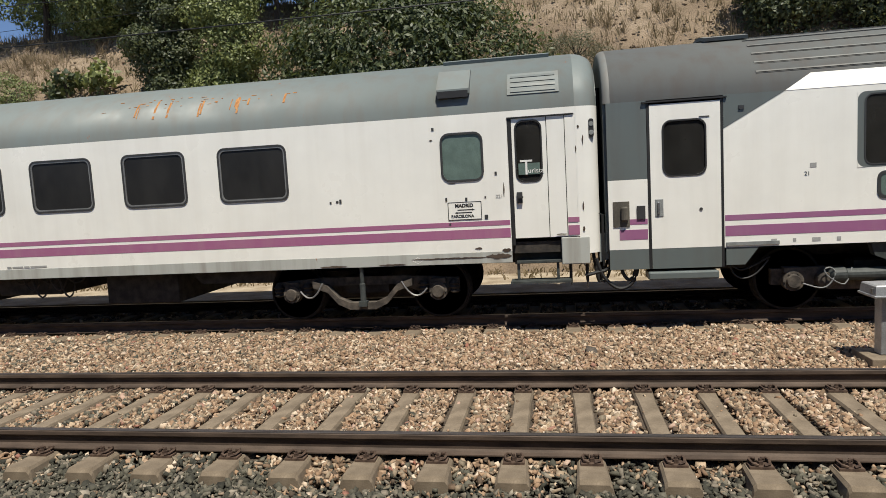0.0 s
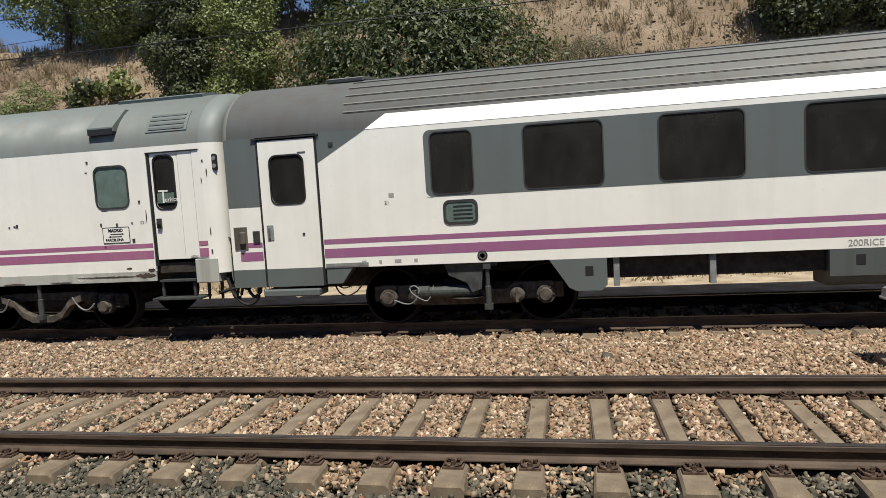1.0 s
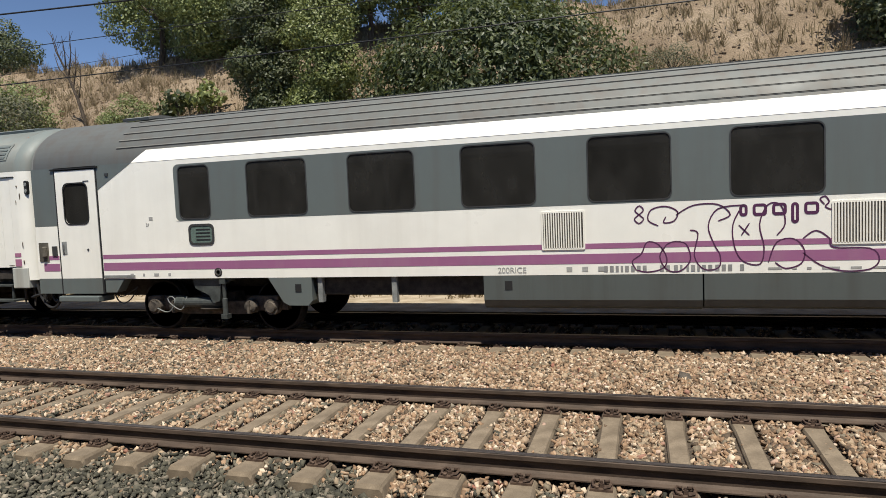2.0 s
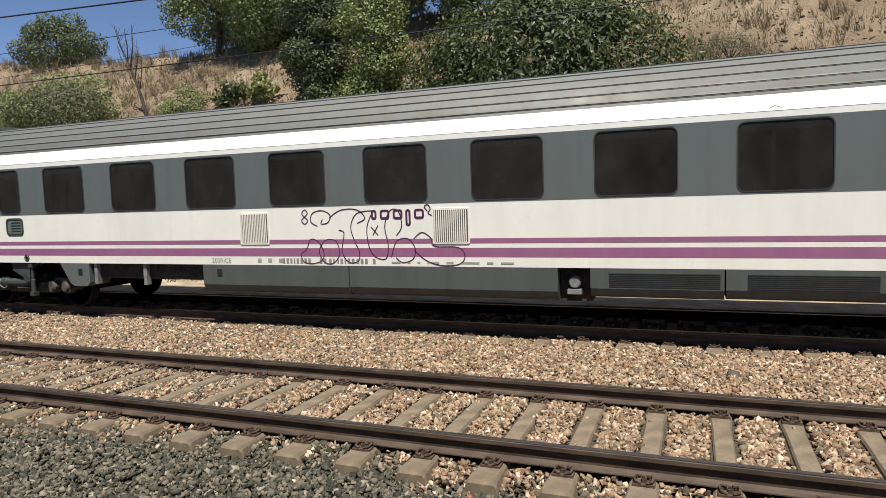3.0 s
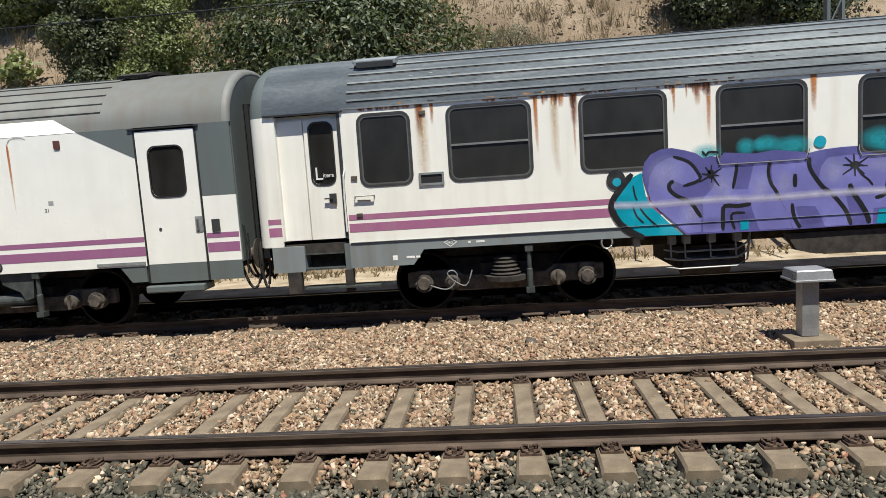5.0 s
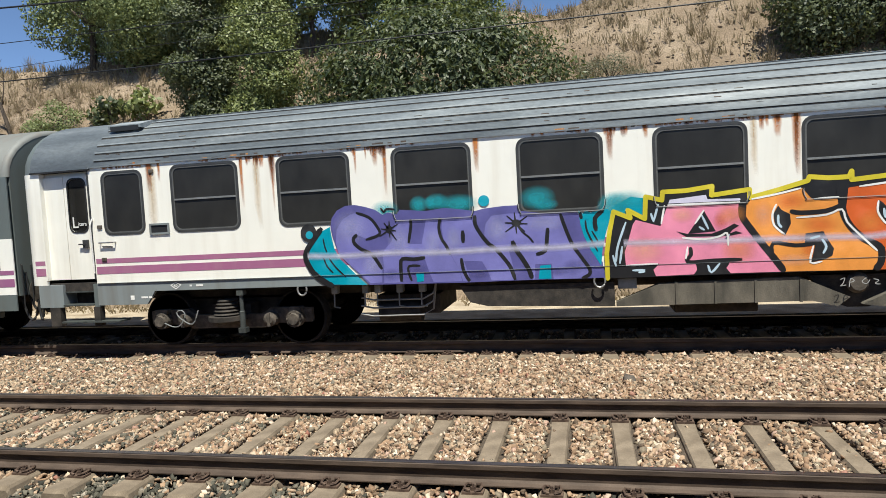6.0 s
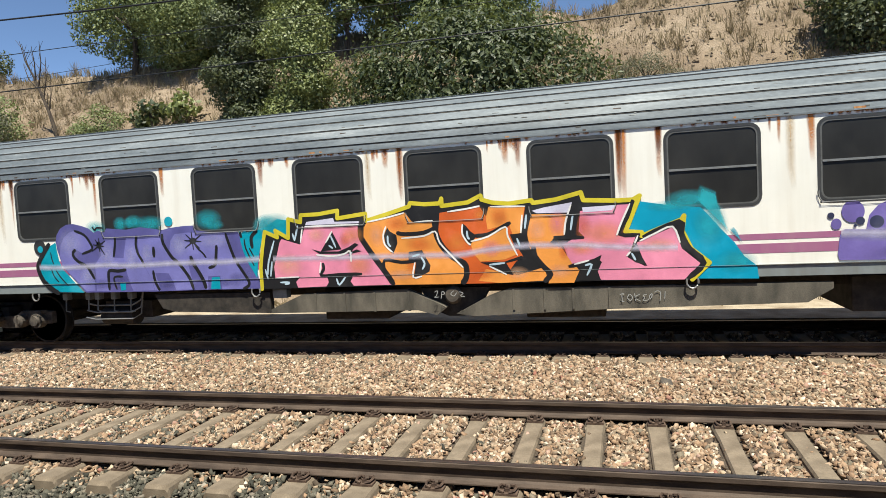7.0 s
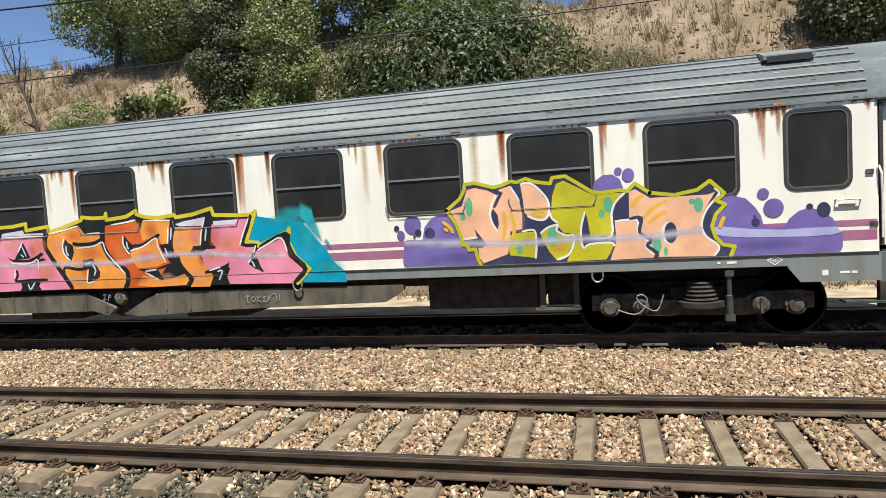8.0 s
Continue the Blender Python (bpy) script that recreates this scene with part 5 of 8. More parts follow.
    part("speed_mark", ring(bmesh.new(), [(X(-2.0), 0.93), (X(-1.91), 0.88), (X(-1.82), 0.93), (X(-1.91), 0.98)], [(X(-1.98), 0.93), (X(-1.91), 0.89), (X(-1.84), 0.93), (X(-1.91), 0.97)], -SIDE - 0.006, -SIDE), M["pale_ink"], car)
    lettering("160", 0.06, X(-1.96), 0.908, -SIDE - 0.006, M["pale_ink"], car)
    bars(car, X(-8.85), 1.04, (0.08, 0.2, 0.1, 0.3), 0.03, -SIDE - 0.005)
    # underfloor
    for x0, x1, z0 in ((-7.25, -5.95, 0.36), (-9.3, -8.1, 0.55), (-12.5, -9.8, 0.4)):
        bm = bmesh.new()
        box(bm, X(x0), X(x1), -1.1, 0.9, z0, 0.86, 0.02)
        part("underfloor_box", bm, M["under"], car)
    bm = bmesh.new()
    prism(bm, [(X(-5.7), 0.86), (X(-5.5), 0.66), (X(-4.3), 0.64), (X(-4.2), 0.86)], -1.15, 0.5)
    part("air_tank", bm, M["under"], car)
    for i in range(7):
        bm = bmesh.new()
        x = X(-8.9 + 0.17 * i)
        tube(bm, bow((x, -1.2, 0.86), (x + 0.3, -1.15, 0.84), 0.1 + 0.12 * (i % 3), 6), 0.016, 5)
        part("pipe", bm, M["under"], car)
    bogie(car, X(-3.98), X(-1.66), "sling")
    bogie(car, 2.4, 4.8, "sling")
    car_end(car, L + 0.11, 1, "grey", 0.07, -0.2)


# ---- first-class car with a window band ----
def build_first_car():
    L = 25.05
    o = CAR_X["first"]
    car = thing("passenger_car", pose(o, TRACK_FAR, 0), "white passenger car with grey window band and purple stripes", "train car", "cars of the train")
    CARS.append((car, o))
    X = lambda v: v - o
    car_core(car, L)
    # lower side with doors left free
    part("side_wall", holed_wall(bmesh.new(), X(2.36), X(24.39), 0.96, 1.945, -SIDE, -SIDE + 0.05, []), M["white"], car)
    w = [(4.10, 4.70)] + [(5.445 + 1.8305 * k, 6.525 + 1.8305 * k) for k in range(9)]
    holes = [(X(a), X(b), 1.99, 2.87, 0.085) for a, b in w]
    part("window_band", holed_wall(bmesh.new(), X(4.0), X(21.28), 1.945, 2.915, -SIDE - 0.002, -SIDE + 0.05, holes), M["grey"], car, "grey-green window band")
    for h in holes:
        window(car, *h, "dark_rim", y=-SIDE - 0.002, proud=0.006, width=0.018)
    for x0, x1 in ((2.36, 4.0), (21.28, 24.39)):
        strip(car, "upper_wall", X(x0), X(x1), 1.945, 2.915, "white", 0.0)
    strip(car, "cantrail", X(2.36), X(24.39), 2.915, EAVE, "white", 0.0)
    # the band's rounded corners
    for cx, sx in ((4.0, 1), (21.28, -1)):
        for cz, sz in ((1.945, 1), (2.915, -1)):
            bm = bmesh.new()
            r = 0.1
            arc = [(X(cx) + sx * r * (1 - math.sin(t * math.pi / 12)), cz + sz * r * (1 - math.cos(t * math.pi / 12))) for t in range(7)]
            for p, q in zip(arc, arc[1:]):
                prism(bm, [(X(cx), cz), p, q], -SIDE - 0.0045, -SIDE + 0.002)
            part("band_corner", bm, M["white"], car)
    for x0, x1 in ((0.84, 1.37), (25.33, 25.85)):
        strip(car, "end_panel", X(x0), X(x1), 0.98, 1.945, "white", 0.0)
        strip(car, "end_panel", X(x0), X(x1), 1.945, EAVE, "grey", 0.0, "grey-green end panel")
        strip(car, "end_skirt", X(x0), X(x1), 0.70, 0.98, "grey", 0.002)
    for pts in ([(2.36, 2.56), (3.13, EAVE), (2.36, EAVE)], [(24.39, 2.56), (24.39, EAVE), (23.52, EAVE)]):
        bm = bmesh.new()
        prism(bm, [(X(a), b) for a, b in pts], -SIDE - 0.004, -SIDE + 0.01)
        part("paint_corner", bm, M["grey"], car)
    # doors
    for x0, x1, hx in ((1.41, 2.32, 1.46), (24.42, 25.31, 25.2)):
        gx = (x0 + 0.18, x1 - 0.2)
        d = door_leaf(car, X(x0), X(x1), 0.98, 2.94, X(gx[0]), X(gx[1]), 1.98, 2.70, -SIDE - 0.012, "white", label="white plug door with rounded window, shut")
        bm = bmesh.new()
        box(bm, X(x0), X(x1), -SIDE - 0.012, -SIDE + 0.03, 0.70, 0.976)
        part("kick_panel", bm, M["grey"], d, "grey lower door panel")
        bm = bmesh.new()
        box(bm, X(hx), X(hx) + 0.11, -SIDE - 0.02, -SIDE, 1.42, 1.66, 0.006)
        hd = part("door_handle", bm, M["grey_steel"], d)
        bm = bmesh.new()
        box(bm, X(hx) + 0.03, X(hx) + 0.06, -SIDE - 0.04, -SIDE - 0.018, 1.46, 1.62, 0.006)
        part("grip", bm, M["bare"], hd)
        bm = bmesh.new()
        lathe(bm, (X(x0) + (0.65 if x0 < 5 else 0.24), -SIDE - 0.02, 1.5), 1, [(0, 0.022), (0.012, 0.022)], 12)
        part("lock", bm, M["dark_rim"], d)
        bm = bmesh.new()
        for a in (x0 - 0.035, x1 + 0.005):
            box(bm, X(a), X(a) + 0.03, -SIDE - 0.006, -SIDE + 0.05, 0.70, 2.97)
        box(bm, X(x0) - 0.1, X(x1) + 0.08, -SIDE - 0.03, -SIDE + 0.02, 2.965, 2.985)
        part("door_seal", bm, M["rubber"], car)
        bm = bmesh.new()
        box(bm, X(x0) - 0.06, X(x1) - 0.05, -SIDE - 0.08, -SIDE + 0.3, 0.55, 0.66, 0.02)
        part("folding_step", bm, M["grey"], car, "grey folding step below the door")
    livery(car, ((X(2.37), X(24.38)),), (1.325, 1.40), (1.115, 1.255))
    for x0, x1 in ((0.98, 1.36), (25.35, 25.84)):
        livery(car, ((X(x0), X(x1)),), (1.325, 1.40), (1.115, 1.255))
    # roof: grey arch with a white cantrail curve and stepped ribs
    part("roof", arch(bmesh.new(), X(0.9), X(25.75), 0, 180, 0.05, 28), M["roof_dark"], car, "dusty grey roof with long ribs", True)
    part("roof_end", end_dome(bmesh.new(), X(25.75), X(25.85), 0.08), M["roof_dark"], car, smooth=True)
    part("roof_end", end_dome(bmesh.new(), X(0.9), X(0.8), 0.08), M["roof_dark"], car, smooth=True)
    part("upper_cantrail", arch(bmesh.new(), 0, 0, 0, 13, 0.01, 6, 0.004, ((X(3.13), X(3.45)), (X(23.52), X(23.17)))), M["white"], car, "curved white cantrail", True)
    for k, a in enumerate((17.2, 26, 36, 47.5, 60, 73, 86)):
        bm = bmesh.new()
        arch(bm, X(2.79), X(23.9), a, a + 1.1, 0.03, 1, 0.011)
        part("roof_rib", bm, M["roof_dark"], car)
        # black strip that puts the shadow line below each rib into colour
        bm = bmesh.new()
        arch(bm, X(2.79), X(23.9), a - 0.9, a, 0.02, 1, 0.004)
        part("rib_shade_line", bm, M["rubber"], car)
    bm = bmesh.new()
    arch(bm, X(2.3), X(2.9), 66, 110, 0.05, 6, 0.07)
    part("roof_hatch", bm, M["roof_dark"], car)
    bm = bmesh.new()
    arch(bm, X(23.85), X(24.35), 62, 110, 0.05, 6, 0.08)
    part("roof_hatch", bm, M["under"], car, "dark louvred roof hatch")
    # louvre below the first window
    fr = part("vent", ring(bmesh.new(), rounded(X(4.24), X(4.75), 1.53, 1.89, 0.09), rounded(X(4.28), X(4.71), 1.57, 1.85, 0.06), -SIDE - 0.012, -SIDE + 0.01), M["dark_rim"], car, "rounded green louvred vent")
    bm = bmesh.new()
    prism(bm, rounded(X(4.28), X(4.71), 1.57, 1.85, 0.06), -SIDE - 0.004, -SIDE + 0.004)
    part("backing", bm, M["frosted"], fr)
    for i in range(4):
        bm = bmesh.new()
        box(bm, X(4.39), X(4.67), -SIDE - 0.009, -SIDE - 0.003, 1.61 + 0.058 * i, 1.63 + 0.058 * i)
        part("slat", bm, M["rubber"], fr)
    for gx, wide in ((10.26, 0.61), (13.93, 0.61)):
        fr = part("wall_grille", ring(bmesh.new(), rounded(X(gx), X(gx) + wide, 1.32, 1.87, 0.02), rounded(X(gx) + 0.025, X(gx) + wide - 0.025, 1.345, 1.845, 0.01), -SIDE - 0.014, -SIDE + 0.01), M["cream"], car, "cream vertical-slatted grille")
        bm = bmesh.new()
        box(bm, X(gx) + 0.02, X(gx) + wide - 0.02, -SIDE - 0.006, -SIDE - 0.004, 1.34, 1.85)
        part("backing", bm, M["bogie"], fr)
        for i in range(16):
            bm = bmesh.new()
            x = X(gx) + 0.035 + 0.034 * i
            box(bm, x, x + 0.016, -SIDE - 0.018, -SIDE - 0.006, 1.345, 1.845)
            part("slat", bm, M["cream"], fr)
    # skirts and underfloor equipment
    bm = bmesh.new()
    prism(bm, [(X(5.73), 0.96), (X(6.0), 0.55), (X(6.1), 0.50), (X(6.45), 0.50), (X(6.53), 0.58), (X(6.53), 0.96)], -SIDE, -SIDE + 0.5)
    part("skirt_panel", bm, M["grey"], car)
    bm = bmesh.new()
    box(bm, X(6.55), X(9.36), -SIDE + 0.12, -SIDE + 0.5, 0.67, 0.96)
    part("underfloor_box", bm, M["under"], car)
    for x in (6.62, 7.9):
        bm = bmesh.new()
        box(bm, X(x), X(x) + 0.08, -SIDE + 0.04, -SIDE + 0.14, 0.55, 0.96)
        part("hanger", bm, M["grey_steel"], car)
    spans = ((9.38, 12.4, 0.46), (12.42, 15.87, 0.47), (16.34, 18.1, 0.53), (18.12, 20.62, 0.54))
    for x0, x1, z in spans:
        bm = bmesh.new()
        poly = [(-SIDE, 0.955), (-SIDE, z + 0.14), (-SIDE + 0.05, z + 0.04), (-SIDE + 0.14, z), (-SIDE + 0.6, z), (-SIDE + 0.6, 0.955)]
        extrude_x(bm, poly, X(x0), X(x1))
        part("skirt_panel", bm, M["skirt"], car, "sooty grey rounded underfloor skirt")
    bm = bmesh.new()
    prism(bm, [(X(20.62), 0.955), (X(20.62), 0.55), (X(20.68), 0.57), (X(20.98), 0.955)], -SIDE, -SIDE + 0.4)
    part("skirt_panel", bm, M["skirt"], car)
    bm = bmesh.new()
    box(bm, X(15.88), X(16.33), -SIDE + 0.2, -SIDE + 0.6, 0.45, 0.955)
    part("valve_recess", bm, M["under"], car)
    bm = bmesh.new()
    lathe(bm, (X(16.1), -SIDE + 0.2, 0.74), 1, [(-0.13, 0.03), (-0.13, 0.07), (-0.1, 0.09), (0, 0.09)], 14)
    box(bm, X(16.0), X(16.2), -SIDE + 0.05, -SIDE + 0.2, 0.57, 0.64)
    part("valve", bm, M["grey_steel"], car)
    for x0, x1 in ((16.6, 18.05), (18.38, 19.86)):
        for i in range(8):
            bm = bmesh.new()
            box(bm, X(x0), X(x1), -SIDE - 0.008, -SIDE + 0.004, 0.70 + 0.026 * i, 0.71 + 0.026 * i)
            part("skirt_slat", bm, M["dark_rim"], car)
    for x, z in ((9.75, 0.83), (6.28, 0.80), (20.45, 0.86)):
        bm = bmesh.new()
        box(bm, X(x) - 0.05, X(x) + 0.06, -SIDE - 0.006, -SIDE + 0.004, z - 0.08, z + 0.05)
        part("socket", bm, M["rubber"], car)
    bm = bmesh.new()
    box(bm, X(1.5), X(20), -0.7, 0.7, 0.58, 0.95)
    part("underfloor_box", bm, M["under"], car)
    for x0, x1 in ((2.38, 3.05), (23.6, 24.36)):
        bm = bmesh.new()
        box(bm, X(x0), X(x1), -SIDE - 0.02, -SIDE + 0.03, 0.985, 1.03)
        part("step_rail", bm, M["grey_steel"], car)
    for pts in ([(2.44, 0.74), (2.5, 0.58), (2.63, 0.51), (2.8, 0.58), (2.95, 0.76)], [(2.46, 0.72), (2.58, 0.63), (2.75, 0.68), (2.97, 0.8)]):
        bm = bmesh.new()
        tube(bm, [(X(a), -SIDE + 0.12, b) for a, b in soft(pts)], 0.012, 6)
        part("cable", bm, M["rubber"], car, "black hanging cable")
    for pts in ([(2.38, 0.96), (2.38, 0.72), (2.62, 0.72), (2.8, 0.96)], [(24.36, 0.96), (24.36, 0.72), (24.12, 0.72), (23.95, 0.96)]):
        bm = bmesh.new()
        prism(bm, [(X(a), b) for a, b in pts], -SIDE, -SIDE + 0.2)
        part("skirt_panel", bm, M["grey"], car)
    bogie(car, X(3.28), X(5.66), "cylinder")
    bogie(car, X(21.02), X(23.40), "cylinder")
    # markings
    for x, z, n in ((3.38, 2.04, 2), (22.9, 2.02, 2)):
        bm = bmesh.new()
        box(bm, X(x) + 0.05, X(x) + 0.13, -SIDE - 0.003, -SIDE, z - 0.06, z, 0.0)
        part("number_plate_bar", bm, M["grey_ink"], car)
        lettering("21", 0.075, X(x) - 0.02, z - 0.16, -SIDE - 0.004, M["ink"], car)
    for x in (4.78, 22.0):
        bm = bmesh.new()
        lathe(bm, (X(x), -SIDE - 0.006, 1.06), 1, [(0, 0.0), (0, 0.075), (0.01, 0.075)], 20)
        cap = part("filler_cap", bm, M["rubber"], car, "round black filler cap with a pale ring")
        bm = bmesh.new()
        lathe(bm, (X(x), -SIDE - 0.012, 1.06), 1, [(0.005, 0.058), (0, 0.056), (0, 0.036), (0.005, 0.034)], 20)
        part("cap_ring", bm, M["bare"], cap)
    lettering("200RICE", 0.12, X(9.60), 0.995, -SIDE - 0.004, M["grey_ink"], car)
    bars(car, X(10.6), 1.005, (0.08, 0.08, 0.08), 0.07, -SIDE - 0.003, "grey_ink", 0.14)
    bars(car, X(11.12), 0.995, (0.05, 0.05, 0.04, 0.03, 0.05, 0.05, 0.05, 0.05), 0.085, -SIDE - 0.003, "ink_grey", 0.028)
    bars(car, X(11.86), 0.995, (0.05, 0.05), 0.085, -SIDE - 0.003, "ink_grey", 0.028)
    bars(car, X(12.04), 0.995, (0.05, 0.03), 0.085, -SIDE - 0.003, "ink_grey", 0.028)
    bars(car, X(12.2), 0.995, (0.03, 0.05, 0.0301, 0.05, 0.05), 0.085, -SIDE - 0.003, "ink_grey", 0.028)
    bars(car, X(12.56), 0.995, (0.05, 0.05, 0.05), 0.085, -SIDE - 0.003, "ink_grey", 0.028)
    bars(car, X(12.86), 0.995, (0.05,), 0.085, -SIDE - 0.003, "ink_grey", 0.028)
    bars(car, X(13.2), 1.005, (0.16, 0.05, 0.05, 0.2, 0.12, 0.3, 0.1, 0.2), 0.03, -SIDE - 0.003, "grey_ink", 0.12)
    bars(car, X(2.95), 1.005, (0.07, 0.04, 0.1, 0.05), 0.05, -SIDE - 0.003, "grey_ink", 0.2)
    # operator's mark as plain rounded shapes in its dark violet
    for dx, wd, hh in ((0, 0.1, 0.16), (0.16, 0.17, 0.16), (0.39, 0.17, 0.16), (0.61, 0.09, 0.27), (0.76, 0.17, 0.16)):
        part("operator_mark", ring(bmesh.new(), rounded(X(12.86) + dx, X(12.86) + dx + wd, 1.71 - (hh - 0.16), 1.87, 0.045), rounded(X(12.86) + dx + 0.035, X(12.86) + dx + wd - 0.035, 1.75 - (hh - 0.16), 1.835, 0.012), -SIDE - 0.004, -SIDE), M["violet_ink"], car)
    tag_scrawl(car, X)
    # rust run, red lamp and scratches
    bm = bmesh.new()
    rows = [[bm.verts.new((X(22.42) + k * w, -SIDE - 0.003, z)) for k in (-1, -0.35, 0.35, 1)] for z, w in ((2.88, 0.012), (2.78, 0.024), (2.5, 0.022), (2.22, 0.016), (1.8, 0.009))]
    for p, q in zip(rows, rows[1:]):
        for k in range(3):
            bm.faces.new((p[k], p[k + 1], q[k + 1], q[k]))
    cover(part("rust_run", bm, M["rust_fade"], car, "orange rust run down the white side"), [c for t in (1.0, 1.0, 0.85, 0.42, 0.0) for c in (0, t, t, 0)])
    bm = bmesh.new()
    rows = [[bm.verts.new((X(22.412) + k * w, -SIDE - 0.0045, z)) for k in (-1, 0, 1)] for z, w in ((2.9, 0.006), (2.82, 0.014), (2.6, 0.01))]
    for p, q in zip(rows, rows[1:]):
        for k in range(2):
            bm.faces.new((p[k], p[k + 1], q[k + 1], q[k]))
    cover(part("rust_run", bm, M["rust_core"], car), [c for t in (1.0, 0.9, 0.0) for c in (0, t, 0)])
    bm = bmesh.new()
    prism(bm, [(X(23.15), 2.9), (X(23.15), 2.795), (X(23.165), 2.775), (X(23.235), 2.775), (X(23.25), 2.795), (X(23.25), 2.9)], -SIDE - 0.014, -SIDE)
    part("lamp", bm, M["red"], car, "faded red tail lamp")
    for pts in ([(22.42, 2.89), (22.46, 2.955), (22.53, 2.98), (22.66, 2.975), (22.72, 2.95)], [(18.6, 3.02), (18.68, 3.06), (18.77, 3.02)], [(20.5, 3.05), (20.58, 3.02), (20.75, 3.04)]):
        bm = bmesh.new()
        ribbon(bm, [(X(a), b) for a, b in soft(pts)], 0.008, -SIDE - 0.0045)
        part("scratch", bm, M["ink_grey"], car)
    for xa, xb, za, zb in ((2.55, 2.62, 2.80, 2.85), (2.05, 2.18, 2.73, 2.745), (1.22, 1.33, 1.4, 1.58), (25.45, 25.57, 1.42, 1.6)):
        bm = bmesh.new()
        box(bm, X(xa), X(xb), -SIDE - 0.02, -SIDE, za, zb)
        part("socket", bm, M["dark_rim"], car)
    bm = bmesh.new()
    box(bm, X(0.9), X(1.12), -SIDE - 0.012, -SIDE + 0.05, 1.3, 1.65)
    lathe(bm, (X(1.05), -SIDE - 0.03, 1.5), 2, [(-0.12, 0.03), (-0.1, 0.05), (0.06, 0.05), (0.08, 0.03)], 10)
    part("cable_socket", bm, M["beam"], car)
    car_end(car, 0.0, -1, "grey", 0.18)
    car_end(car, L, 1, "grey", 0.24)


def tag_scrawl(car, X):
    """A scrawled marker line: loops and bows in dark violet over the stripes."""
    runs = [[(11.85, 1.62), (11.72, 1.70), (11.76, 1.84), (11.95, 1.88), (12.1, 1.80), (12.05, 1.68), (11.92, 1.66), (11.95, 1.74)],
            [(12.08, 1.76), (12.3, 1.88), (12.6, 1.88), (12.75, 1.74), (12.6, 1.66)],
            [(11.55, 1.02), (11.5, 1.14), (11.62, 1.24), (11.7, 1.4), (11.85, 1.36), (11.95, 1.18), (11.9, 1.04), (11.7, 0.99), (11.55, 1.02)],
            [(11.95, 1.36), (11.86, 1.2), (11.95, 1.02), (12.12, 1.0), (12.25, 1.15), (12.2, 1.36), (12.05, 1.4), (11.95, 1.36)],
            [(12.25, 1.55), (12.35, 1.5), (12.3, 1.2), (12.42, 1.02), (12.6, 1.04), (12.62, 1.2), (12.55, 1.35), (12.48, 1.6), (12.6, 1.82), (12.9, 1.86)],
            [(12.9, 1.86), (12.78, 1.6), (12.8, 1.3), (12.9, 1.12), (13.1, 1.08), (13.15, 1.3), (13.1, 1.6), (13.2, 1.85), (13.35, 1.84), (13.4, 1.6), (13.3, 1.45)],
            [(13.2, 1.1), (13.3, 1.36), (13.5, 1.4), (13.62, 1.25), (13.58, 1.08), (13.4, 1.02), (13.28, 1.1)],
            [(13.6, 1.4), (13.75, 1.5), (13.9, 1.4), (13.95, 1.28), (14.35, 1.26), (14.45, 1.12), (14.35, 1.0), (14.05, 0.98), (13.8, 1.06), (13.6, 1.22)],
            [(11.6, 1.78), (11.54, 1.72), (11.6, 1.66), (11.66, 1.72), (11.6, 1.78), (11.55, 1.84), (11.61, 1.9), (11.66, 1.84), (11.6, 1.78)],
            [(13.85, 1.83), (13.8, 1.9), (13.86, 1.93), (13.9, 1.86), (13.86, 1.8), (13.95, 1.76), (14.0, 1.82), (13.94, 1.86)],
            [(12.85, 1.6), (12.98, 1.46)], [(12.98, 1.62), (12.88, 1.46)]]
    for r in runs:
        bm = bmesh.new()
        ribbon(bm, [(X(p.x), p.y) for p in soft(r, 4)], 0.018, -SIDE - 0.0045)
        part("marker_line", bm, M["violet_ink"], car, "scrawled dark violet marker line")


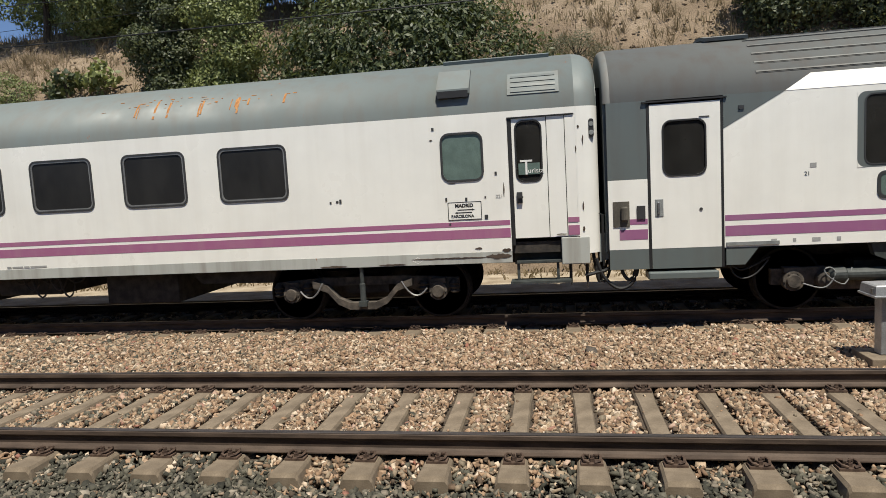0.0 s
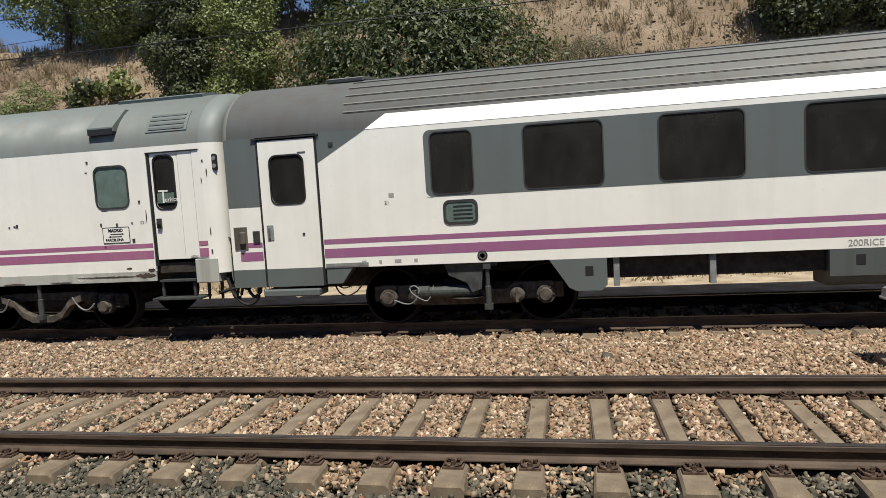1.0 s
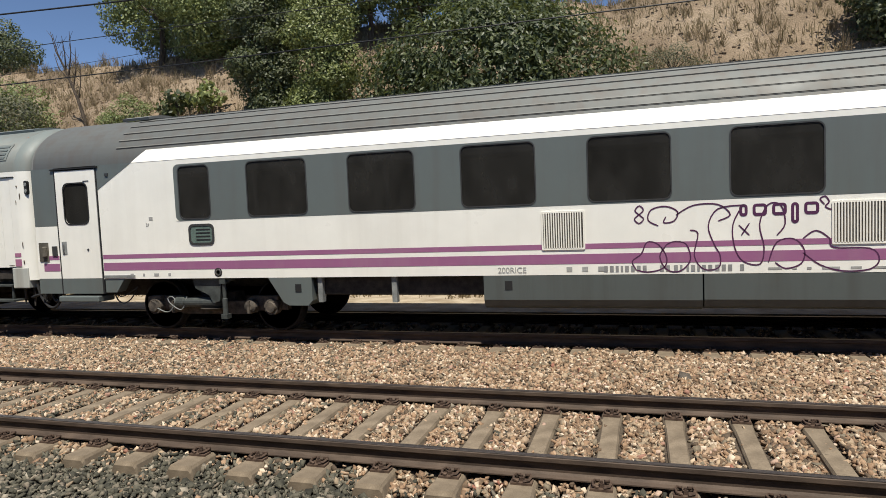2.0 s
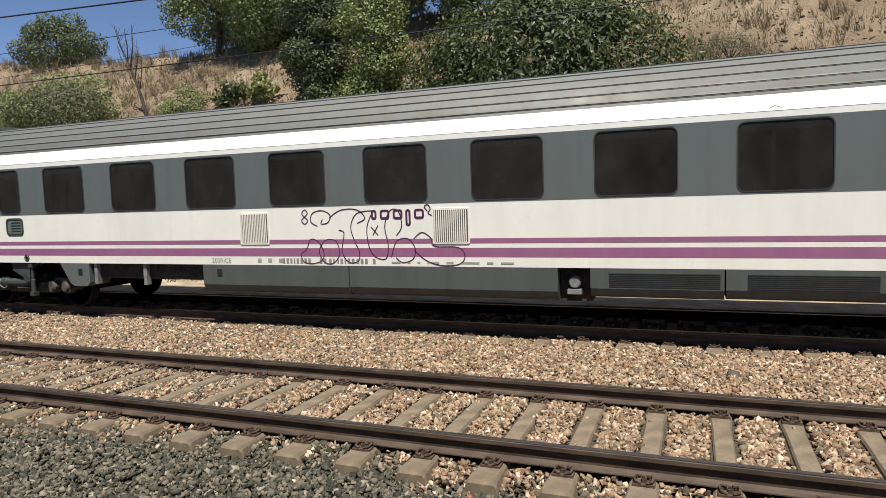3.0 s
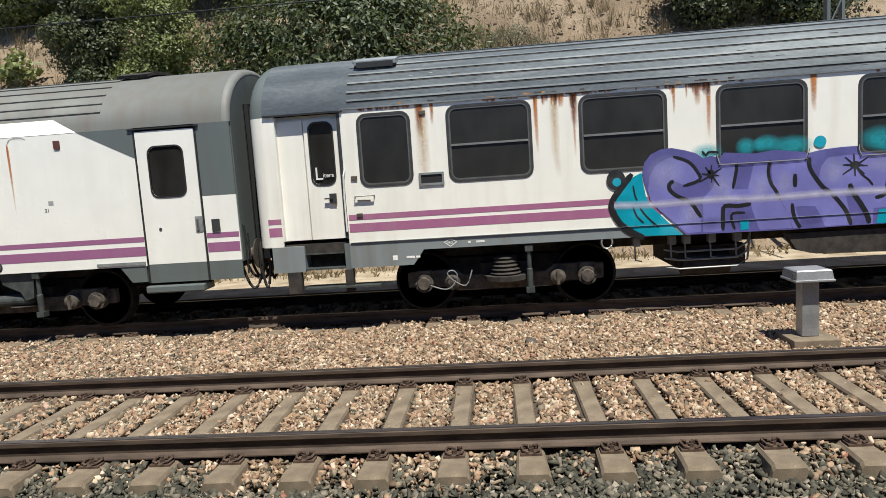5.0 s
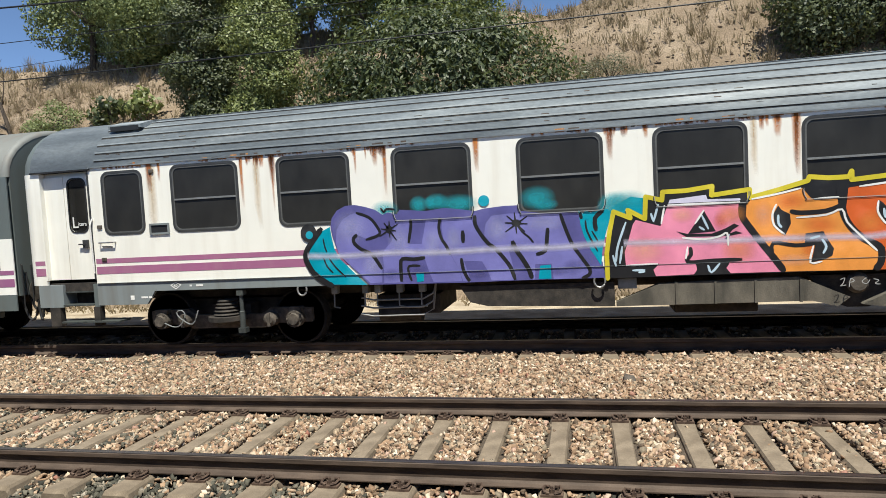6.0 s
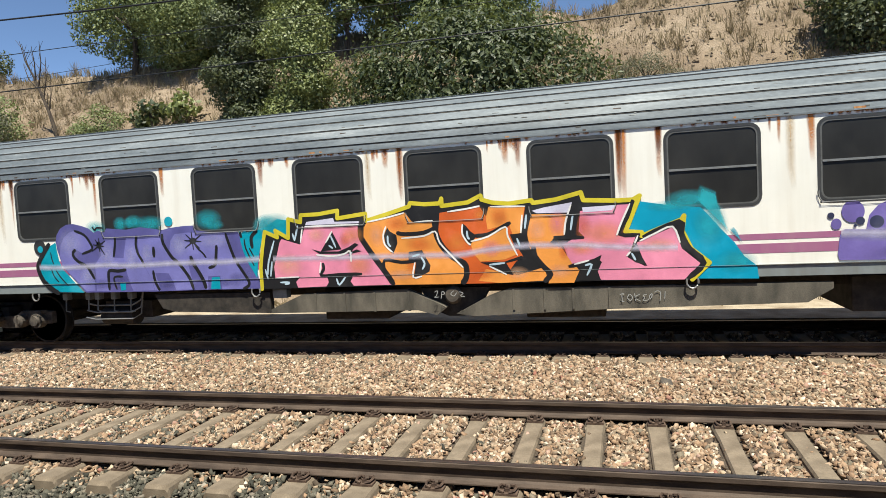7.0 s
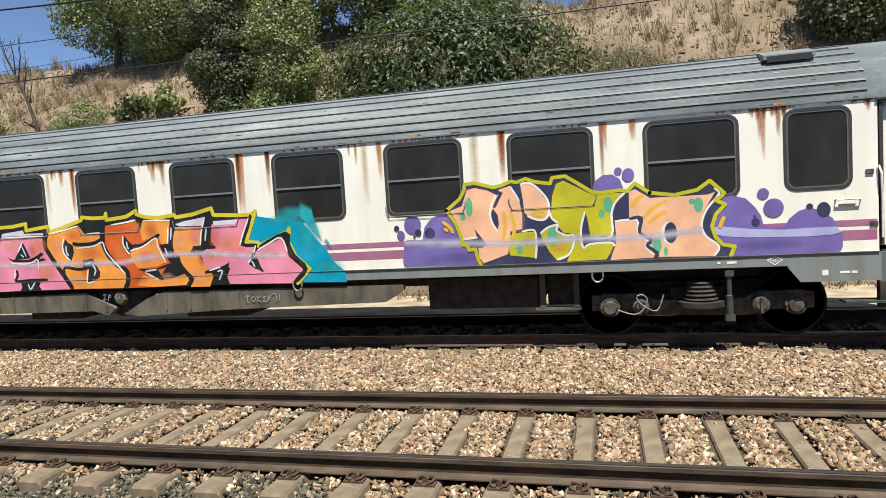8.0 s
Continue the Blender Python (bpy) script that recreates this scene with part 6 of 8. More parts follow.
# ---- sleeping car with sprayed lettering ----
def mural_shapes():
    """Sprayed lettering on the sleeping car: colour, layer, outline in metres along and up the side."""
    fill, stroke, dot, blend, brush, edge, crest = [], [], [], [], [], [], []
    fill.append(('teal', 1, [(5.36, 1.87), (5.23, 1.81), (5.1, 1.67), (5.01, 1.53), (4.98, 1.38), (5.04, 1.24), (5.18, 1.12), (5.37, 0.99), (5.9, 0.97), (5.76, 1.1), (5.62, 1.25), (5.48, 1.39), (5.41, 1.54), (5.38, 1.71)]))
    fill.append(('purple', 2, [(5.37, 1.87), (5.4, 2.0), (5.49, 2.11), (5.62, 2.17), (5.77, 2.18), (5.94, 2.14), (6.09, 2.09), (6.2, 2.01), (6.29, 2.04), (6.42, 2.0), (6.47, 2.07), (6.87, 2.03), (7.15, 2.06), (7.43, 2.02), (7.59, 1.99), (7.73, 2.02), (8.0, 2.04), (8.22, 2.04), (8.24, 1.96), (8.55, 1.91), (9.02, 1.91), (9.07, 1.84), (9.11, 1.6), (9.21, 1.38), (9.35, 1.19), (9.38, 0.97), (8.19, 0.97), (7.37, 0.96), (5.94, 0.97), (5.79, 1.13), (5.65, 1.27), (5.51, 1.42), (5.44, 1.57), (5.39, 1.74)]))
    fill.append(('lavender', 3, [(5.44, 1.62), (5.47, 1.82), (5.56, 1.96), (5.7, 2.04), (5.81, 2.06), (5.99, 1.98), (6.1, 1.86), (6.14, 1.73), (5.93, 1.66), (5.81, 1.72), (5.74, 1.68), (5.74, 1.6), (5.83, 1.51), (5.97, 1.45), (6.15, 1.2), (6.14, 1.0), (5.96, 0.99), (5.79, 1.15), (5.59, 1.33), (5.47, 1.48)]))
    fill.append(('lavender', 3, [(6.41, 1.92), (6.62, 1.91), (6.63, 1.85), (6.58, 1.56), (6.78, 1.55), (6.86, 1.89), (7.06, 1.91), (7.06, 1.78), (7.08, 1.61), (7.2, 1.38), (7.32, 1.16), (7.36, 0.98), (6.93, 0.98), (6.87, 1.13), (6.81, 1.35), (6.45, 1.34), (6.45, 0.99), (6.17, 0.99), (6.18, 1.23), (6.17, 1.45), (6.32, 1.61)]))
    fill.append(('lavender', 3, [(7.11, 1.91), (7.52, 1.92), (7.58, 1.76), (7.71, 1.62), (7.85, 1.45), (8.04, 1.24), (8.12, 1.08), (8.12, 0.98), (7.79, 0.98), (7.73, 1.14), (7.66, 1.26), (7.53, 1.27), (7.4, 1.27), (7.46, 1.07), (7.48, 0.97), (7.37, 0.98), (7.32, 1.16), (7.21, 1.38), (7.12, 1.55), (7.09, 1.77)]))
    fill.append(('lavender', 3, [(7.83, 1.91), (8.08, 1.93), (8.76, 1.89), (8.84, 1.85), (8.88, 1.65), (8.95, 1.45), (9.07, 1.26), (9.17, 1.1), (9.15, 1.0), (9.06, 0.97), (8.67, 0.97), (8.65, 1.19), (8.42, 1.19), (8.41, 0.98), (8.38, 0.97), (8.31, 1.18), (8.19, 1.4), (8.11, 1.52), (8.05, 1.43), (8.11, 1.16), (8.04, 1.26), (7.85, 1.45), (7.71, 1.64), (7.74, 1.8)]))
    fill.append(('teal', 4, [(6.67, 1.12), (6.79, 1.13), (6.78, 1.0), (6.68, 0.99)]))
    fill.append(('teal', 4, [(8.49, 1.17), (8.64, 1.18), (8.64, 0.98), (8.46, 0.98)]))
    fill.append(('teal', 3, [(9.05, 1.92), (9.12, 1.86), (9.28, 1.9), (9.45, 1.92), (9.49, 1.84), (9.42, 1.64), (9.36, 1.38), (9.33, 1.14), (9.2, 1.36), (9.11, 1.57), (9.07, 1.73)]))
    stroke.append(('black', 4, 0.085, [(5.23, 1.86), (5.07, 1.67), (4.95, 1.5), (4.95, 1.36), (5.06, 1.16), (5.21, 1.04), (5.37, 0.96)]))
    stroke.append(('black', 4, 0.045, [(5.79, 2.06), (5.99, 1.98), (6.1, 1.85), (6.14, 1.72), (5.92, 1.65)]))
    stroke.append(('black', 4, 0.055, [(5.79, 1.73), (5.73, 1.68), (5.74, 1.6), (5.84, 1.51), (5.97, 1.45), (6.04, 1.38), (6.15, 1.2)]))
    stroke.append(('black', 4, 0.045, [(6.63, 1.92), (6.63, 1.82), (6.58, 1.57)]))
    stroke.append(('black', 4, 0.055, [(6.44, 1.0), (6.44, 1.22), (6.47, 1.34), (6.65, 1.33), (6.82, 1.35)]))
    stroke.append(('black', 4, 0.035, [(6.6, 1.01), (6.56, 1.13), (6.57, 1.23), (6.74, 1.23)]))
    stroke.append(('black', 4, 0.045, [(7.08, 1.92), (7.05, 1.78), (7.08, 1.62), (7.15, 1.5), (7.2, 1.38)]))
    stroke.append(('black', 4, 0.06, [(7.4, 1.72), (7.4, 1.54)]))
    stroke.append(('black', 4, 0.055, [(7.59, 1.93), (7.59, 1.8), (7.66, 1.66), (7.76, 1.52), (7.85, 1.45), (7.97, 1.31), (8.07, 1.16), (8.13, 0.98)]))
    stroke.append(('black', 4, 0.05, [(7.36, 1.32), (7.38, 1.16), (7.43, 1.04), (7.47, 0.98)]))
    stroke.append(('black', 4, 0.065, [(8.11, 1.54), (8.16, 1.41), (8.25, 1.27), (8.33, 1.12), (8.37, 0.99)]))
    stroke.append(('black', 4, 0.055, [(8.62, 1.7), (8.6, 1.54), (8.57, 1.38), (8.44, 1.33)]))
    stroke.append(('black', 4, 0.05, [(8.8, 1.89), (8.86, 1.69), (8.95, 1.45), (9.07, 1.26), (9.17, 1.1), (9.16, 1.02), (9.06, 0.97)]))
    stroke.append(('black', 4, 0.03, [(8.18, 1.79), (8.26, 1.66), (8.35, 1.58), (8.41, 1.5)]))
    stroke.append(('black', 4, 0.03, [(8.56, 1.08), (8.58, 0.97)]))
    stroke.append(('black', 4, 0.026, [(9.14, 1.78), (9.16, 1.62), (9.29, 1.34)]))
    stroke.append(('black', 4, 0.022, [(9.22, 1.63), (9.3, 1.48)]))
    stroke.append(('black', 4, 0.06, [(9.38, 1.9), (9.27, 1.8), (9.28, 1.62)]))
    stroke.append(('black', 4, 0.045, [(9.07, 1.89), (9.09, 1.8)]))
    stroke.append(('black', 4, 0.03, [(6.18, 2.11), (6.23, 2.05), (6.27, 2.09), (6.4, 2.08)]))
    stroke.append(('black', 4, 0.022, [(5.24, 1.7), (5.26, 1.57), (5.29, 1.49)]))
    stroke.append(('black', 4, 0.022, [(5.23, 1.4), (5.28, 1.27), (5.37, 1.17)]))
    stroke.append(('black', 4, 0.022, [(5.32, 1.39), (5.42, 1.25), (5.57, 1.1)]))
    stroke.append(('black', 5, 0.024, [(6.14, 1.69), (6.43, 1.86)]))
    stroke.append(('black', 5, 0.024, [(6.22, 1.89), (6.4, 1.62)]))
    stroke.append(('black', 5, 0.024, [(6.3, 1.91), (6.3, 1.67)]))
    stroke.append(('black', 5, 0.024, [(6.17, 1.8), (6.4, 1.76)]))
    stroke.append(('black', 5, 0.024, [(8.02, 1.67), (8.34, 1.88)]))
    stroke.append(('black', 5, 0.024, [(8.05, 1.9), (8.3, 1.66)]))
    stroke.append(('black', 5, 0.024, [(8.16, 1.94), (8.18, 1.64)]))
    stroke.append(('black', 5, 0.024, [(8.02, 1.8), (8.34, 1.77)]))
    dot.append(('black', 5, 6.29, 1.79, 0.05, 0.06))
    dot.append(('black', 5, 8.18, 1.79, 0.07, 0.05))
    dot.append(('black', 4, 5.01, 1.79, 0.13, 0.14))
    dot.append(('teal', 5, 5.02, 1.76, 0.06, 0.06))
    dot.append(('teal', 2, 7.73, 2.13, 0.08, 0.08))
    dot.append(('teal', 4, 9.16, 1.85, 0.06, 0.06))
    dot.append(('cyan', 1, 6.24, 2.09, 0.20, 0.12))
    dot.append(('cyan', 1, 6.76, 2.13, 0.13, 0.12))
    dot.append(('cyan', 1, 6.94, 2.14, 0.08, 0.09))
    dot.append(('cyan', 1, 7.35, 2.11, 0.29, 0.13))
    dot.append(('cyan', 1, 7.04, 2.16, 0.17, 0.11))
    dot.append(('cyan', 1, 8.49, 2.13, 0.24, 0.16))
    dot.append(('cyan', 1, 8.61, 2.03, 0.16, 0.08))
    dot.append(('cyan', 1, 9.53, 1.99, 0.20, 0.16))
    stroke.append(('sprayed', 6, 0.05, [(4.97, 1.44), (5.48, 1.42), (5.96, 1.43), (6.43, 1.44), (6.83, 1.42), (7.39, 1.42), (7.67, 1.43), (8.35, 1.43), (8.74, 1.42), (9.39, 1.45)]))
    blend.append(('paleviolet', 3.6, 5.69, 1.84, 0.26, 0.25))
    blend.append(('paleviolet', 3.6, 6.01, 1.26, 0.17, 0.17))
    blend.append(('purple', 3.6, 6.29, 1.11, 0.18, 0.17))
    blend.append(('paleviolet', 3.6, 6.44, 1.61, 0.17, 0.22))
    blend.append(('paleviolet', 3.6, 6.95, 1.56, 0.14, 0.22))
    blend.append(('purple', 3.6, 6.7, 1.15, 0.17, 0.17))
    blend.append(('purple', 3.6, 7.62, 1.07, 0.17, 0.16))
    blend.append(('paleviolet', 3.6, 7.91, 1.73, 0.18, 0.19))
    blend.append(('paleviolet', 3.6, 8.57, 1.78, 0.29, 0.13))
    blend.append(('purple', 3.6, 8.73, 1.08, 0.15, 0.16))
    blend.append(('paleviolet', 3.6, 7.26, 1.6, 0.12, 0.19))
    blend.append(('purple', 3.6, 8.94, 1.13, 0.13, 0.16))
    blend.append(('lavender', 3.6, 9.15, 1.2, 0.12, 0.16))
    edge.append([(9.41, 0.96), (9.41, 1.31), (9.46, 1.61), (9.52, 1.88), (9.74, 1.78), (9.71, 1.89), (9.93, 1.76), (9.95, 2.06), (10.16, 2.0), (10.17, 2.11), (10.47, 2.11), (10.8, 2.15), (10.79, 2.03), (11.26, 2.08), (11.26, 1.97), (11.59, 2.05), (11.96, 2.15), (11.98, 2.2), (12.2, 2.17), (12.44, 2.17), (12.47, 2.24), (12.47, 2.13), (12.86, 2.16), (13.06, 2.25)])
    edge.append([(13.06, 2.25), (13.07, 2.19), (13.22, 2.14), (13.46, 2.11), (13.79, 2.14), (13.81, 2.1), (14.13, 2.13), (14.48, 2.21), (14.51, 2.1), (14.95, 2.07), (15.17, 2.07), (15.26, 2.12), (15.06, 1.64), (15.27, 1.62), (15.27, 1.57), (15.79, 1.77), (15.82, 1.82), (15.79, 1.62), (15.9, 1.37), (16.12, 1.18), (15.9, 0.96)])
    fill.append(('pink', 7, [(10.23, 1.93), (11.14, 1.91), (11.13, 1.78), (11.18, 1.64), (11.27, 1.49), (11.42, 1.28), (11.54, 1.14), (11.62, 0.98), (11.0, 0.98), (10.95, 1.05), (10.99, 1.11), (10.57, 1.13), (10.58, 1.04), (10.54, 0.98), (10.05, 0.97), (10.02, 1.06), (10.1, 1.14), (9.66, 1.13), (9.65, 1.31), (9.7, 1.46), (9.77, 1.69), (9.81, 1.75), (10.13, 1.65)]))
    fill.append(('sprayed', 7, [(10.26, 2.0), (10.72, 2.04), (10.74, 1.98), (11.14, 1.97), (11.16, 1.94), (10.24, 1.95)]))
    fill.append(('black', 9, [(10.48, 1.53), (10.69, 1.83), (10.83, 1.55)]))
    fill.append(('black', 9, [(10.33, 1.57), (10.47, 1.53), (10.78, 1.52), (10.95, 1.58), (11.06, 1.64), (11.12, 1.61), (11.04, 1.56), (11.0, 1.51), (11.08, 1.54), (11.16, 1.51), (11.0, 1.48), (10.46, 1.49)]))
    fill.append(('black', 9, [(10.55, 1.15), (11.01, 1.15), (10.93, 1.06), (10.97, 0.97), (10.57, 0.97), (10.59, 1.06)]))
    stroke.append(('black', 9, 0.05, [(10.5, 1.35), (10.51, 1.25), (10.46, 1.15), (10.79, 1.16), (11.15, 1.16)]))
    fill.append(('orange', 7, [(11.22, 1.88), (11.28, 1.95), (11.89, 2.06), (12.03, 1.91), (12.33, 1.91), (12.39, 1.76), (12.41, 1.59), (12.53, 1.43), (12.7, 1.31), (12.79, 1.21), (12.79, 1.12), (12.69, 0.97), (11.66, 0.98), (11.54, 1.15), (11.37, 1.34), (11.27, 1.49), (11.2, 1.64)]))
    fill.append(('black', 9, [(11.6, 1.85), (11.64, 1.79), (11.74, 1.73), (11.75, 1.61), (11.68, 1.46), (11.56, 1.59), (11.54, 1.74)]))
    stroke.append(('black', 9, 0.06, [(11.74, 1.77), (11.87, 1.74), (12.17, 1.75), (12.36, 1.82)]))
    stroke.append(('black', 9, 0.05, [(11.52, 1.18), (11.53, 1.36), (11.79, 1.32), (12.03, 1.33)]))
    fill.append(('black', 9, [(11.92, 1.47), (12.13, 1.49), (12.17, 1.4), (12.25, 1.26), (12.23, 1.17), (12.13, 1.12), (11.98, 1.09), (12.03, 1.32), (11.91, 1.35)]))
    stroke.append(('black', 9, 0.085, [(12.32, 2.1), (12.35, 1.86), (12.37, 1.7), (12.45, 1.53), (12.6, 1.37), (12.77, 1.27), (12.8, 1.16), (12.78, 1.05), (12.72, 0.97)]))
    stroke.append(('black', 9, 0.085, [(11.17, 1.95), (11.16, 1.75), (11.23, 1.61), (11.37, 1.4), (11.54, 1.16), (11.66, 0.98)]))
    fill.append(('black', 9, [(11.89, 2.07), (11.99, 2.11), (12.03, 1.91), (11.99, 1.93)]))
    fill.append(('redorange', 7, [(12.43, 2.03), (13.03, 2.1), (13.14, 1.92), (13.19, 2.09), (13.7, 2.06), (13.62, 1.68), (13.48, 1.67), (13.52, 1.54), (13.64, 1.35), (13.53, 1.27), (13.39, 1.09), (13.27, 0.97), (12.74, 0.97), (12.8, 1.1), (12.79, 1.21), (12.6, 1.37), (12.45, 1.53), (12.39, 1.7)]))
    fill.append(('orange', 8, [(13.17, 2.08), (13.69, 2.06), (13.62, 1.68), (13.5, 1.67), (13.45, 1.82), (13.14, 1.75), (13.12, 1.92)]))
    fill.append(('orange', 8, [(12.88, 1.6), (13.42, 1.79), (13.44, 1.66), (13.56, 1.38), (13.37, 1.31), (13.01, 1.29), (12.9, 1.43)]))
    fill.append(('orange', 8, [(12.97, 1.01), (13.09, 1.18), (13.55, 1.08), (13.93, 1.18), (13.98, 0.99), (13.27, 0.97)]))
    fill.append(('black', 9, [(12.77, 1.86), (12.82, 1.82), (12.88, 1.74), (12.97, 1.67), (12.87, 1.54), (12.8, 1.6), (12.77, 1.71)]))
    stroke.append(('black', 9, 0.06, [(12.93, 1.67), (13.14, 1.68), (13.34, 1.77), (13.48, 1.84)]))
    fill.append(('black', 9, [(13.46, 1.67), (13.64, 1.65), (13.64, 1.49), (13.72, 1.46), (13.54, 1.46)]))
    fill.append(('black', 9, [(13.01, 1.28), (13.37, 1.28), (13.63, 1.36), (13.63, 1.31), (13.39, 1.26), (13.49, 1.08), (13.39, 1.1), (13.23, 1.19)]))
    stroke.append(('black', 9, 0.085, [(13.76, 2.05), (13.7, 1.83), (13.67, 1.65), (13.7, 1.49)]))
    stroke.append(('black', 9, 0.075, [(13.79, 1.49), (13.81, 1.34), (13.93, 1.18), (14.02, 1.08), (13.92, 0.97)]))
    fill.append(('orange', 7, [(13.78, 1.94), (14.27, 1.92), (14.23, 1.61), (14.11, 1.6), (14.16, 1.49), (14.26, 1.33), (14.33, 1.21), (14.43, 1.14), (14.34, 0.95), (13.98, 0.95), (14.03, 1.08), (13.93, 1.18), (13.81, 1.34), (13.71, 1.51), (13.7, 1.65)]))
    fill.append(('sprayed', 8, [(13.79, 1.99), (13.97, 2.03), (14.36, 2.08), (14.28, 1.94), (13.86, 1.95)]))
    fill.append(('black', 9, [(14.36, 2.07), (14.47, 2.03), (14.41, 1.77), (14.38, 1.6), (14.23, 1.6), (14.26, 1.78), (14.33, 1.96)]))
    stroke.append(('black', 9, 0.055, [(14.08, 1.6), (14.5, 1.58)]))
    fill.append(('black', 9, [(14.03, 1.53), (14.11, 1.62), (14.16, 1.46)]))
    fill.append(('pink', 7, [(14.46, 1.95), (14.95, 2.01), (15.12, 2.01), (15.04, 1.8), (14.97, 1.6), (15.2, 1.59), (15.08, 1.28), (15.31, 1.15), (15.2, 1.48), (15.69, 1.68), (15.78, 1.38), (16.01, 1.17), (15.8, 0.96), (14.71, 0.98), (14.66, 1.08), (14.73, 1.23), (14.67, 1.29), (14.33, 1.21), (14.26, 1.33), (14.21, 1.49), (14.37, 1.58), (14.51, 1.58), (14.43, 1.67)]))
    fill.append(('sprayed', 8, [(14.49, 2.0), (14.95, 2.01), (14.89, 1.94), (14.5, 1.93)]))
    stroke.append(('black', 9, 0.055, [(15.17, 2.07), (15.09, 1.84), (14.98, 1.61), (15.25, 1.59)]))
    stroke.append(('black', 9, 0.075, [(15.28, 1.55), (15.76, 1.74), (15.78, 1.58), (15.87, 1.38), (16.05, 1.18), (15.84, 0.97)]))
    fill.append(('black', 9, [(15.07, 1.3), (15.19, 1.48), (15.22, 1.39), (15.27, 1.27), (15.33, 1.16), (15.17, 1.22)]))
    fill.append(('black', 9, [(14.73, 1.33), (14.66, 1.13), (14.71, 0.97), (14.41, 0.98), (14.45, 1.08), (14.38, 1.18), (14.56, 1.25)]))
    stroke.append(('black', 9, 0.055, [(14.27, 1.18), (14.47, 1.22)]))
    fill.append(('azure', 3, [(15.21, 2.08), (15.27, 2.04), (15.63, 1.97), (16.03, 1.92), (16.12, 1.82), (16.26, 1.64), (16.44, 1.43), (16.55, 1.25), (16.7, 1.12), (16.72, 0.95), (15.91, 0.97), (16.12, 1.18), (15.9, 1.37), (15.79, 1.62), (15.82, 1.81), (15.27, 1.58), (15.08, 1.65)]))
    blend.append(('cyan', 3.6, 15.87, 2.03, 0.28, 0.13))
    blend.append(('cyan', 3.6, 16.14, 1.69, 0.21, 0.28))
    blend.append(('cyan', 3.6, 16.45, 1.18, 0.25, 0.22))
    blend.append(('cyan', 3.6, 15.63, 1.96, 0.29, 0.07))
    brush.append(('cyan', 4, [(16.04, 2.2), (16.22, 2.11), (16.24, 1.99), (16.31, 1.78), (16.37, 1.58), (16.26, 1.71), (16.1, 1.89), (15.97, 2.03)]))
    brush.append(('teal', 4, [(16.38, 1.61), (16.43, 1.64), (16.47, 1.58), (16.53, 1.43), (16.44, 1.53)]))
    dot.append(('cyan', 2, 9.68, 2.03, 0.30, 0.13))
    dot.append(('cyan', 2, 9.5, 1.85, 0.20, 0.24))
    fill.append(('teal', 1, [(9.41, 1.62), (9.5, 1.9), (9.73, 1.81), (9.71, 1.92), (9.91, 1.8), (9.93, 2.04), (9.75, 2.07), (9.54, 1.96), (9.4, 1.83)]))
    stroke.append(('white', 10, 0.026, [(10.57, 1.66), (10.69, 1.84)]))
    stroke.append(('white', 10, 0.026, [(10.4, 1.48), (10.68, 1.45), (10.88, 1.48), (10.97, 1.52), (10.98, 1.35)]))
    stroke.append(('white', 10, 0.026, [(10.47, 1.36), (10.44, 1.19)]))
    stroke.append(('white', 10, 0.026, [(10.23, 1.93), (11.14, 1.92)]))
    stroke.append(('white', 10, 0.026, [(11.58, 1.87), (11.53, 1.74), (11.55, 1.59), (11.68, 1.46)]))
    stroke.append(('white', 10, 0.026, [(11.81, 1.68), (12.17, 1.7), (12.35, 1.76), (12.41, 1.59), (12.61, 1.36), (12.75, 1.21)]))
    stroke.append(('white', 10, 0.026, [(12.01, 1.31), (11.97, 1.09), (12.11, 1.1)]))
    stroke.append(('white', 10, 0.026, [(12.77, 1.85), (12.76, 1.71), (12.83, 1.58), (12.88, 1.54)]))
    stroke.append(('white', 10, 0.026, [(12.88, 1.59), (13.14, 1.65), (13.4, 1.78), (13.43, 1.64), (13.56, 1.36)]))
    stroke.append(('white', 10, 0.026, [(13.14, 1.22), (13.39, 1.09)]))
    stroke.append(('white', 10, 0.026, [(12.55, 2.04), (12.85, 2.07), (13.04, 2.1)]))
    stroke.append(('white', 10, 0.026, [(13.19, 2.08), (13.7, 2.06)]))
    stroke.append(('white', 10, 0.026, [(13.65, 1.94), (13.62, 1.68)]))
    stroke.append(('white', 10, 0.026, [(14.34, 2.05), (14.26, 1.83), (14.23, 1.63)]))
    stroke.append(('white', 10, 0.026, [(15.13, 2.02), (15.01, 1.77), (14.94, 1.59)]))
    stroke.append(('white', 10, 0.026, [(15.24, 1.5), (15.45, 1.6), (15.67, 1.68), (15.76, 1.46)]))
    stroke.append(('white', 10, 0.026, [(15.22, 1.58), (15.14, 1.4), (15.06, 1.3)]))
    stroke.append(('white', 10, 0.026, [(9.66, 1.13), (10.08, 1.14)]))
    stroke.append(('white', 10, 0.026, [(14.35, 1.21), (14.56, 1.26)]))
    stroke.append(('white', 10, 0.026, [(10.19, 1.93), (10.14, 1.68)]))
    stroke.append(('white', 10, 0.026, [(12.03, 1.91), (12.32, 1.92)]))
    stroke.append(('white', 10, 0.026, [(11.28, 1.95), (11.59, 2.0), (11.88, 2.06)]))
    stroke.append(('paleblue', 10, 0.03, [(9.68, 1.73), (9.56, 1.4), (9.53, 1.19)]))
    stroke.append(('paleblue', 10, 0.03, [(9.62, 1.4), (9.58, 1.16)]))
    stroke.append(('paleblue', 10, 0.03, [(9.49, 1.28), (9.53, 1.12)]))
    stroke.append(('paleblue', 10, 0.03, [(10.11, 1.95), (10.04, 1.71)]))
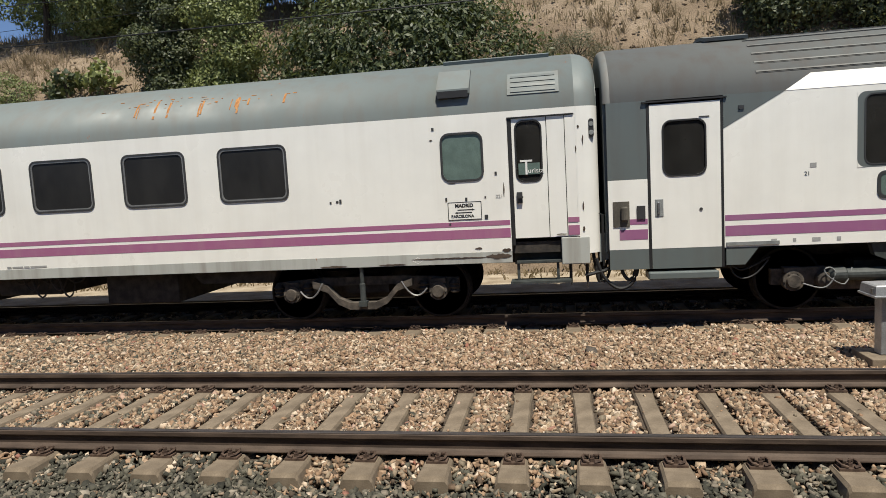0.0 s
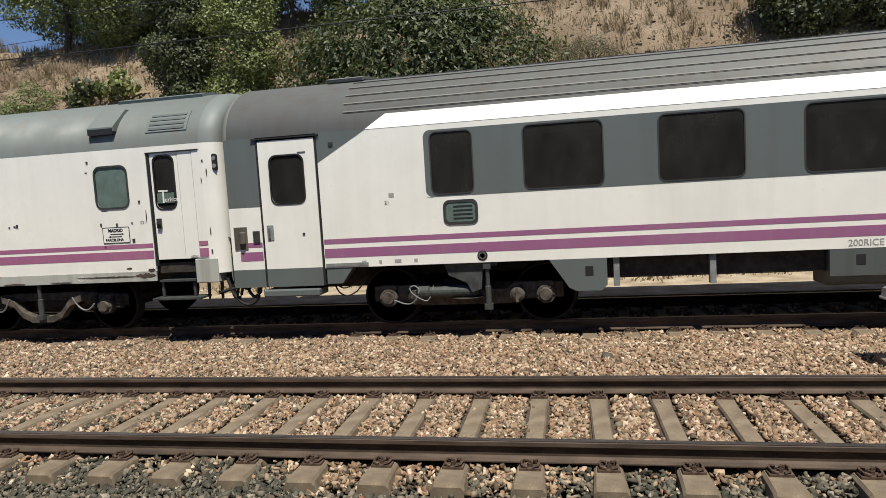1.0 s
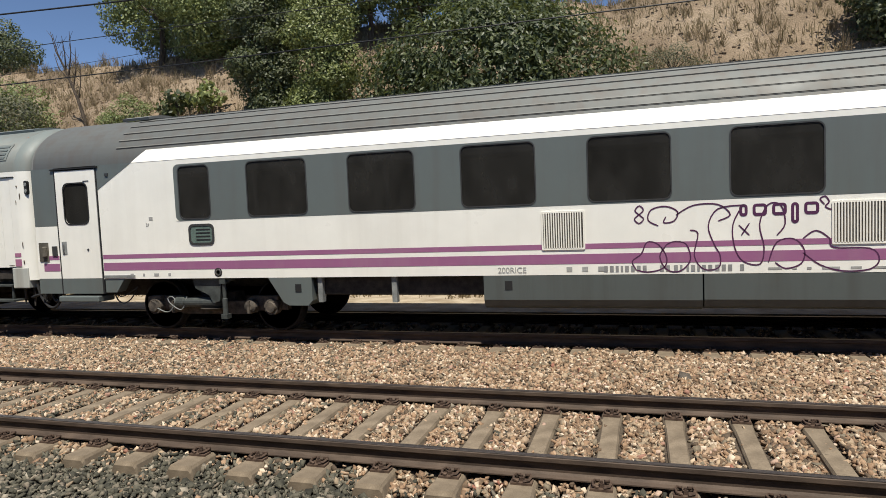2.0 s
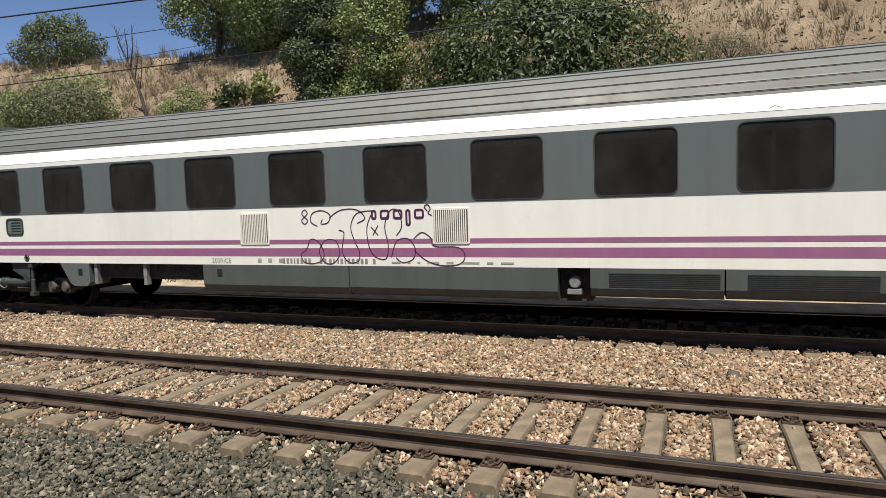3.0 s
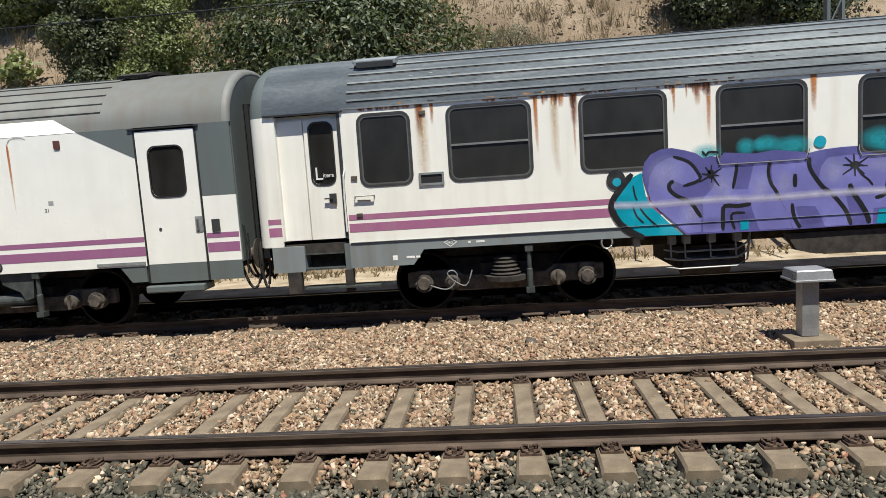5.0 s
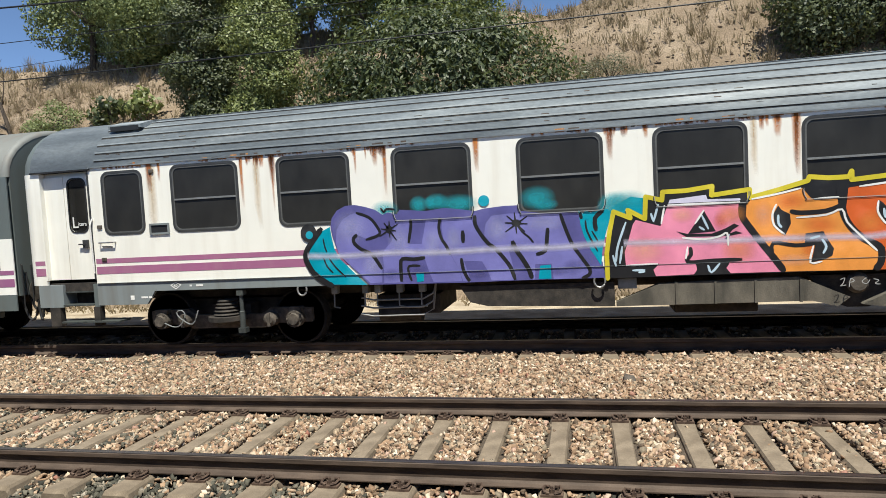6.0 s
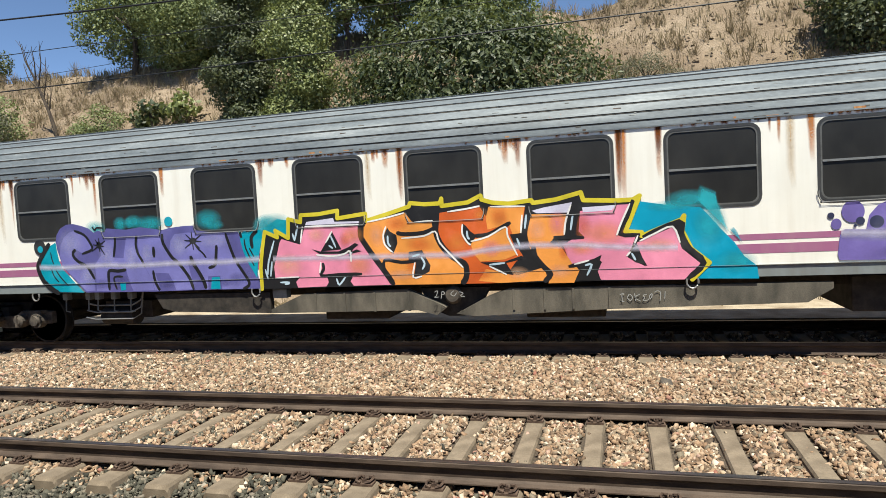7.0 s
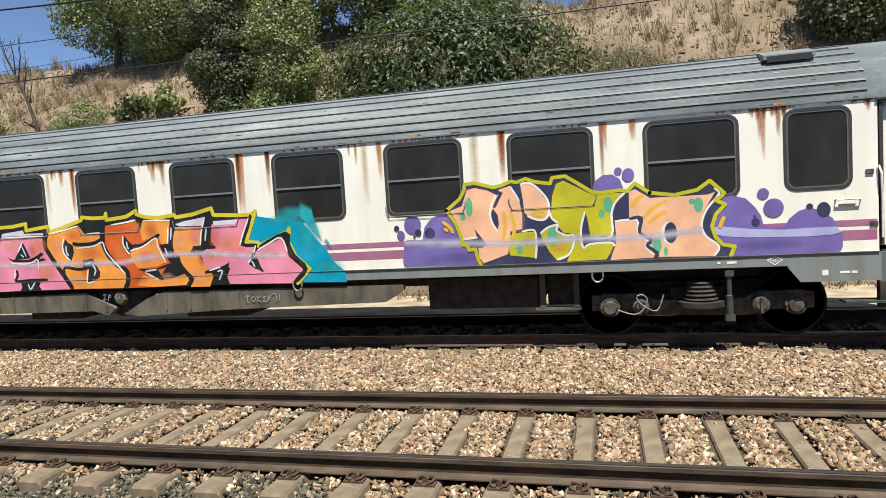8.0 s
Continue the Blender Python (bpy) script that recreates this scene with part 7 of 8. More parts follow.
    stroke.append(('paleblue', 10, 0.03, [(10.01, 1.83), (10.04, 1.72)]))
    stroke.append(('paleblue', 10, 0.03, [(10.62, 1.62), (10.69, 1.57)]))
    stroke.append(('paleblue', 10, 0.03, [(10.66, 1.77), (10.74, 1.58)]))
    stroke.append(('paleblue', 10, 0.03, [(10.72, 1.1), (10.76, 1.0), (10.87, 1.12)]))
    stroke.append(('paleblue', 10, 0.03, [(9.74, 1.06), (9.91, 1.06)]))
    stroke.append(('paleblue', 10, 0.03, [(9.82, 1.03), (9.91, 1.04)]))
    stroke.append(('paleblue', 10, 0.03, [(11.6, 1.73), (11.6, 1.62), (11.64, 1.56)]))
    stroke.append(('paleblue', 10, 0.03, [(12.11, 1.39), (12.16, 1.29), (12.12, 1.2)]))
    stroke.append(('paleblue', 10, 0.03, [(12.83, 1.75), (12.84, 1.65), (12.87, 1.63)]))
    stroke.append(('paleblue', 10, 0.03, [(13.56, 1.61), (13.6, 1.49)]))
    stroke.append(('paleblue', 10, 0.03, [(13.71, 1.94), (13.68, 1.74)]))
    stroke.append(('paleblue', 10, 0.03, [(14.36, 1.91), (14.32, 1.69)]))
    stroke.append(('paleblue', 10, 0.03, [(15.13, 1.34), (15.18, 1.24)]))
    stroke.append(('paleblue', 10, 0.03, [(14.5, 1.19), (14.59, 1.2), (14.52, 1.05)]))
    stroke.append(('paleblue', 10, 0.03, [(11.0, 1.5), (10.95, 1.44)]))
    stroke.append(('paleblue', 10, 0.03, [(11.97, 1.4), (12.09, 1.43)]))
    stroke.append(('paleblue', 10, 0.03, [(13.14, 1.24), (13.37, 1.26)]))
    stroke.append(('sprayed', 10, 0.05, [(9.64, 1.44), (10.46, 1.43), (11.25, 1.42), (12.27, 1.41), (12.7, 1.4), (13.13, 1.46), (13.73, 1.5), (14.21, 1.49), (14.44, 1.48), (15.12, 1.42), (15.73, 1.4)]))
    blend.append(('orange', 8.6, 11.02, 1.76, 0.19, 0.14))
    blend.append(('orange', 8.6, 11.11, 1.29, 0.22, 0.18))
    blend.append(('redorange', 8.6, 10.89, 1.68, 0.09, 0.11))
    blend.append(('peach', 8.6, 9.9, 1.33, 0.26, 0.18))
    blend.append(('peach', 8.6, 10.42, 1.79, 0.16, 0.11))
    blend.append(('redorange', 8.6, 12.1, 1.57, 0.21, 0.12))
    blend.append(('redorange', 8.6, 11.97, 1.27, 0.11, 0.14))
    blend.append(('peach', 8.6, 11.42, 1.74, 0.12, 0.17))
    blend.append(('redorange', 8.6, 11.76, 1.9, 0.18, 0.11))
    blend.append(('peach', 8.6, 11.78, 1.13, 0.24, 0.08))
    blend.append(('redorange', 8.6, 13.32, 1.93, 0.13, 0.14))
    blend.append(('pink', 8.6, 13.18, 1.48, 0.14, 0.13))
    blend.append(('peach', 8.6, 13.55, 1.11, 0.16, 0.11))
    blend.append(('orange', 8.6, 12.68, 1.58, 0.17, 0.16))
    blend.append(('redorange', 8.6, 13.03, 1.1, 0.16, 0.11))
    blend.append(('orange', 8.6, 13.04, 1.97, 0.11, 0.11))
    blend.append(('pink', 8.6, 14.14, 1.79, 0.13, 0.18))
    blend.append(('redorange', 8.6, 14.21, 1.41, 0.07, 0.13))
    blend.append(('peach', 8.6, 13.85, 1.72, 0.13, 0.16))
    blend.append(('peach', 8.6, 14.14, 1.12, 0.18, 0.13))
    blend.append(('redorange', 8.6, 14.49, 1.74, 0.12, 0.19))
    blend.append(('orange', 8.6, 14.76, 1.63, 0.32, 0.18))
    blend.append(('orange', 8.6, 14.47, 1.43, 0.18, 0.10))
    blend.append(('peach', 8.6, 15.47, 1.44, 0.26, 0.10))
    crest.append([(18.35, 1.95), (18.55, 2.1), (18.63, 2.23), (18.64, 2.31), (18.79, 2.32), (19.06, 2.24), (19.17, 2.26), (19.31, 2.31), (19.39, 2.29), (19.52, 2.33), (19.65, 2.28), (19.86, 2.24), (19.89, 2.32), (20.07, 2.33), (20.22, 2.23), (20.42, 2.09), (20.54, 2.07), (20.79, 2.09), (20.89, 2.07), (20.99, 2.17), (21.18, 2.03)])
    crest.append([(21.18, 2.03), (21.49, 1.98), (21.78, 2.03), (21.94, 2.14), (22.11, 1.97), (22.08, 1.93), (22.0, 1.88), (22.12, 1.82), (22.0, 1.69), (21.95, 1.54), (21.99, 1.39), (22.08, 1.29), (22.22, 1.26), (22.17, 1.14)])
    crest.append([(18.35, 1.95), (18.48, 1.75), (18.56, 1.5), (18.56, 1.44), (18.63, 1.44), (18.65, 1.36), (18.75, 1.37), (18.78, 1.21), (18.82, 1.14)])
    fill.append(('violet', 1, [(17.96, 1.54), (18.0, 1.72), (18.1, 1.84), (18.23, 1.9), (18.34, 1.91), (18.45, 1.81), (18.57, 1.51)]))
    fill.append(('violet', 1, [(17.67, 1.48), (17.72, 1.55), (18.57, 1.51), (18.6, 1.41), (18.73, 1.35), (18.8, 1.14), (17.66, 1.16), (17.64, 1.23)]))
    fill.append(('violet', 1, [(22.08, 1.91), (22.21, 1.93), (22.37, 1.88), (22.48, 1.76), (22.55, 1.64), (22.58, 1.49), (21.95, 1.52), (21.98, 1.69)]))
    fill.append(('violet', 1, [(22.81, 1.46), (22.88, 1.59), (22.99, 1.68), (23.12, 1.72), (23.25, 1.67), (23.38, 1.57), (23.43, 1.46)]))
    fill.append(('violet', 1, [(21.95, 1.53), (23.42, 1.46), (23.49, 1.37), (23.49, 1.2), (23.46, 1.15), (22.8, 1.13), (22.21, 1.14), (22.23, 1.26), (22.08, 1.29), (21.99, 1.39)]))
    fill.append(('violet', 1, [(20.43, 2.11), (20.46, 2.23), (20.58, 2.31), (20.7, 2.31), (20.8, 2.24), (20.84, 2.11), (20.54, 2.08)]))
    fill.append(('paleviolet', 3, [(21.9, 1.51), (22.06, 1.53), (22.41, 1.48), (22.81, 1.45), (23.12, 1.46), (23.42, 1.46), (23.48, 1.39), (23.37, 1.36), (23.07, 1.35), (22.36, 1.37), (22.08, 1.4), (21.97, 1.44)]))
    dot.append(('violet', 1, 17.82, 1.77, 0.13, 0.14))
    dot.append(('violet', 1, 17.63, 1.62, 0.06, 0.07))
    dot.append(('navy', 2, 17.57, 1.73, 0.04, 0.04))
    dot.append(('navy', 2, 17.9, 1.65, 0.05, 0.05))
    dot.append(('navy', 2, 17.84, 1.59, 0.02, 0.02))
    dot.append(('navy', 2, 18.08, 1.63, 0.08, 0.08))
    dot.append(('violet', 1, 22.58, 1.93, 0.07, 0.07))
    dot.append(('violet', 1, 22.7, 1.74, 0.12, 0.12))
    dot.append(('navy', 2, 23.28, 1.68, 0.08, 0.10))
    dot.append(('navy', 2, 23.12, 1.73, 0.04, 0.04))
    dot.append(('navy', 2, 22.48, 1.56, 0.05, 0.06))
    dot.append(('navy', 2, 22.47, 1.64, 0.02, 0.02))
    dot.append(('violet', 1, 20.78, 2.35, 0.05, 0.05))
    dot.append(('violet', 1, 20.91, 2.29, 0.08, 0.09))
    fill.append(('peach', 6, [(18.4, 1.94), (18.58, 2.0), (18.67, 2.23), (18.79, 2.25), (18.97, 2.2), (19.1, 2.13), (19.17, 2.16), (19.12, 2.2), (19.3, 2.25), (19.42, 2.02), (19.45, 1.83), (19.44, 1.63), (19.27, 1.6), (19.22, 1.28), (18.86, 1.16), (18.8, 1.24), (18.79, 1.41), (18.92, 1.43), (18.76, 1.65), (18.78, 1.53), (18.58, 1.52), (18.49, 1.78)]))
    fill.append(('navy', 7, [(19.04, 1.94), (19.1, 1.84), (19.11, 1.72), (19.09, 1.63), (19.02, 1.73), (18.99, 1.86)]))
    stroke.append(('navy', 7, 0.045, [(19.17, 2.17), (19.12, 2.08), (19.05, 1.95)]))
    fill.append(('navy', 7, [(18.75, 1.68), (18.8, 1.56), (18.92, 1.43), (18.85, 1.39), (18.65, 1.38), (18.57, 1.51), (18.78, 1.53)]))
    fill.append(('yellowgreen', 6, [(19.26, 1.55), (19.43, 1.58), (19.61, 1.58), (19.63, 1.37), (19.61, 1.21), (19.25, 1.26), (19.23, 1.36)]))
    fill.append(('peach', 6, [(19.44, 2.26), (19.57, 2.26), (19.7, 2.16), (19.79, 2.02), (19.84, 1.89), (19.78, 1.76), (19.68, 1.74), (19.55, 1.79), (19.48, 1.86), (19.47, 2.04)]))
    fill.append(('yellowgreen', 6, [(19.69, 1.55), (19.8, 1.63), (19.95, 1.66), (19.93, 1.59), (19.95, 1.55), (20.15, 1.51), (20.14, 1.4), (20.04, 1.22), (19.91, 1.16), (19.81, 1.28), (19.74, 1.42)]))
    fill.append(('yellowgreen', 6, [(19.94, 2.23), (20.04, 2.27), (20.22, 2.17), (20.39, 2.07), (20.84, 2.05), (20.72, 1.93), (20.67, 1.79), (20.66, 1.47), (20.38, 1.45), (20.35, 1.7), (20.32, 1.84), (20.26, 1.63), (20.26, 1.34), (20.36, 1.39), (20.7, 1.36), (20.58, 1.15), (20.04, 1.14), (20.14, 1.35), (20.17, 1.52), (20.01, 1.55), (19.93, 1.65), (19.85, 1.8), (19.88, 2.07)]))
    fill.append(('navy', 7, [(20.32, 1.82), (20.36, 1.63), (20.36, 1.47), (20.64, 1.47), (20.7, 1.44), (20.7, 1.34), (20.64, 1.41), (20.37, 1.4), (20.29, 1.31), (20.26, 1.37), (20.26, 1.6)]))
    fill.append(('peach', 6, [(20.91, 2.06), (20.99, 2.09), (21.18, 1.96), (21.91, 1.96), (22.0, 1.99), (21.84, 1.72), (21.82, 1.55), (21.9, 1.37), (22.03, 1.28), (21.96, 1.14), (21.22, 1.16), (21.25, 1.21), (21.12, 1.32), (21.17, 1.39), (21.04, 1.47), (21.05, 1.69), (20.9, 1.7)]))
    fill.append(('peach', 6, [(20.71, 1.66), (21.01, 1.67), (21.03, 1.48), (21.14, 1.38), (21.11, 1.32), (21.22, 1.2), (21.2, 1.15), (20.63, 1.14), (20.71, 1.35), (20.72, 1.48)]))
    fill.append(('navy', 7, [(20.85, 2.06), (20.91, 2.06), (20.9, 1.71), (20.7, 1.71), (20.7, 1.8), (20.77, 1.94)]))
    stroke.append(('navy', 8, 0.045, [(20.9, 1.69), (21.06, 1.7), (21.03, 1.5), (21.18, 1.39), (21.12, 1.32), (21.25, 1.21), (21.22, 1.15)]))
    dot.append(('white', 7, 21.41, 1.48, 0.10, 0.15))
    dot.append(('navy', 8, 21.43, 1.48, 0.08, 0.14))
    stroke.append(('white', 8, 0.03, [(19.09, 2.13), (19.02, 2.0), (18.99, 1.86), (19.02, 1.72), (19.09, 1.61)]))
    stroke.append(('white', 8, 0.03, [(18.57, 1.52), (18.79, 1.54)]))
    stroke.append(('white', 8, 0.03, [(19.3, 2.24), (19.42, 2.02)]))
    stroke.append(('white', 8, 0.03, [(19.43, 1.59), (19.61, 1.6), (19.63, 1.4), (19.61, 1.2)]))
    stroke.append(('white', 8, 0.03, [(19.44, 2.26), (19.57, 2.27), (19.7, 2.17), (19.81, 2.02), (19.83, 1.86), (19.77, 1.75), (19.65, 1.75), (19.52, 1.81)]))
    stroke.append(('white', 8, 0.03, [(19.69, 1.55), (19.8, 1.63), (19.94, 1.66), (19.92, 1.58), (20.06, 1.5), (20.15, 1.51), (20.14, 1.37), (20.06, 1.23), (19.91, 1.17)]))
    stroke.append(('white', 8, 0.03, [(20.32, 1.83), (20.26, 1.63), (20.25, 1.45), (20.28, 1.32), (20.36, 1.37), (20.64, 1.38), (20.7, 1.33)]))
    stroke.append(('white', 8, 0.03, [(20.86, 2.05), (20.73, 1.93), (20.67, 1.76), (20.66, 1.47), (20.39, 1.45)]))
    stroke.append(('white', 8, 0.03, [(20.71, 1.67), (21.0, 1.67), (21.01, 1.49), (21.13, 1.38), (21.1, 1.31), (21.2, 1.19)]))
    stroke.append(('white', 8, 0.03, [(21.99, 2.04), (22.05, 1.96), (21.89, 1.77), (21.82, 1.57), (21.87, 1.41), (22.03, 1.27), (21.96, 1.14)]))
    stroke.append(('white', 8, 0.03, [(19.83, 1.86), (19.86, 1.76), (19.94, 1.69)]))
    dot.append(('green', 7, 18.69, 1.98, 0.05, 0.14))
    dot.append(('green', 7, 18.59, 1.85, 0.04, 0.06))
    dot.append(('green', 7, 19.39, 1.34, 0.04, 0.07))
    dot.append(('green', 7, 19.86, 1.5, 0.07, 0.14))
    dot.append(('green', 7, 20.63, 1.9, 0.06, 0.11))
    dot.append(('green', 7, 20.54, 1.78, 0.04, 0.06))
    dot.append(('green', 7, 21.25, 1.32, 0.06, 0.11))
    dot.append(('green', 7, 21.36, 1.23, 0.03, 0.06))
    dot.append(('green', 7, 21.79, 1.83, 0.06, 0.10))
    dot.append(('green', 7, 21.71, 1.88, 0.04, 0.04))
    stroke.append(('gold', 7, 0.05, [(20.93, 1.85), (21.01, 1.95), (21.1, 2.01)]))
    stroke.append(('gold', 7, 0.05, [(21.07, 1.67), (21.2, 1.81), (21.39, 1.91)]))
    stroke.append(('gold', 7, 0.05, [(21.14, 1.61), (21.27, 1.72), (21.39, 1.76)]))
    stroke.append(('gold', 7, 0.05, [(19.18, 1.9), (19.2, 1.68), (19.15, 1.47)]))
    stroke.append(('gold', 7, 0.05, [(19.28, 1.89), (19.33, 1.68), (19.3, 1.49)]))
    stroke.append(('gold', 7, 0.05, [(19.6, 1.86), (19.71, 1.88), (19.8, 1.87)]))
    stroke.append(('gold', 7, 0.05, [(19.57, 1.8), (19.68, 1.82), (19.76, 1.79)]))
    stroke.append(('gold', 7, 0.05, [(18.28, 1.79), (18.39, 1.7), (18.43, 1.61)]))
    stroke.append(('gold', 7, 0.05, [(18.3, 1.69), (18.36, 1.65)]))
    stroke.append(('gold', 7, 0.05, [(22.04, 1.51), (22.08, 1.61), (22.11, 1.66)]))
    stroke.append(('sprayed', 8, 0.06, [(17.68, 1.51), (18.18, 1.49), (18.82, 1.45)]))
    stroke.append(('sprayed', 9, 0.06, [(18.82, 1.45), (19.42, 1.43), (20.14, 1.45), (20.71, 1.44), (21.21, 1.44), (21.83, 1.5)]))
    blend.append(('orange', 6.6, 19.94, 1.33, 0.13, 0.10))
    blend.append(('yellowgreen', 6.6, 19.38, 1.76, 0.11, 0.21))
    blend.append(('peach', 6.7, 20.83, 1.32, 0.15, 0.13))
    blend.append(('orange', 6.6, 20.53, 1.25, 0.15, 0.08))
    blend.append(('paleviolet', 1.6, 18.31, 1.43, 0.56, 0.05))
    blend.append(('purple', 1.6, 18.45, 1.25, 0.39, 0.09))
    blend.append(('purple', 1.6, 22.6, 1.26, 0.45, 0.08))
    blend.append(('yellowgreen', 6.6, 19.68, 1.82, 0.13, 0.07))
    left, right = edge
    fill.append(("black", 5, left + right[1:] + [(left[-1][0] + 0.5, 0.97), (left[0][0] + 2.5, 0.97)]))
    top, side, low = crest
    fill.append(("navy", 5, top + side[1:] + [(top[-1][0], 1.14), (top[12][0], 1.13)] + low[:0:-1]))
    return fill, stroke, dot, blend, brush, edge, crest


from mathutils.geometry import delaunay_2d_cdt


def build_mural(car):
    hue = {"black": (0.012, 0.012, 0.014), "cyan": (0.02, 0.42, 0.50), "azure": (0.0, 0.30, 0.47), "gold": (0.72, 0.42, 0.05), "green": (0.12, 0.42, 0.25), "lavender": (0.175, 0.17, 0.45), "navy": (0.035, 0.04, 0.09), "orange": (0.78, 0.30, 0.06),
           "paleblue": (0.45, 0.58, 0.68), "paleviolet": (0.42, 0.42, 0.68), "peach": (0.82, 0.46, 0.29), "pink": (0.75, 0.25, 0.38), "purple": (0.10, 0.095, 0.29), "redorange": (0.6, 0.11, 0.02),
           "sprayed": (0.6, 0.58, 0.72), "teal": (0.0, 0.29, 0.40), "violet": (0.17, 0.13, 0.40), "white": (0.78, 0.77, 0.75), "yellow": (0.60, 0.50, 0.03), "yellowgreen": (0.50, 0.47, 0.02)}
    fill, stroke, dot, blend, brush, edge, crest = mural_shapes()

    paint = {}
    for k, c in hue.items():
        m, n, l, bs = shader("sprayed_" + k, 0.45)
        f, g = noise_node(m, 2.4, 5), noise_node(m, 60.0, 2)
        a = ramp(m, f, [(0.3, tuple(v * 0.78 for v in c)), (0.55, c), (0.75, tuple(min(0.9, v * 1.12 + 0.035) for v in c))])
        l.new(mix(m, 0.5, a, ramp(m, g, [(0.3, (0.88, 0.88, 0.88)), (0.7, (1.08, 1.08, 1.08))]), "MULTIPLY"), bs.inputs["Base Color"])
        paint[k] = m
    base = -SIDE - 0.0085
    for i, (k, layer, pts) in enumerate(fill):
        bm = bmesh.new()
        y = base - 0.0012 * layer - 0.00002 * i
        vs, _, tris, *_ = delaunay_2d_cdt([Vector(p) for p in pts], [], [list(range(len(pts)))], 1, 1e-5)
        bv = [bm.verts.new((v.x, y, v.y)) for v in vs]
        for t in tris:
            bm.faces.new([bv[i] for i in t])
        part("paint_area", bm, paint[k], car, "sprayed %s paint area" % k)
    haze = {k: sprayed("spray_haze_" + k, hue[k]) for k in ("cyan", "sprayed", "orange", "redorange", "pink", "lavender", "purple", "teal", "peach", "yellowgreen", "paleviolet", "gold", "violet")}
    for i, (k, layer, w, pts) in enumerate(stroke):
        bm = bmesh.new()
        if k == "sprayed":
            line = soft(pts, 4)
            for side in (-1, 1):
                a = [bm.verts.new((p.x, base - 0.0012 * layer, p.y)) for p in line]
                b = [bm.verts.new((p.x, base - 0.0012 * layer, p.y + side * w * 1.3)) for p in line]
                for p in range(len(line) - 1):
                    bm.faces.new((a[p], a[p + 1], b[p + 1], b[p]))
            cover(part("spray_haze", bm, haze[k], car, "pale line of sprayed mist"), ([0.75] * len(line) + [0.0] * len(line)) * 2)
            continue
        ribbon(bm, [(p.x, p.y) for p in soft(pts, 3)], w, base - 0.0012 * layer - 0.00005 * (i % 12))
        part("paint_stroke", bm, paint[k], car, "sprayed %s line" % k)
    # hard-edged outlines: straight runs with round joints
    for k, layer, w, runs in (("yellow", 8, 0.062, edge), ("yellowgreen", 8, 0.05, crest)):
        for pts in runs:
            bm = bmesh.new()
            y = base - 0.0012 * layer - 0.0004
            for j, (p, q) in enumerate(zip(pts, pts[1:])):
                d = (Vector(q) - Vector(p)).normalized() * w / 2
                bm.faces.new([bm.verts.new((a[0] + e * d.y, y - 0.0003 * (j % 2), a[1] - e * d.x)) for a, e in ((p, 1), (q, 1), (q, -1), (p, -1))])
            for j, p in enumerate(pts):
                bm.faces.new([bm.verts.new((p[0] + w / 2 * math.cos(t * math.pi / 5), y - 0.0006 - 0.0003 * (j % 2), p[1] + w / 2 * math.sin(t * math.pi / 5))) for t in range(10)])
            part("paint_stroke", bm, paint[k], car, "sprayed %s outline round the letters" % k)
    # half-covering brush marks over the window and the bare paint
    for k, layer, pts in brush:
        bm = bmesh.new()
        ctr = Vector((sum(p[0] for p in pts), sum(p[1] for p in pts))) / len(pts)
        rims = [[bm.verts.new((ctr.x + (p[0] - ctr.x) * g, base - 0.0012 * layer, ctr.y + (p[1] - ctr.y) * g)) for p in pts] for g in (0.75, 1.1)]
        mid = bm.verts.new((ctr.x, base - 0.0012 * layer, ctr.y))
        n = len(pts)
        for t in range(n):
            bm.faces.new((mid, rims[0][t], rims[0][(t + 1) % n]))
            bm.faces.new((rims[0][t], rims[1][t], rims[1][(t + 1) % n], rims[0][(t + 1) % n]))
        cover(part("spray_haze", bm, haze[k], car, "thin brushed %s paint" % k), [0.8] * n + [0.0] * n + [0.85])
    # soft blends of one colour into the next inside the letters
    for i, (k, layer, x, z, a, b) in enumerate(dot + [(k, l, x, z, a, min(b, (z - 1.0) / 1.2)) for k, l, x, z, a, b in blend]):
        bm = bmesh.new()
        y = base - 0.0012 * layer - 0.00005 * (i % 12)
        if k == "cyan" or layer != int(layer):
            ctr = bm.verts.new((x, y, z))
            rims = [[bm.verts.new((x + a * g * math.cos(t * math.pi / 12), y, z + b * g * math.sin(t * math.pi / 12))) for t in range(24)] for g in (0.45, 1.15)]
            for t in range(24):
                bm.faces.new((ctr, rims[0][t], rims[0][(t + 1) % 24]))
                bm.faces.new((rims[0][t], rims[1][t], rims[1][(t + 1) % 24], rims[0][(t + 1) % 24]))
            cover(part("spray_haze", bm, haze[k], car, "soft cloud of sprayed %s" % k), ([0.62] + [0.55] * 24 if k == "cyan" else [0.5] + [0.36] * 24) + [0.0] * 24)
            continue
        bm.faces.new([bm.verts.new((x + a * math.cos(t * math.pi / 12), base - 0.0012 * layer - 0.00005 * (i % 12), z + b * math.sin(t * math.pi / 12))) for t in range(24)])
        part("paint_dot", bm, paint[k], car, "sprayed %s dot" % k)


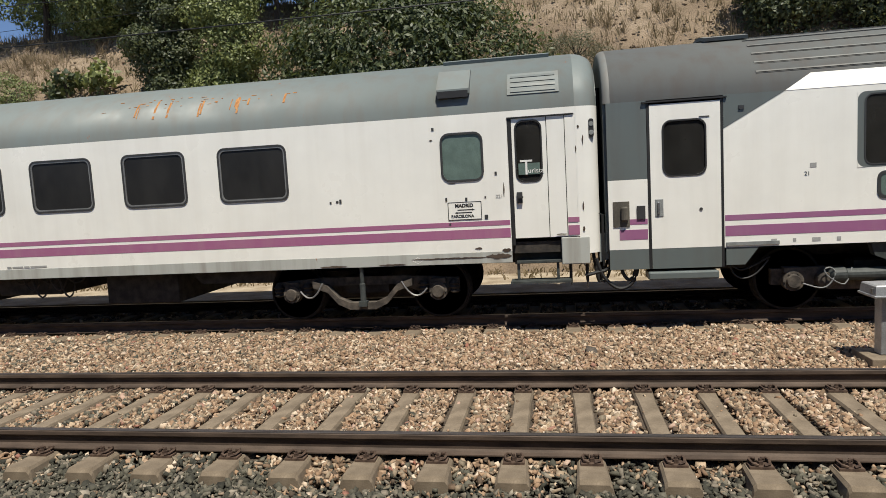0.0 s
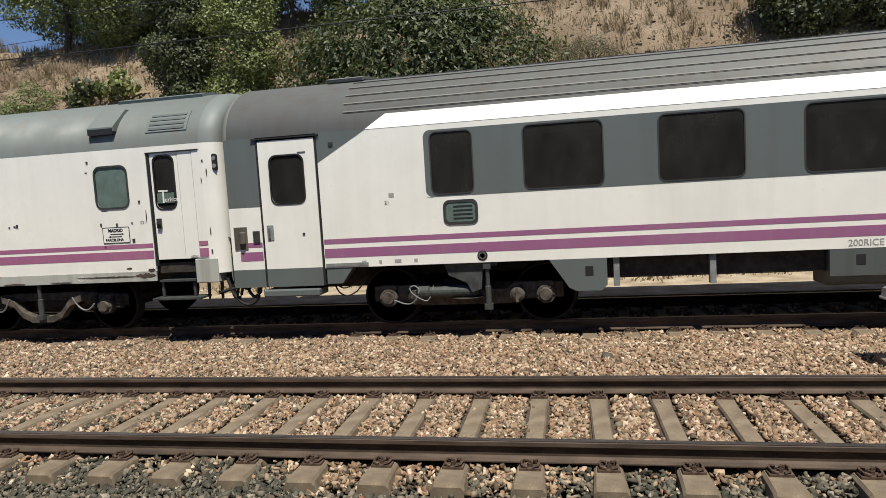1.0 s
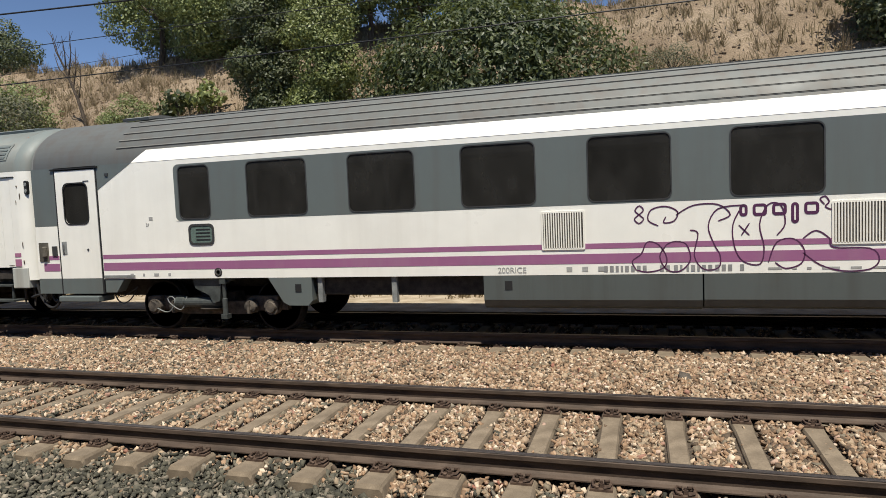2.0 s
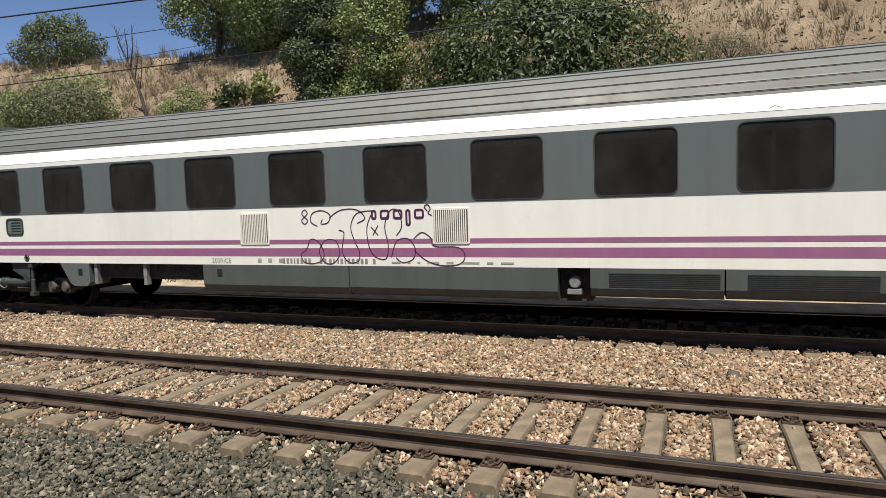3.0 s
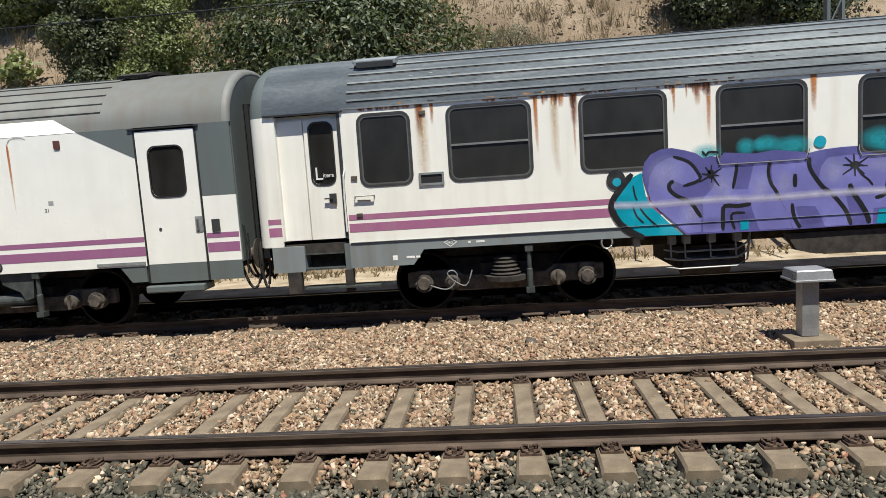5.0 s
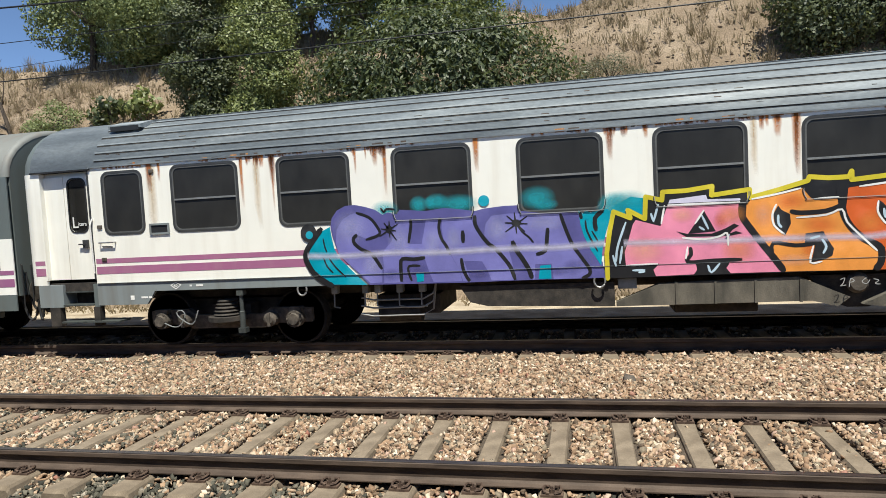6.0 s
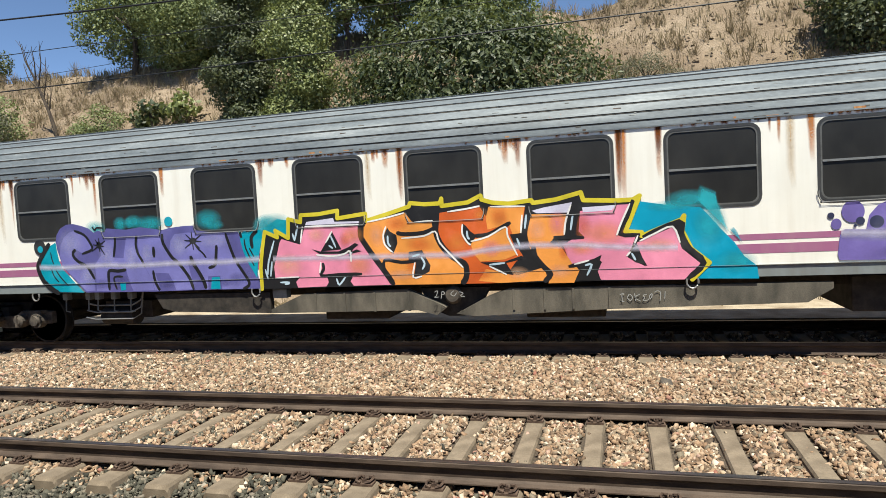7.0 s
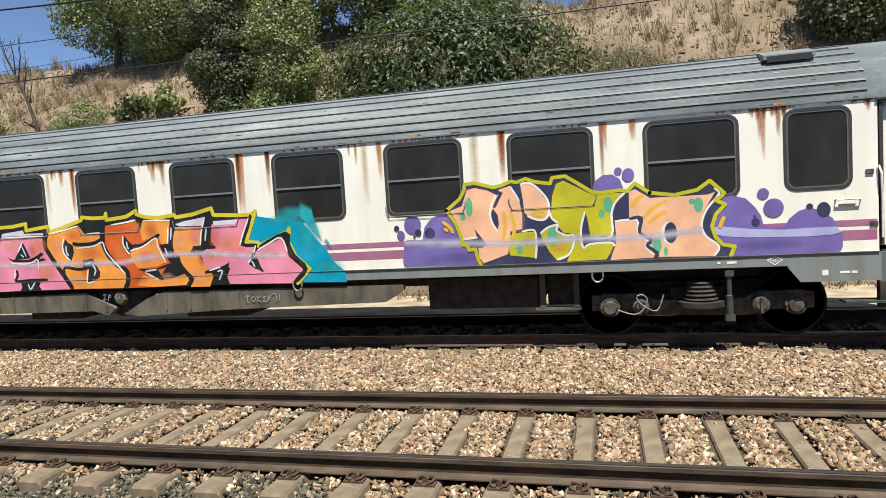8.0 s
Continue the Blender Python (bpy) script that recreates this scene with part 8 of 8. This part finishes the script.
def build_sleeping_car():
    L = 25.1
    o = CAR_X["sleeper"]
    car = thing("sleeping_car", pose(o, TRACK_FAR, 0), "rust-streaked white sleeping car covered with colourful sprayed lettering", "train car", "cars of the train")
    CARS.append((car, o))
    X = lambda v: v - o
    car_core(car, L)
    wide = [(29.03 + 1.8425 * k, 30.15 + 1.8425 * k) for k in range(11)]
    holes = [(X(27.75), X(28.45), 1.95, 2.92, 0.1)] + [(X(a), X(b), 1.94, 2.945, 0.1) for a, b in wide] + [(X(49.17), X(49.88), 1.97, 2.94, 0.1)]
    part("side_wall", holed_wall(bmesh.new(), X(27.48), X(50.2), 1.12, 3.03, -SIDE, -SIDE + 0.05, holes), M["cream"], car)
    for i, h in enumerate(holes):
        window(car, *h, "dark_rim", width=0.038, proud=0.0075, bar=None if i in (0, 12) else 2.43, glass="dusty_glass", inner="dull_rim")
    for s, xa in ((1, 26.3), (-1, 51.4)):
        P = lambda v: X(xa + s * v)
        def span(bm, a, b, *r):
            box(bm, min(P(a), P(b)), max(P(a), P(b)), *r)
            return bm
        corner_post(car, P(0.02), P(-0.2), 0.24, 1.12, "cream")
        part("end_panel", span(bmesh.new(), 0.02, 0.2, -SIDE, -SIDE + 0.05, 1.12, EAVE), M["cream"], car)
        bm = span(bmesh.new(), 0.2, 1.18, -SIDE + 0.12, -SIDE + 0.14, 1.2, EAVE)
        part("door_recess", bm, M["cream"], car)
        bm = span(bmesh.new(), 0.2, 0.22, -SIDE, -SIDE + 0.14, 1.2, EAVE)
        part("recess_side", bm, M["cream"], car)
        # inner jamb dark: its shadow in the recess is put into the colour
        bm = span(bmesh.new(), 1.14, 1.18, -SIDE, -SIDE + 0.14, 1.2, EAVE)
        part("recess_side", bm, M["dark_rim"], car)
        a, b = P(0.62), P(1.12)
        d = door_leaf(car, min(a, b), max(a, b), 1.2, 2.93, min(P(0.7), P(1.03)), max(P(0.7), P(1.03)), 2.0, 2.88, -SIDE + 0.075, "cream")
        bm = span(bmesh.new(), 0.22, 0.6, -SIDE + 0.085, -SIDE + 0.12, 1.2, 2.93)
        part("door_pocket", bm, M["cream"], car)
        bm = span(bmesh.new(), 0.93, 1.03, -SIDE + 0.04, -SIDE + 0.075, 1.72, 1.86)
        span(bm, 0.86, 0.98, -SIDE + 0.02, -SIDE + 0.045, 1.78, 1.80)
        part("door_handle", bm, M["dark_rim"], car)
        # black strip beside the door as the jamb's shadow, then the gutter above
        bm = span(bmesh.new(), 1.12, 1.16, -SIDE + 0.06, -SIDE + 0.12, 1.2, 2.95)
        span(bm, 0.06, 1.22, -SIDE - 0.03, -SIDE + 0.05, 3.0, 3.025)
        part("gutter_and_jamb_shade", bm, M["rubber"], car)
        bm = bmesh.new()
        tube(bm, [(P(1.165), -SIDE - 0.02, 1.3), (P(1.165), -SIDE - 0.03, 1.8), (P(1.18), -SIDE - 0.05, 2.1), (P(1.2), -SIDE - 0.02, 2.2)], 0.013, 6)
        part("grab_rail", bm, M["pale_ink"], car)
        bm = span(bmesh.new(), 0.02, 0.5, -SIDE, -SIDE + 0.3, 0.74, 1.12)
        part("step_box", bm, M["grey_sill"], car)
        part("step_post", span(bmesh.new(), 1.1, 1.2, -SIDE, -SIDE + 0.3, 0.74, 1.12), M["grey"], car)
        part("step_support", span(bmesh.new(), 0.22, 0.42, -SIDE - 0.01, -SIDE + 0.1, 0.42, 0.738), M["under"], car)
        part("step_support", span(bmesh.new(), 1.08, 1.2, -SIDE - 0.01, -SIDE + 0.1, 0.42, 0.738), M["under"], car)
        bm = span(bmesh.new(), 0.5, 1.1, -SIDE + 0.05, -SIDE + 0.28, 0.98, 1.0)
        span(bm, 0.5, 1.1, -SIDE - 0.02, -SIDE + 0.25, 0.76, 0.785)
        span(bm, 0.48, 1.6, -SIDE - 0.06, -SIDE + 0.2, 0.48, 0.505)
        part("steps", bm, M["damper"], car, "worn dark grey boarding steps")
        bm = span(bmesh.new(), 0.5, 1.1, -SIDE + 0.3, -SIDE + 0.33, 0.74, 1.2)
        part("step_back", bm, M["under"], car)
        strip(car, "stripe", min(P(0.0), P(0.195)), max(P(0.0), P(0.195)), 1.46, 1.535, "faded_stripe", 0.003)
        strip(car, "stripe", min(P(0.0), P(0.195)), max(P(0.0), P(0.195)), 1.28, 1.41, "faded_stripe", 0.003)
        bm = bmesh.new()
        a, b = sorted((P(1.18), P(2.12)))
        pts = [(P(1.18), 1.12), (P(1.18), 0.76), (P(2.1), 0.76), (P(2.25), 0.96), (P(2.25), 1.12)]
        prism(bm, pts, -SIDE - 0.003, -SIDE + 0.05)
        part("sill", bm, M["grey_sill"], car, "grey lower sill panel")
    strip(car, "sill", X(28.55), X(49.15), 0.975, 1.12, "grey_sill", 0.002, "grey lower sill with chips")
    livery(car, ((X(27.5), X(50.18)),), (1.455, 1.535), (1.28, 1.405), paint="faded_stripe")
    lettering("L", 0.26, X(27.03), 2.07, -SIDE + 0.07, M["pale_ink"], car)
    lettering("itera", 0.09, X(27.15), 2.1, -SIDE + 0.07, M["pale_ink"], car)
    # roof with pronounced ribs
    part("roof", arch(bmesh.new(), X(26.35), X(51.35), 0, 180, 0.05, 28), M["roof_rust"], car, "weathered grey ribbed roof with rust", True)
    part("roof_end", end_dome(bmesh.new(), X(26.35), X(26.1), 0.24), M["grey"], car, smooth=True)
    part("roof_end", end_dome(bmesh.new(), X(51.35), X(51.6), 0.24), M["grey"], car, smooth=True)
    for a in (8.8, 16.6, 25.5, 35.5, 46.5, 58, 70, 83):
        bm = bmesh.new()
        arch(bm, X(27.6), X(50.1), a, a + 1.6, 0.04, 2, 0.013)
        part("roof_rib", bm, M["roof_rust"], car)
        # dark strip laid in as the shadow line under the rib
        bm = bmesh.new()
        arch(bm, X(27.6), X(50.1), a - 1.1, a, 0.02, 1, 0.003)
        part("rib_shade_line", bm, M["under"], car)
    for x0 in (27.68, 49.0):
        hatch_cowl(car, X(x0), X(x0) + 0.62, 50, "roof_rust")
    bm = bmesh.new()
    box(bm, X(27.5), X(50.2), -SIDE - 0.022, -SIDE + 0.02, 3.03, 3.05)
    part("gutter", bm, M["roof_rust"], car, "dented grey gutter with rust")
    # rust runs below the gutter
    rng = random.Random(31)
    spots = [rng.uniform(27.7, 50.0) for i in range(30)]
    deep = [(28.62, 0.45), (28.8, 0.3), (30.22, 0.8), (30.75, 0.25), (30.8, 0.9), (31.0, 0.5), (32.12, 0.4), (32.43, 0.3), (32.58, 0.75), (33.95, 0.5), (35.8, 0.45), (37.92, 0.3), (38.17, 0.8), (38.24, 0.8), (39.74, 0.36), (39.92, 0.42), (41.2, 1.0), (41.28, 0.9), (41.36, 1.0),
            (41.9, 0.7), (41.96, 0.4), (43.3, 0.35), (43.8, 0.6), (45.5, 0.75), (45.56, 0.65), (46.88, 0.85), (46.93, 0.4), (47.29, 0.3), (48.86, 0.45), (48.9, 0.7), (49.08, 0.4)]
    for i in range(230 + len(deep)):
        x = min(50.1, max(27.6, rng.choice(spots) + rng.gauss(0, 0.2)))
        long_run = i >= 230
        ln = rng.uniform(0.05, 0.2)
        if long_run:
            x, ln = deep[i - 230]
            for a, b in wide:
                if a - 0.1 < x < b + 0.1:
                    x = a - 0.1 if x < (a + b) / 2 else b + 0.1
        if not long_run and (any(a - 0.07 < x < b + 0.07 for a, b in wide) or 27.68 < x < 28.52 or 49.16 < x < 50.0):
            ln = rng.uniform(0.03, 0.055)
        bm = bmesh.new()
        w = rng.uniform(0.01, 0.03) * (1.5 if long_run else 1)
        cov = []
        rows = []
        for t in (0, 0.15, 0.4, 0.7, 1.0):
            jit = rng.uniform(-0.004, 0.004)
            ww = w * (1 - 0.35 * t)
            rows.append([bm.verts.new((X(x) + k * ww + jit, -SIDE - 0.0035, 3.028 - ln * t)) for k in (-1.6, -0.6, 0.6, 1.6)])
            top = (1.0 - t) ** 0.7 * rng.uniform(0.9, 1.0)
            cov += [0.0, top, top, 0.0]
        for p, q in zip(rows, rows[1:]):
            for k in range(3):
                bm.faces.new((p[k], p[k + 1], q[k + 1], q[k]))
        cover(part("rust_run", bm, M["rust_fade" if i % 5 else "rust_core"], car), cov)
    # rusted-through patches along the lower edge of the roof
    for i in range(70):
        x, w = min(50.0, max(27.7, rng.choice(spots) + rng.gauss(0, 0.2))), rng.uniform(0.03, 0.16)
        bm = bmesh.new()
        arch(bm, X(x), X(x) + w, 0.6 + rng.random(), 2.4 + 2.5 * rng.random(), 0.01, 1, 0.004)
        part("rust_patch", bm, M["rail_rust" if i % 3 else "rust_run"], car)
    # flaked lighter and darker patches of roof paint
    for i in range(90):
        x, w, a = rng.uniform(27.8, 49.8), rng.uniform(0.03, 0.13), rng.choice((3, 10.5, 18.3, 27.3, 37.3)) + rng.uniform(0, 4.5)
        bm = bmesh.new()
        arch(bm, X(x), X(x) + w, a, a + rng.uniform(0.2, 0.9), 0.008, 1, 0.003)
        part("paint_flake", bm, M[("grey_steel", "beam", "rail_rust")[i % 3]], car)
    for i in range(26):
        x, w, ln = rng.uniform(27.7, 50.0), rng.uniform(0.04, 0.11), rng.uniform(0.5, 1.3)
        if any(a - 0.1 < x < b + 0.1 for a, b in wide) or 27.6 < x < 28.6 or 49.1 < x < 50.1:
            continue
        bm = bmesh.new()
        rows = [[bm.verts.new((X(x) + k * w, -SIDE - 0.0028, 3.028 - ln * t)) for k in (-1, 0, 1)] for t in (0, 0.3, 0.65, 1.0)]
        for p, q in zip(rows, rows[1:]):
            for k in range(2):
                bm.faces.new((p[k], p[k + 1], q[k + 1], q[k]))
        cover(part("stain", bm, M["stain"], car, "yellowish water stain"), [c for t in (0.65, 0.55, 0.35, 0.0) for c in (0, t, 0)])
    # fittings by the doors
    for x, z in ((27.58, 2.03), (27.62, 1.49), (50.06, 2.10), (50.1, 1.45), (28.62, 2.88)):
        bm = bmesh.new()
        box(bm, X(x), X(x) + 0.09, -SIDE - 0.02, -SIDE, z, z + 0.06, 0.006)
        part("catch", bm, M["bogie"], car)
    for x in (27.62, 49.72):
        bm = bmesh.new()
        tube(bm, [(X(x), -SIDE, 1.80), (X(x), -SIDE - 0.05, 1.80), (X(x) + 0.28, -SIDE - 0.05, 1.80), (X(x) + 0.28, -SIDE, 1.80)], 0.012, 6)
        tube(bm, [(X(x) + 0.03, -SIDE - 0.01, 1.74), (X(x) + 0.22, -SIDE - 0.01, 1.73)], 0.01, 6)
        part("sign_holder", bm, M["bare"], car)
    v = part("vent", ring(bmesh.new(), rounded(X(28.56), X(28.92), 1.89, 2.07, 0.01), rounded(X(28.59), X(28.89), 1.92, 2.04, 0.008), -SIDE - 0.02, -SIDE), M["grey_sill"], car)
    bm = bmesh.new()
    box(bm, X(28.59), X(28.89), -SIDE - 0.006, -SIDE - 0.002, 1.92, 2.04)
    part("backing", bm, M["rubber"], v)
    for x in (28.85, 48.9):
        part("speed_mark", ring(bmesh.new(), [(X(x), 1.06), (X(x) + 0.1, 0.99), (X(x) + 0.2, 1.06), (X(x) + 0.1, 1.11)], [(X(x) + 0.02, 1.06), (X(x) + 0.1, 1.005), (X(x) + 0.18, 1.06), (X(x) + 0.1, 1.1)], -SIDE - 0.006, -SIDE), M["pale_ink"], car)
        lettering("160", 0.065, X(x) + 0.035, 1.03, -SIDE - 0.006, M["pale_ink"], car)
        bars(car, X(x) + (0.35 if x < 40 else -0.6), 1.03, (0.04, 0.12), 0.03, -SIDE - 0.005, "pale_ink", 0.08)
    for x, z in ((28.1, 0.84), (49.55, 0.84)):
        bm = bmesh.new()
        box(bm, X(x), X(x) + 0.07, -SIDE - 0.006, -SIDE, z, z + 0.07)
        part("small_label", bm, M["pale_ink"], car)
        bars(car, X(x) + 0.2, z + 0.02, (0.12, 0.06), 0.03, -SIDE - 0.005, "pale_ink")
    # lifting rings
    for x in (31.15, 35.6, 42.2, 46.75):
        bm = bmesh.new()
        tube(bm, [(X(x) + 0.075 * math.cos(t), -SIDE - 0.03, 0.93 + 0.09 * math.sin(t)) for t in np.linspace(math.pi * 0.85, math.pi * 2.15, 12)], 0.014, 6)
        part("lifting_ring", bm, M["rim"], car)
    # fishbelly beam and underfloor gear
    bm = bmesh.new()
    prism(bm, [(X(33.6), 0.9), (X(33.75), 0.66), (X(34.0), 0.6), (X(35.8), 0.56), (X(35.8), 0.9)], -1.3, -1.18)
    part("solebar", bm, M["under"], car)
    bm = bmesh.new()
    prism(bm, [(X(35.82), 0.62), (X(36.4), 0.86), (X(38.15), 0.9), (X(38.75), 0.62), (X(38.6), 0.50), (X(38.3), 0.58), (X(35.82), 0.56)], -1.32, -1.2)
    part("fishbelly_beam", bm, M["beam"], car, "dusty brown underframe beam")
    bm = bmesh.new()
    prism(bm, [(X(38.9), 0.52), (X(39.4), 0.78), (X(39.7), 0.88), (X(41.0), 0.88), (X(43.9), 0.88), (X(43.9), 0.80), (X(43.6), 0.62), (X(41.0), 0.56), (X(39.2), 0.48)], -1.32, -1.2)
    part("fishbelly_beam", bm, M["beam"], car, "dusty brown underframe beam")
    for x in (36.6, 37.1, 37.6, 38.15, 39.75, 40.2, 40.6, 41.1):
        bm = bmesh.new()
        box(bm, X(x), X(x) + 0.03, -1.335, -1.2, 0.57, 0.87)
        part("stiffener", bm, M["beam"], car)
    bm = bmesh.new()
    prism(bm, [(X(38.3), 0.9), (X(38.55), 0.55), (X(38.75), 0.47), (X(39.0), 0.47), (X(39.2), 0.55), (X(39.4), 0.9)], -1.2, -1.05)
    part("v_brace", bm, M["under"], car)
    bm = bmesh.new()
    lathe(bm, (X(38.85), -1.27, 0.80), 1, [(-0.06, 0.1), (0, 0.14)], 16)
    part("brake_gear", bm, M["bogie"], car)
    for x0, z0, runs in ((41.25, 0.67, [[(0, 0.1), (0.06, 0.1), (0.03, 0.11), (0.03, 0.01), (0, 0.0), (0.06, 0.0)], [(0.1, 0.05), (0.13, 0.1), (0.17, 0.06), (0.14, 0.01), (0.1, 0.05)], [(0.2, 0.11), (0.21, 0.0)], [(0.27, 0.1), (0.2, 0.05), (0.28, 0.0)], [(0.36, 0.09), (0.31, 0.08), (0.33, 0.05), (0.31, 0.01), (0.38, 0.02), (0.4, 0.08), (0.43, 0.1), (0.42, 0.05), (0.4, 0.03)], [(0.46, 0.12), (0.5, 0.14), (0.54, 0.11), (0.53, 0.0)], [(0.6, 0.13), (0.59, 0.02)]]),
                         (38.6, 0.76, [[(0, 0.1), (0.05, 0.12), (0.03, 0.05), (0.0, 0.02), (0.07, 0.03)], [(0.1, 0.0), (0.12, 0.11), (0.16, 0.08), (0.11, 0.06)], [(0.3, 0.12), (0.25, 0.07), (0.3, 0.04), (0.34, 0.09)], [(0.38, 0.1), (0.44, 0.08), (0.4, 0.04), (0.46, 0.03)]])):
        for r in runs:
            bm = bmesh.new()
            ribbon(bm, [(X(x0) + p.x, z0 + p.y) for p in soft(r, 4)], 0.011, -1.417 if x0 < 40 else -1.337)
            part("chalk_scrawl", bm, M["grey_ink"], car)
    for x0, x1, z0 in ((36.62, 37.72, 0.40), (39.9, 41.05, 0.40), (44.2, 45.9, 0.44), (46.02, 46.45, 0.47)):
        bm = bmesh.new()
        box(bm, X(x0), X(x1), -1.0, 0.8, z0, 0.92, 0.02)
        part("underfloor_box", bm, M["under"], car)
    bm = bmesh.new()
    box(bm, X(45.92), X(46.0), -1.15, -1.05, 0.45, 0.95)
    box(bm, X(46.4), X(46.48), -1.15, -1.05, 0.45, 0.95)
    box(bm, X(45.85), X(46.5), -1.15, -1.05, 0.42, 0.46)
    part("hanger", bm, M["beam"], car)
    # pipe work between the first bogie and the beam
    for i in range(3):
        bm = bmesh.new()
        z = 0.5 + 0.12 * i
        tube(bm, [(X(32.0), -1.15 + 0.03 * i, z), (X(32.2), -1.15 + 0.03 * i, z - 0.04), (X(33.0), -1.15, z - 0.03), (X(33.15), -1.12, z + 0.05), (X(33.2), -1.1, 0.95)], 0.014, 6)
        part("pipe", bm, M["rim"], car)
    for x in (31.55, 32.05, 32.25, 32.6, 32.95):
        bm = bmesh.new()
        box(bm, X(x), X(x) + 0.1, -1.2, -1.08, 0.82, 0.95, 0.01)
        tube(bm, [(X(x) + 0.03, -1.15, 0.85), (X(x) + 0.03, -1.17, 0.62), (X(x) + 0.12, -1.17, 0.6)], 0.012, 6)
        part("valve", bm, M["grey_steel"], car)
    bm = bmesh.new()
    box(bm, X(32.2), X(33.2), -0.9, 0.4, 0.45, 0.75)
    lathe(bm, (X(32.6), -0.95, 0.5), 0, [(-0.35, 0.05), (-0.33, 0.16), (0.33, 0.16), (0.35, 0.05)], 16)
    part("air_tank", bm, M["under"], car)
    bm = bmesh.new()
    box(bm, X(35.85), X(36.1), -1.3, -1.15, 0.8, 0.95, 0.01)
    part("junction_box", bm, M["grey_steel"], car)
    bogie(car, X(28.51), X(30.89), "air")
    bogie(car, X(46.90), X(49.28), "air")
    build_mural(car)
    strip(car, "seam", X(27.5), X(50.2), 1.129, 1.1325, "grey_sill", 0.0235, "thin seam along the lower side")
    # window seals that press through the paint
    for k in (2, 3, 4, 5, 6, 8, 9):
        a, b = X(wide[k][0]) - 0.03, X(wide[k][1]) + 0.03
        for d, mt in ((0.0, "grey_ink"), (0.014, "ink")):
            bm = bmesh.new()
            ribbon(bm, soft([(a - d, 2.06), (a - d, 2.0), (a + 0.03, 1.927 - d), (a + 0.1, 1.912 - d), (b - 0.1, 1.912 - d), (b - 0.03, 1.927 - d), (b + d, 2.0), (b + d, 2.06)], 3), 0.009, -SIDE - 0.0235)
            part("window_seal", bm, M[mt], car, "window seal showing through the sprayed paint")
    car_end(car, -0.2, -1, "grey", 0.08, -0.24)
    car_end(car, L + 0.2, 1, "grey", 0.3, -0.24)


build_restaurant_car()
build_first_car()
build_sleeping_car()


# ---- what moves ----
def rolled(t):
    return float(np.interp(t, [r[0] for r in ROLLED], [r[1] for r in ROLLED]))


def motions():
    for car, x in CARS:
        walk(car, [(t, pose(x - s, TRACK_FAR, 0)) for t, s in ROLLED])
    for w, x in WHEELS:
        rows = []
        for i in range(81):
            t = i / 10
            rows.append((t, pose(x, 0, 0.445, 0, -math.degrees(rolled(t) / 0.445), 0)))
        walk(w, rows)


motions()
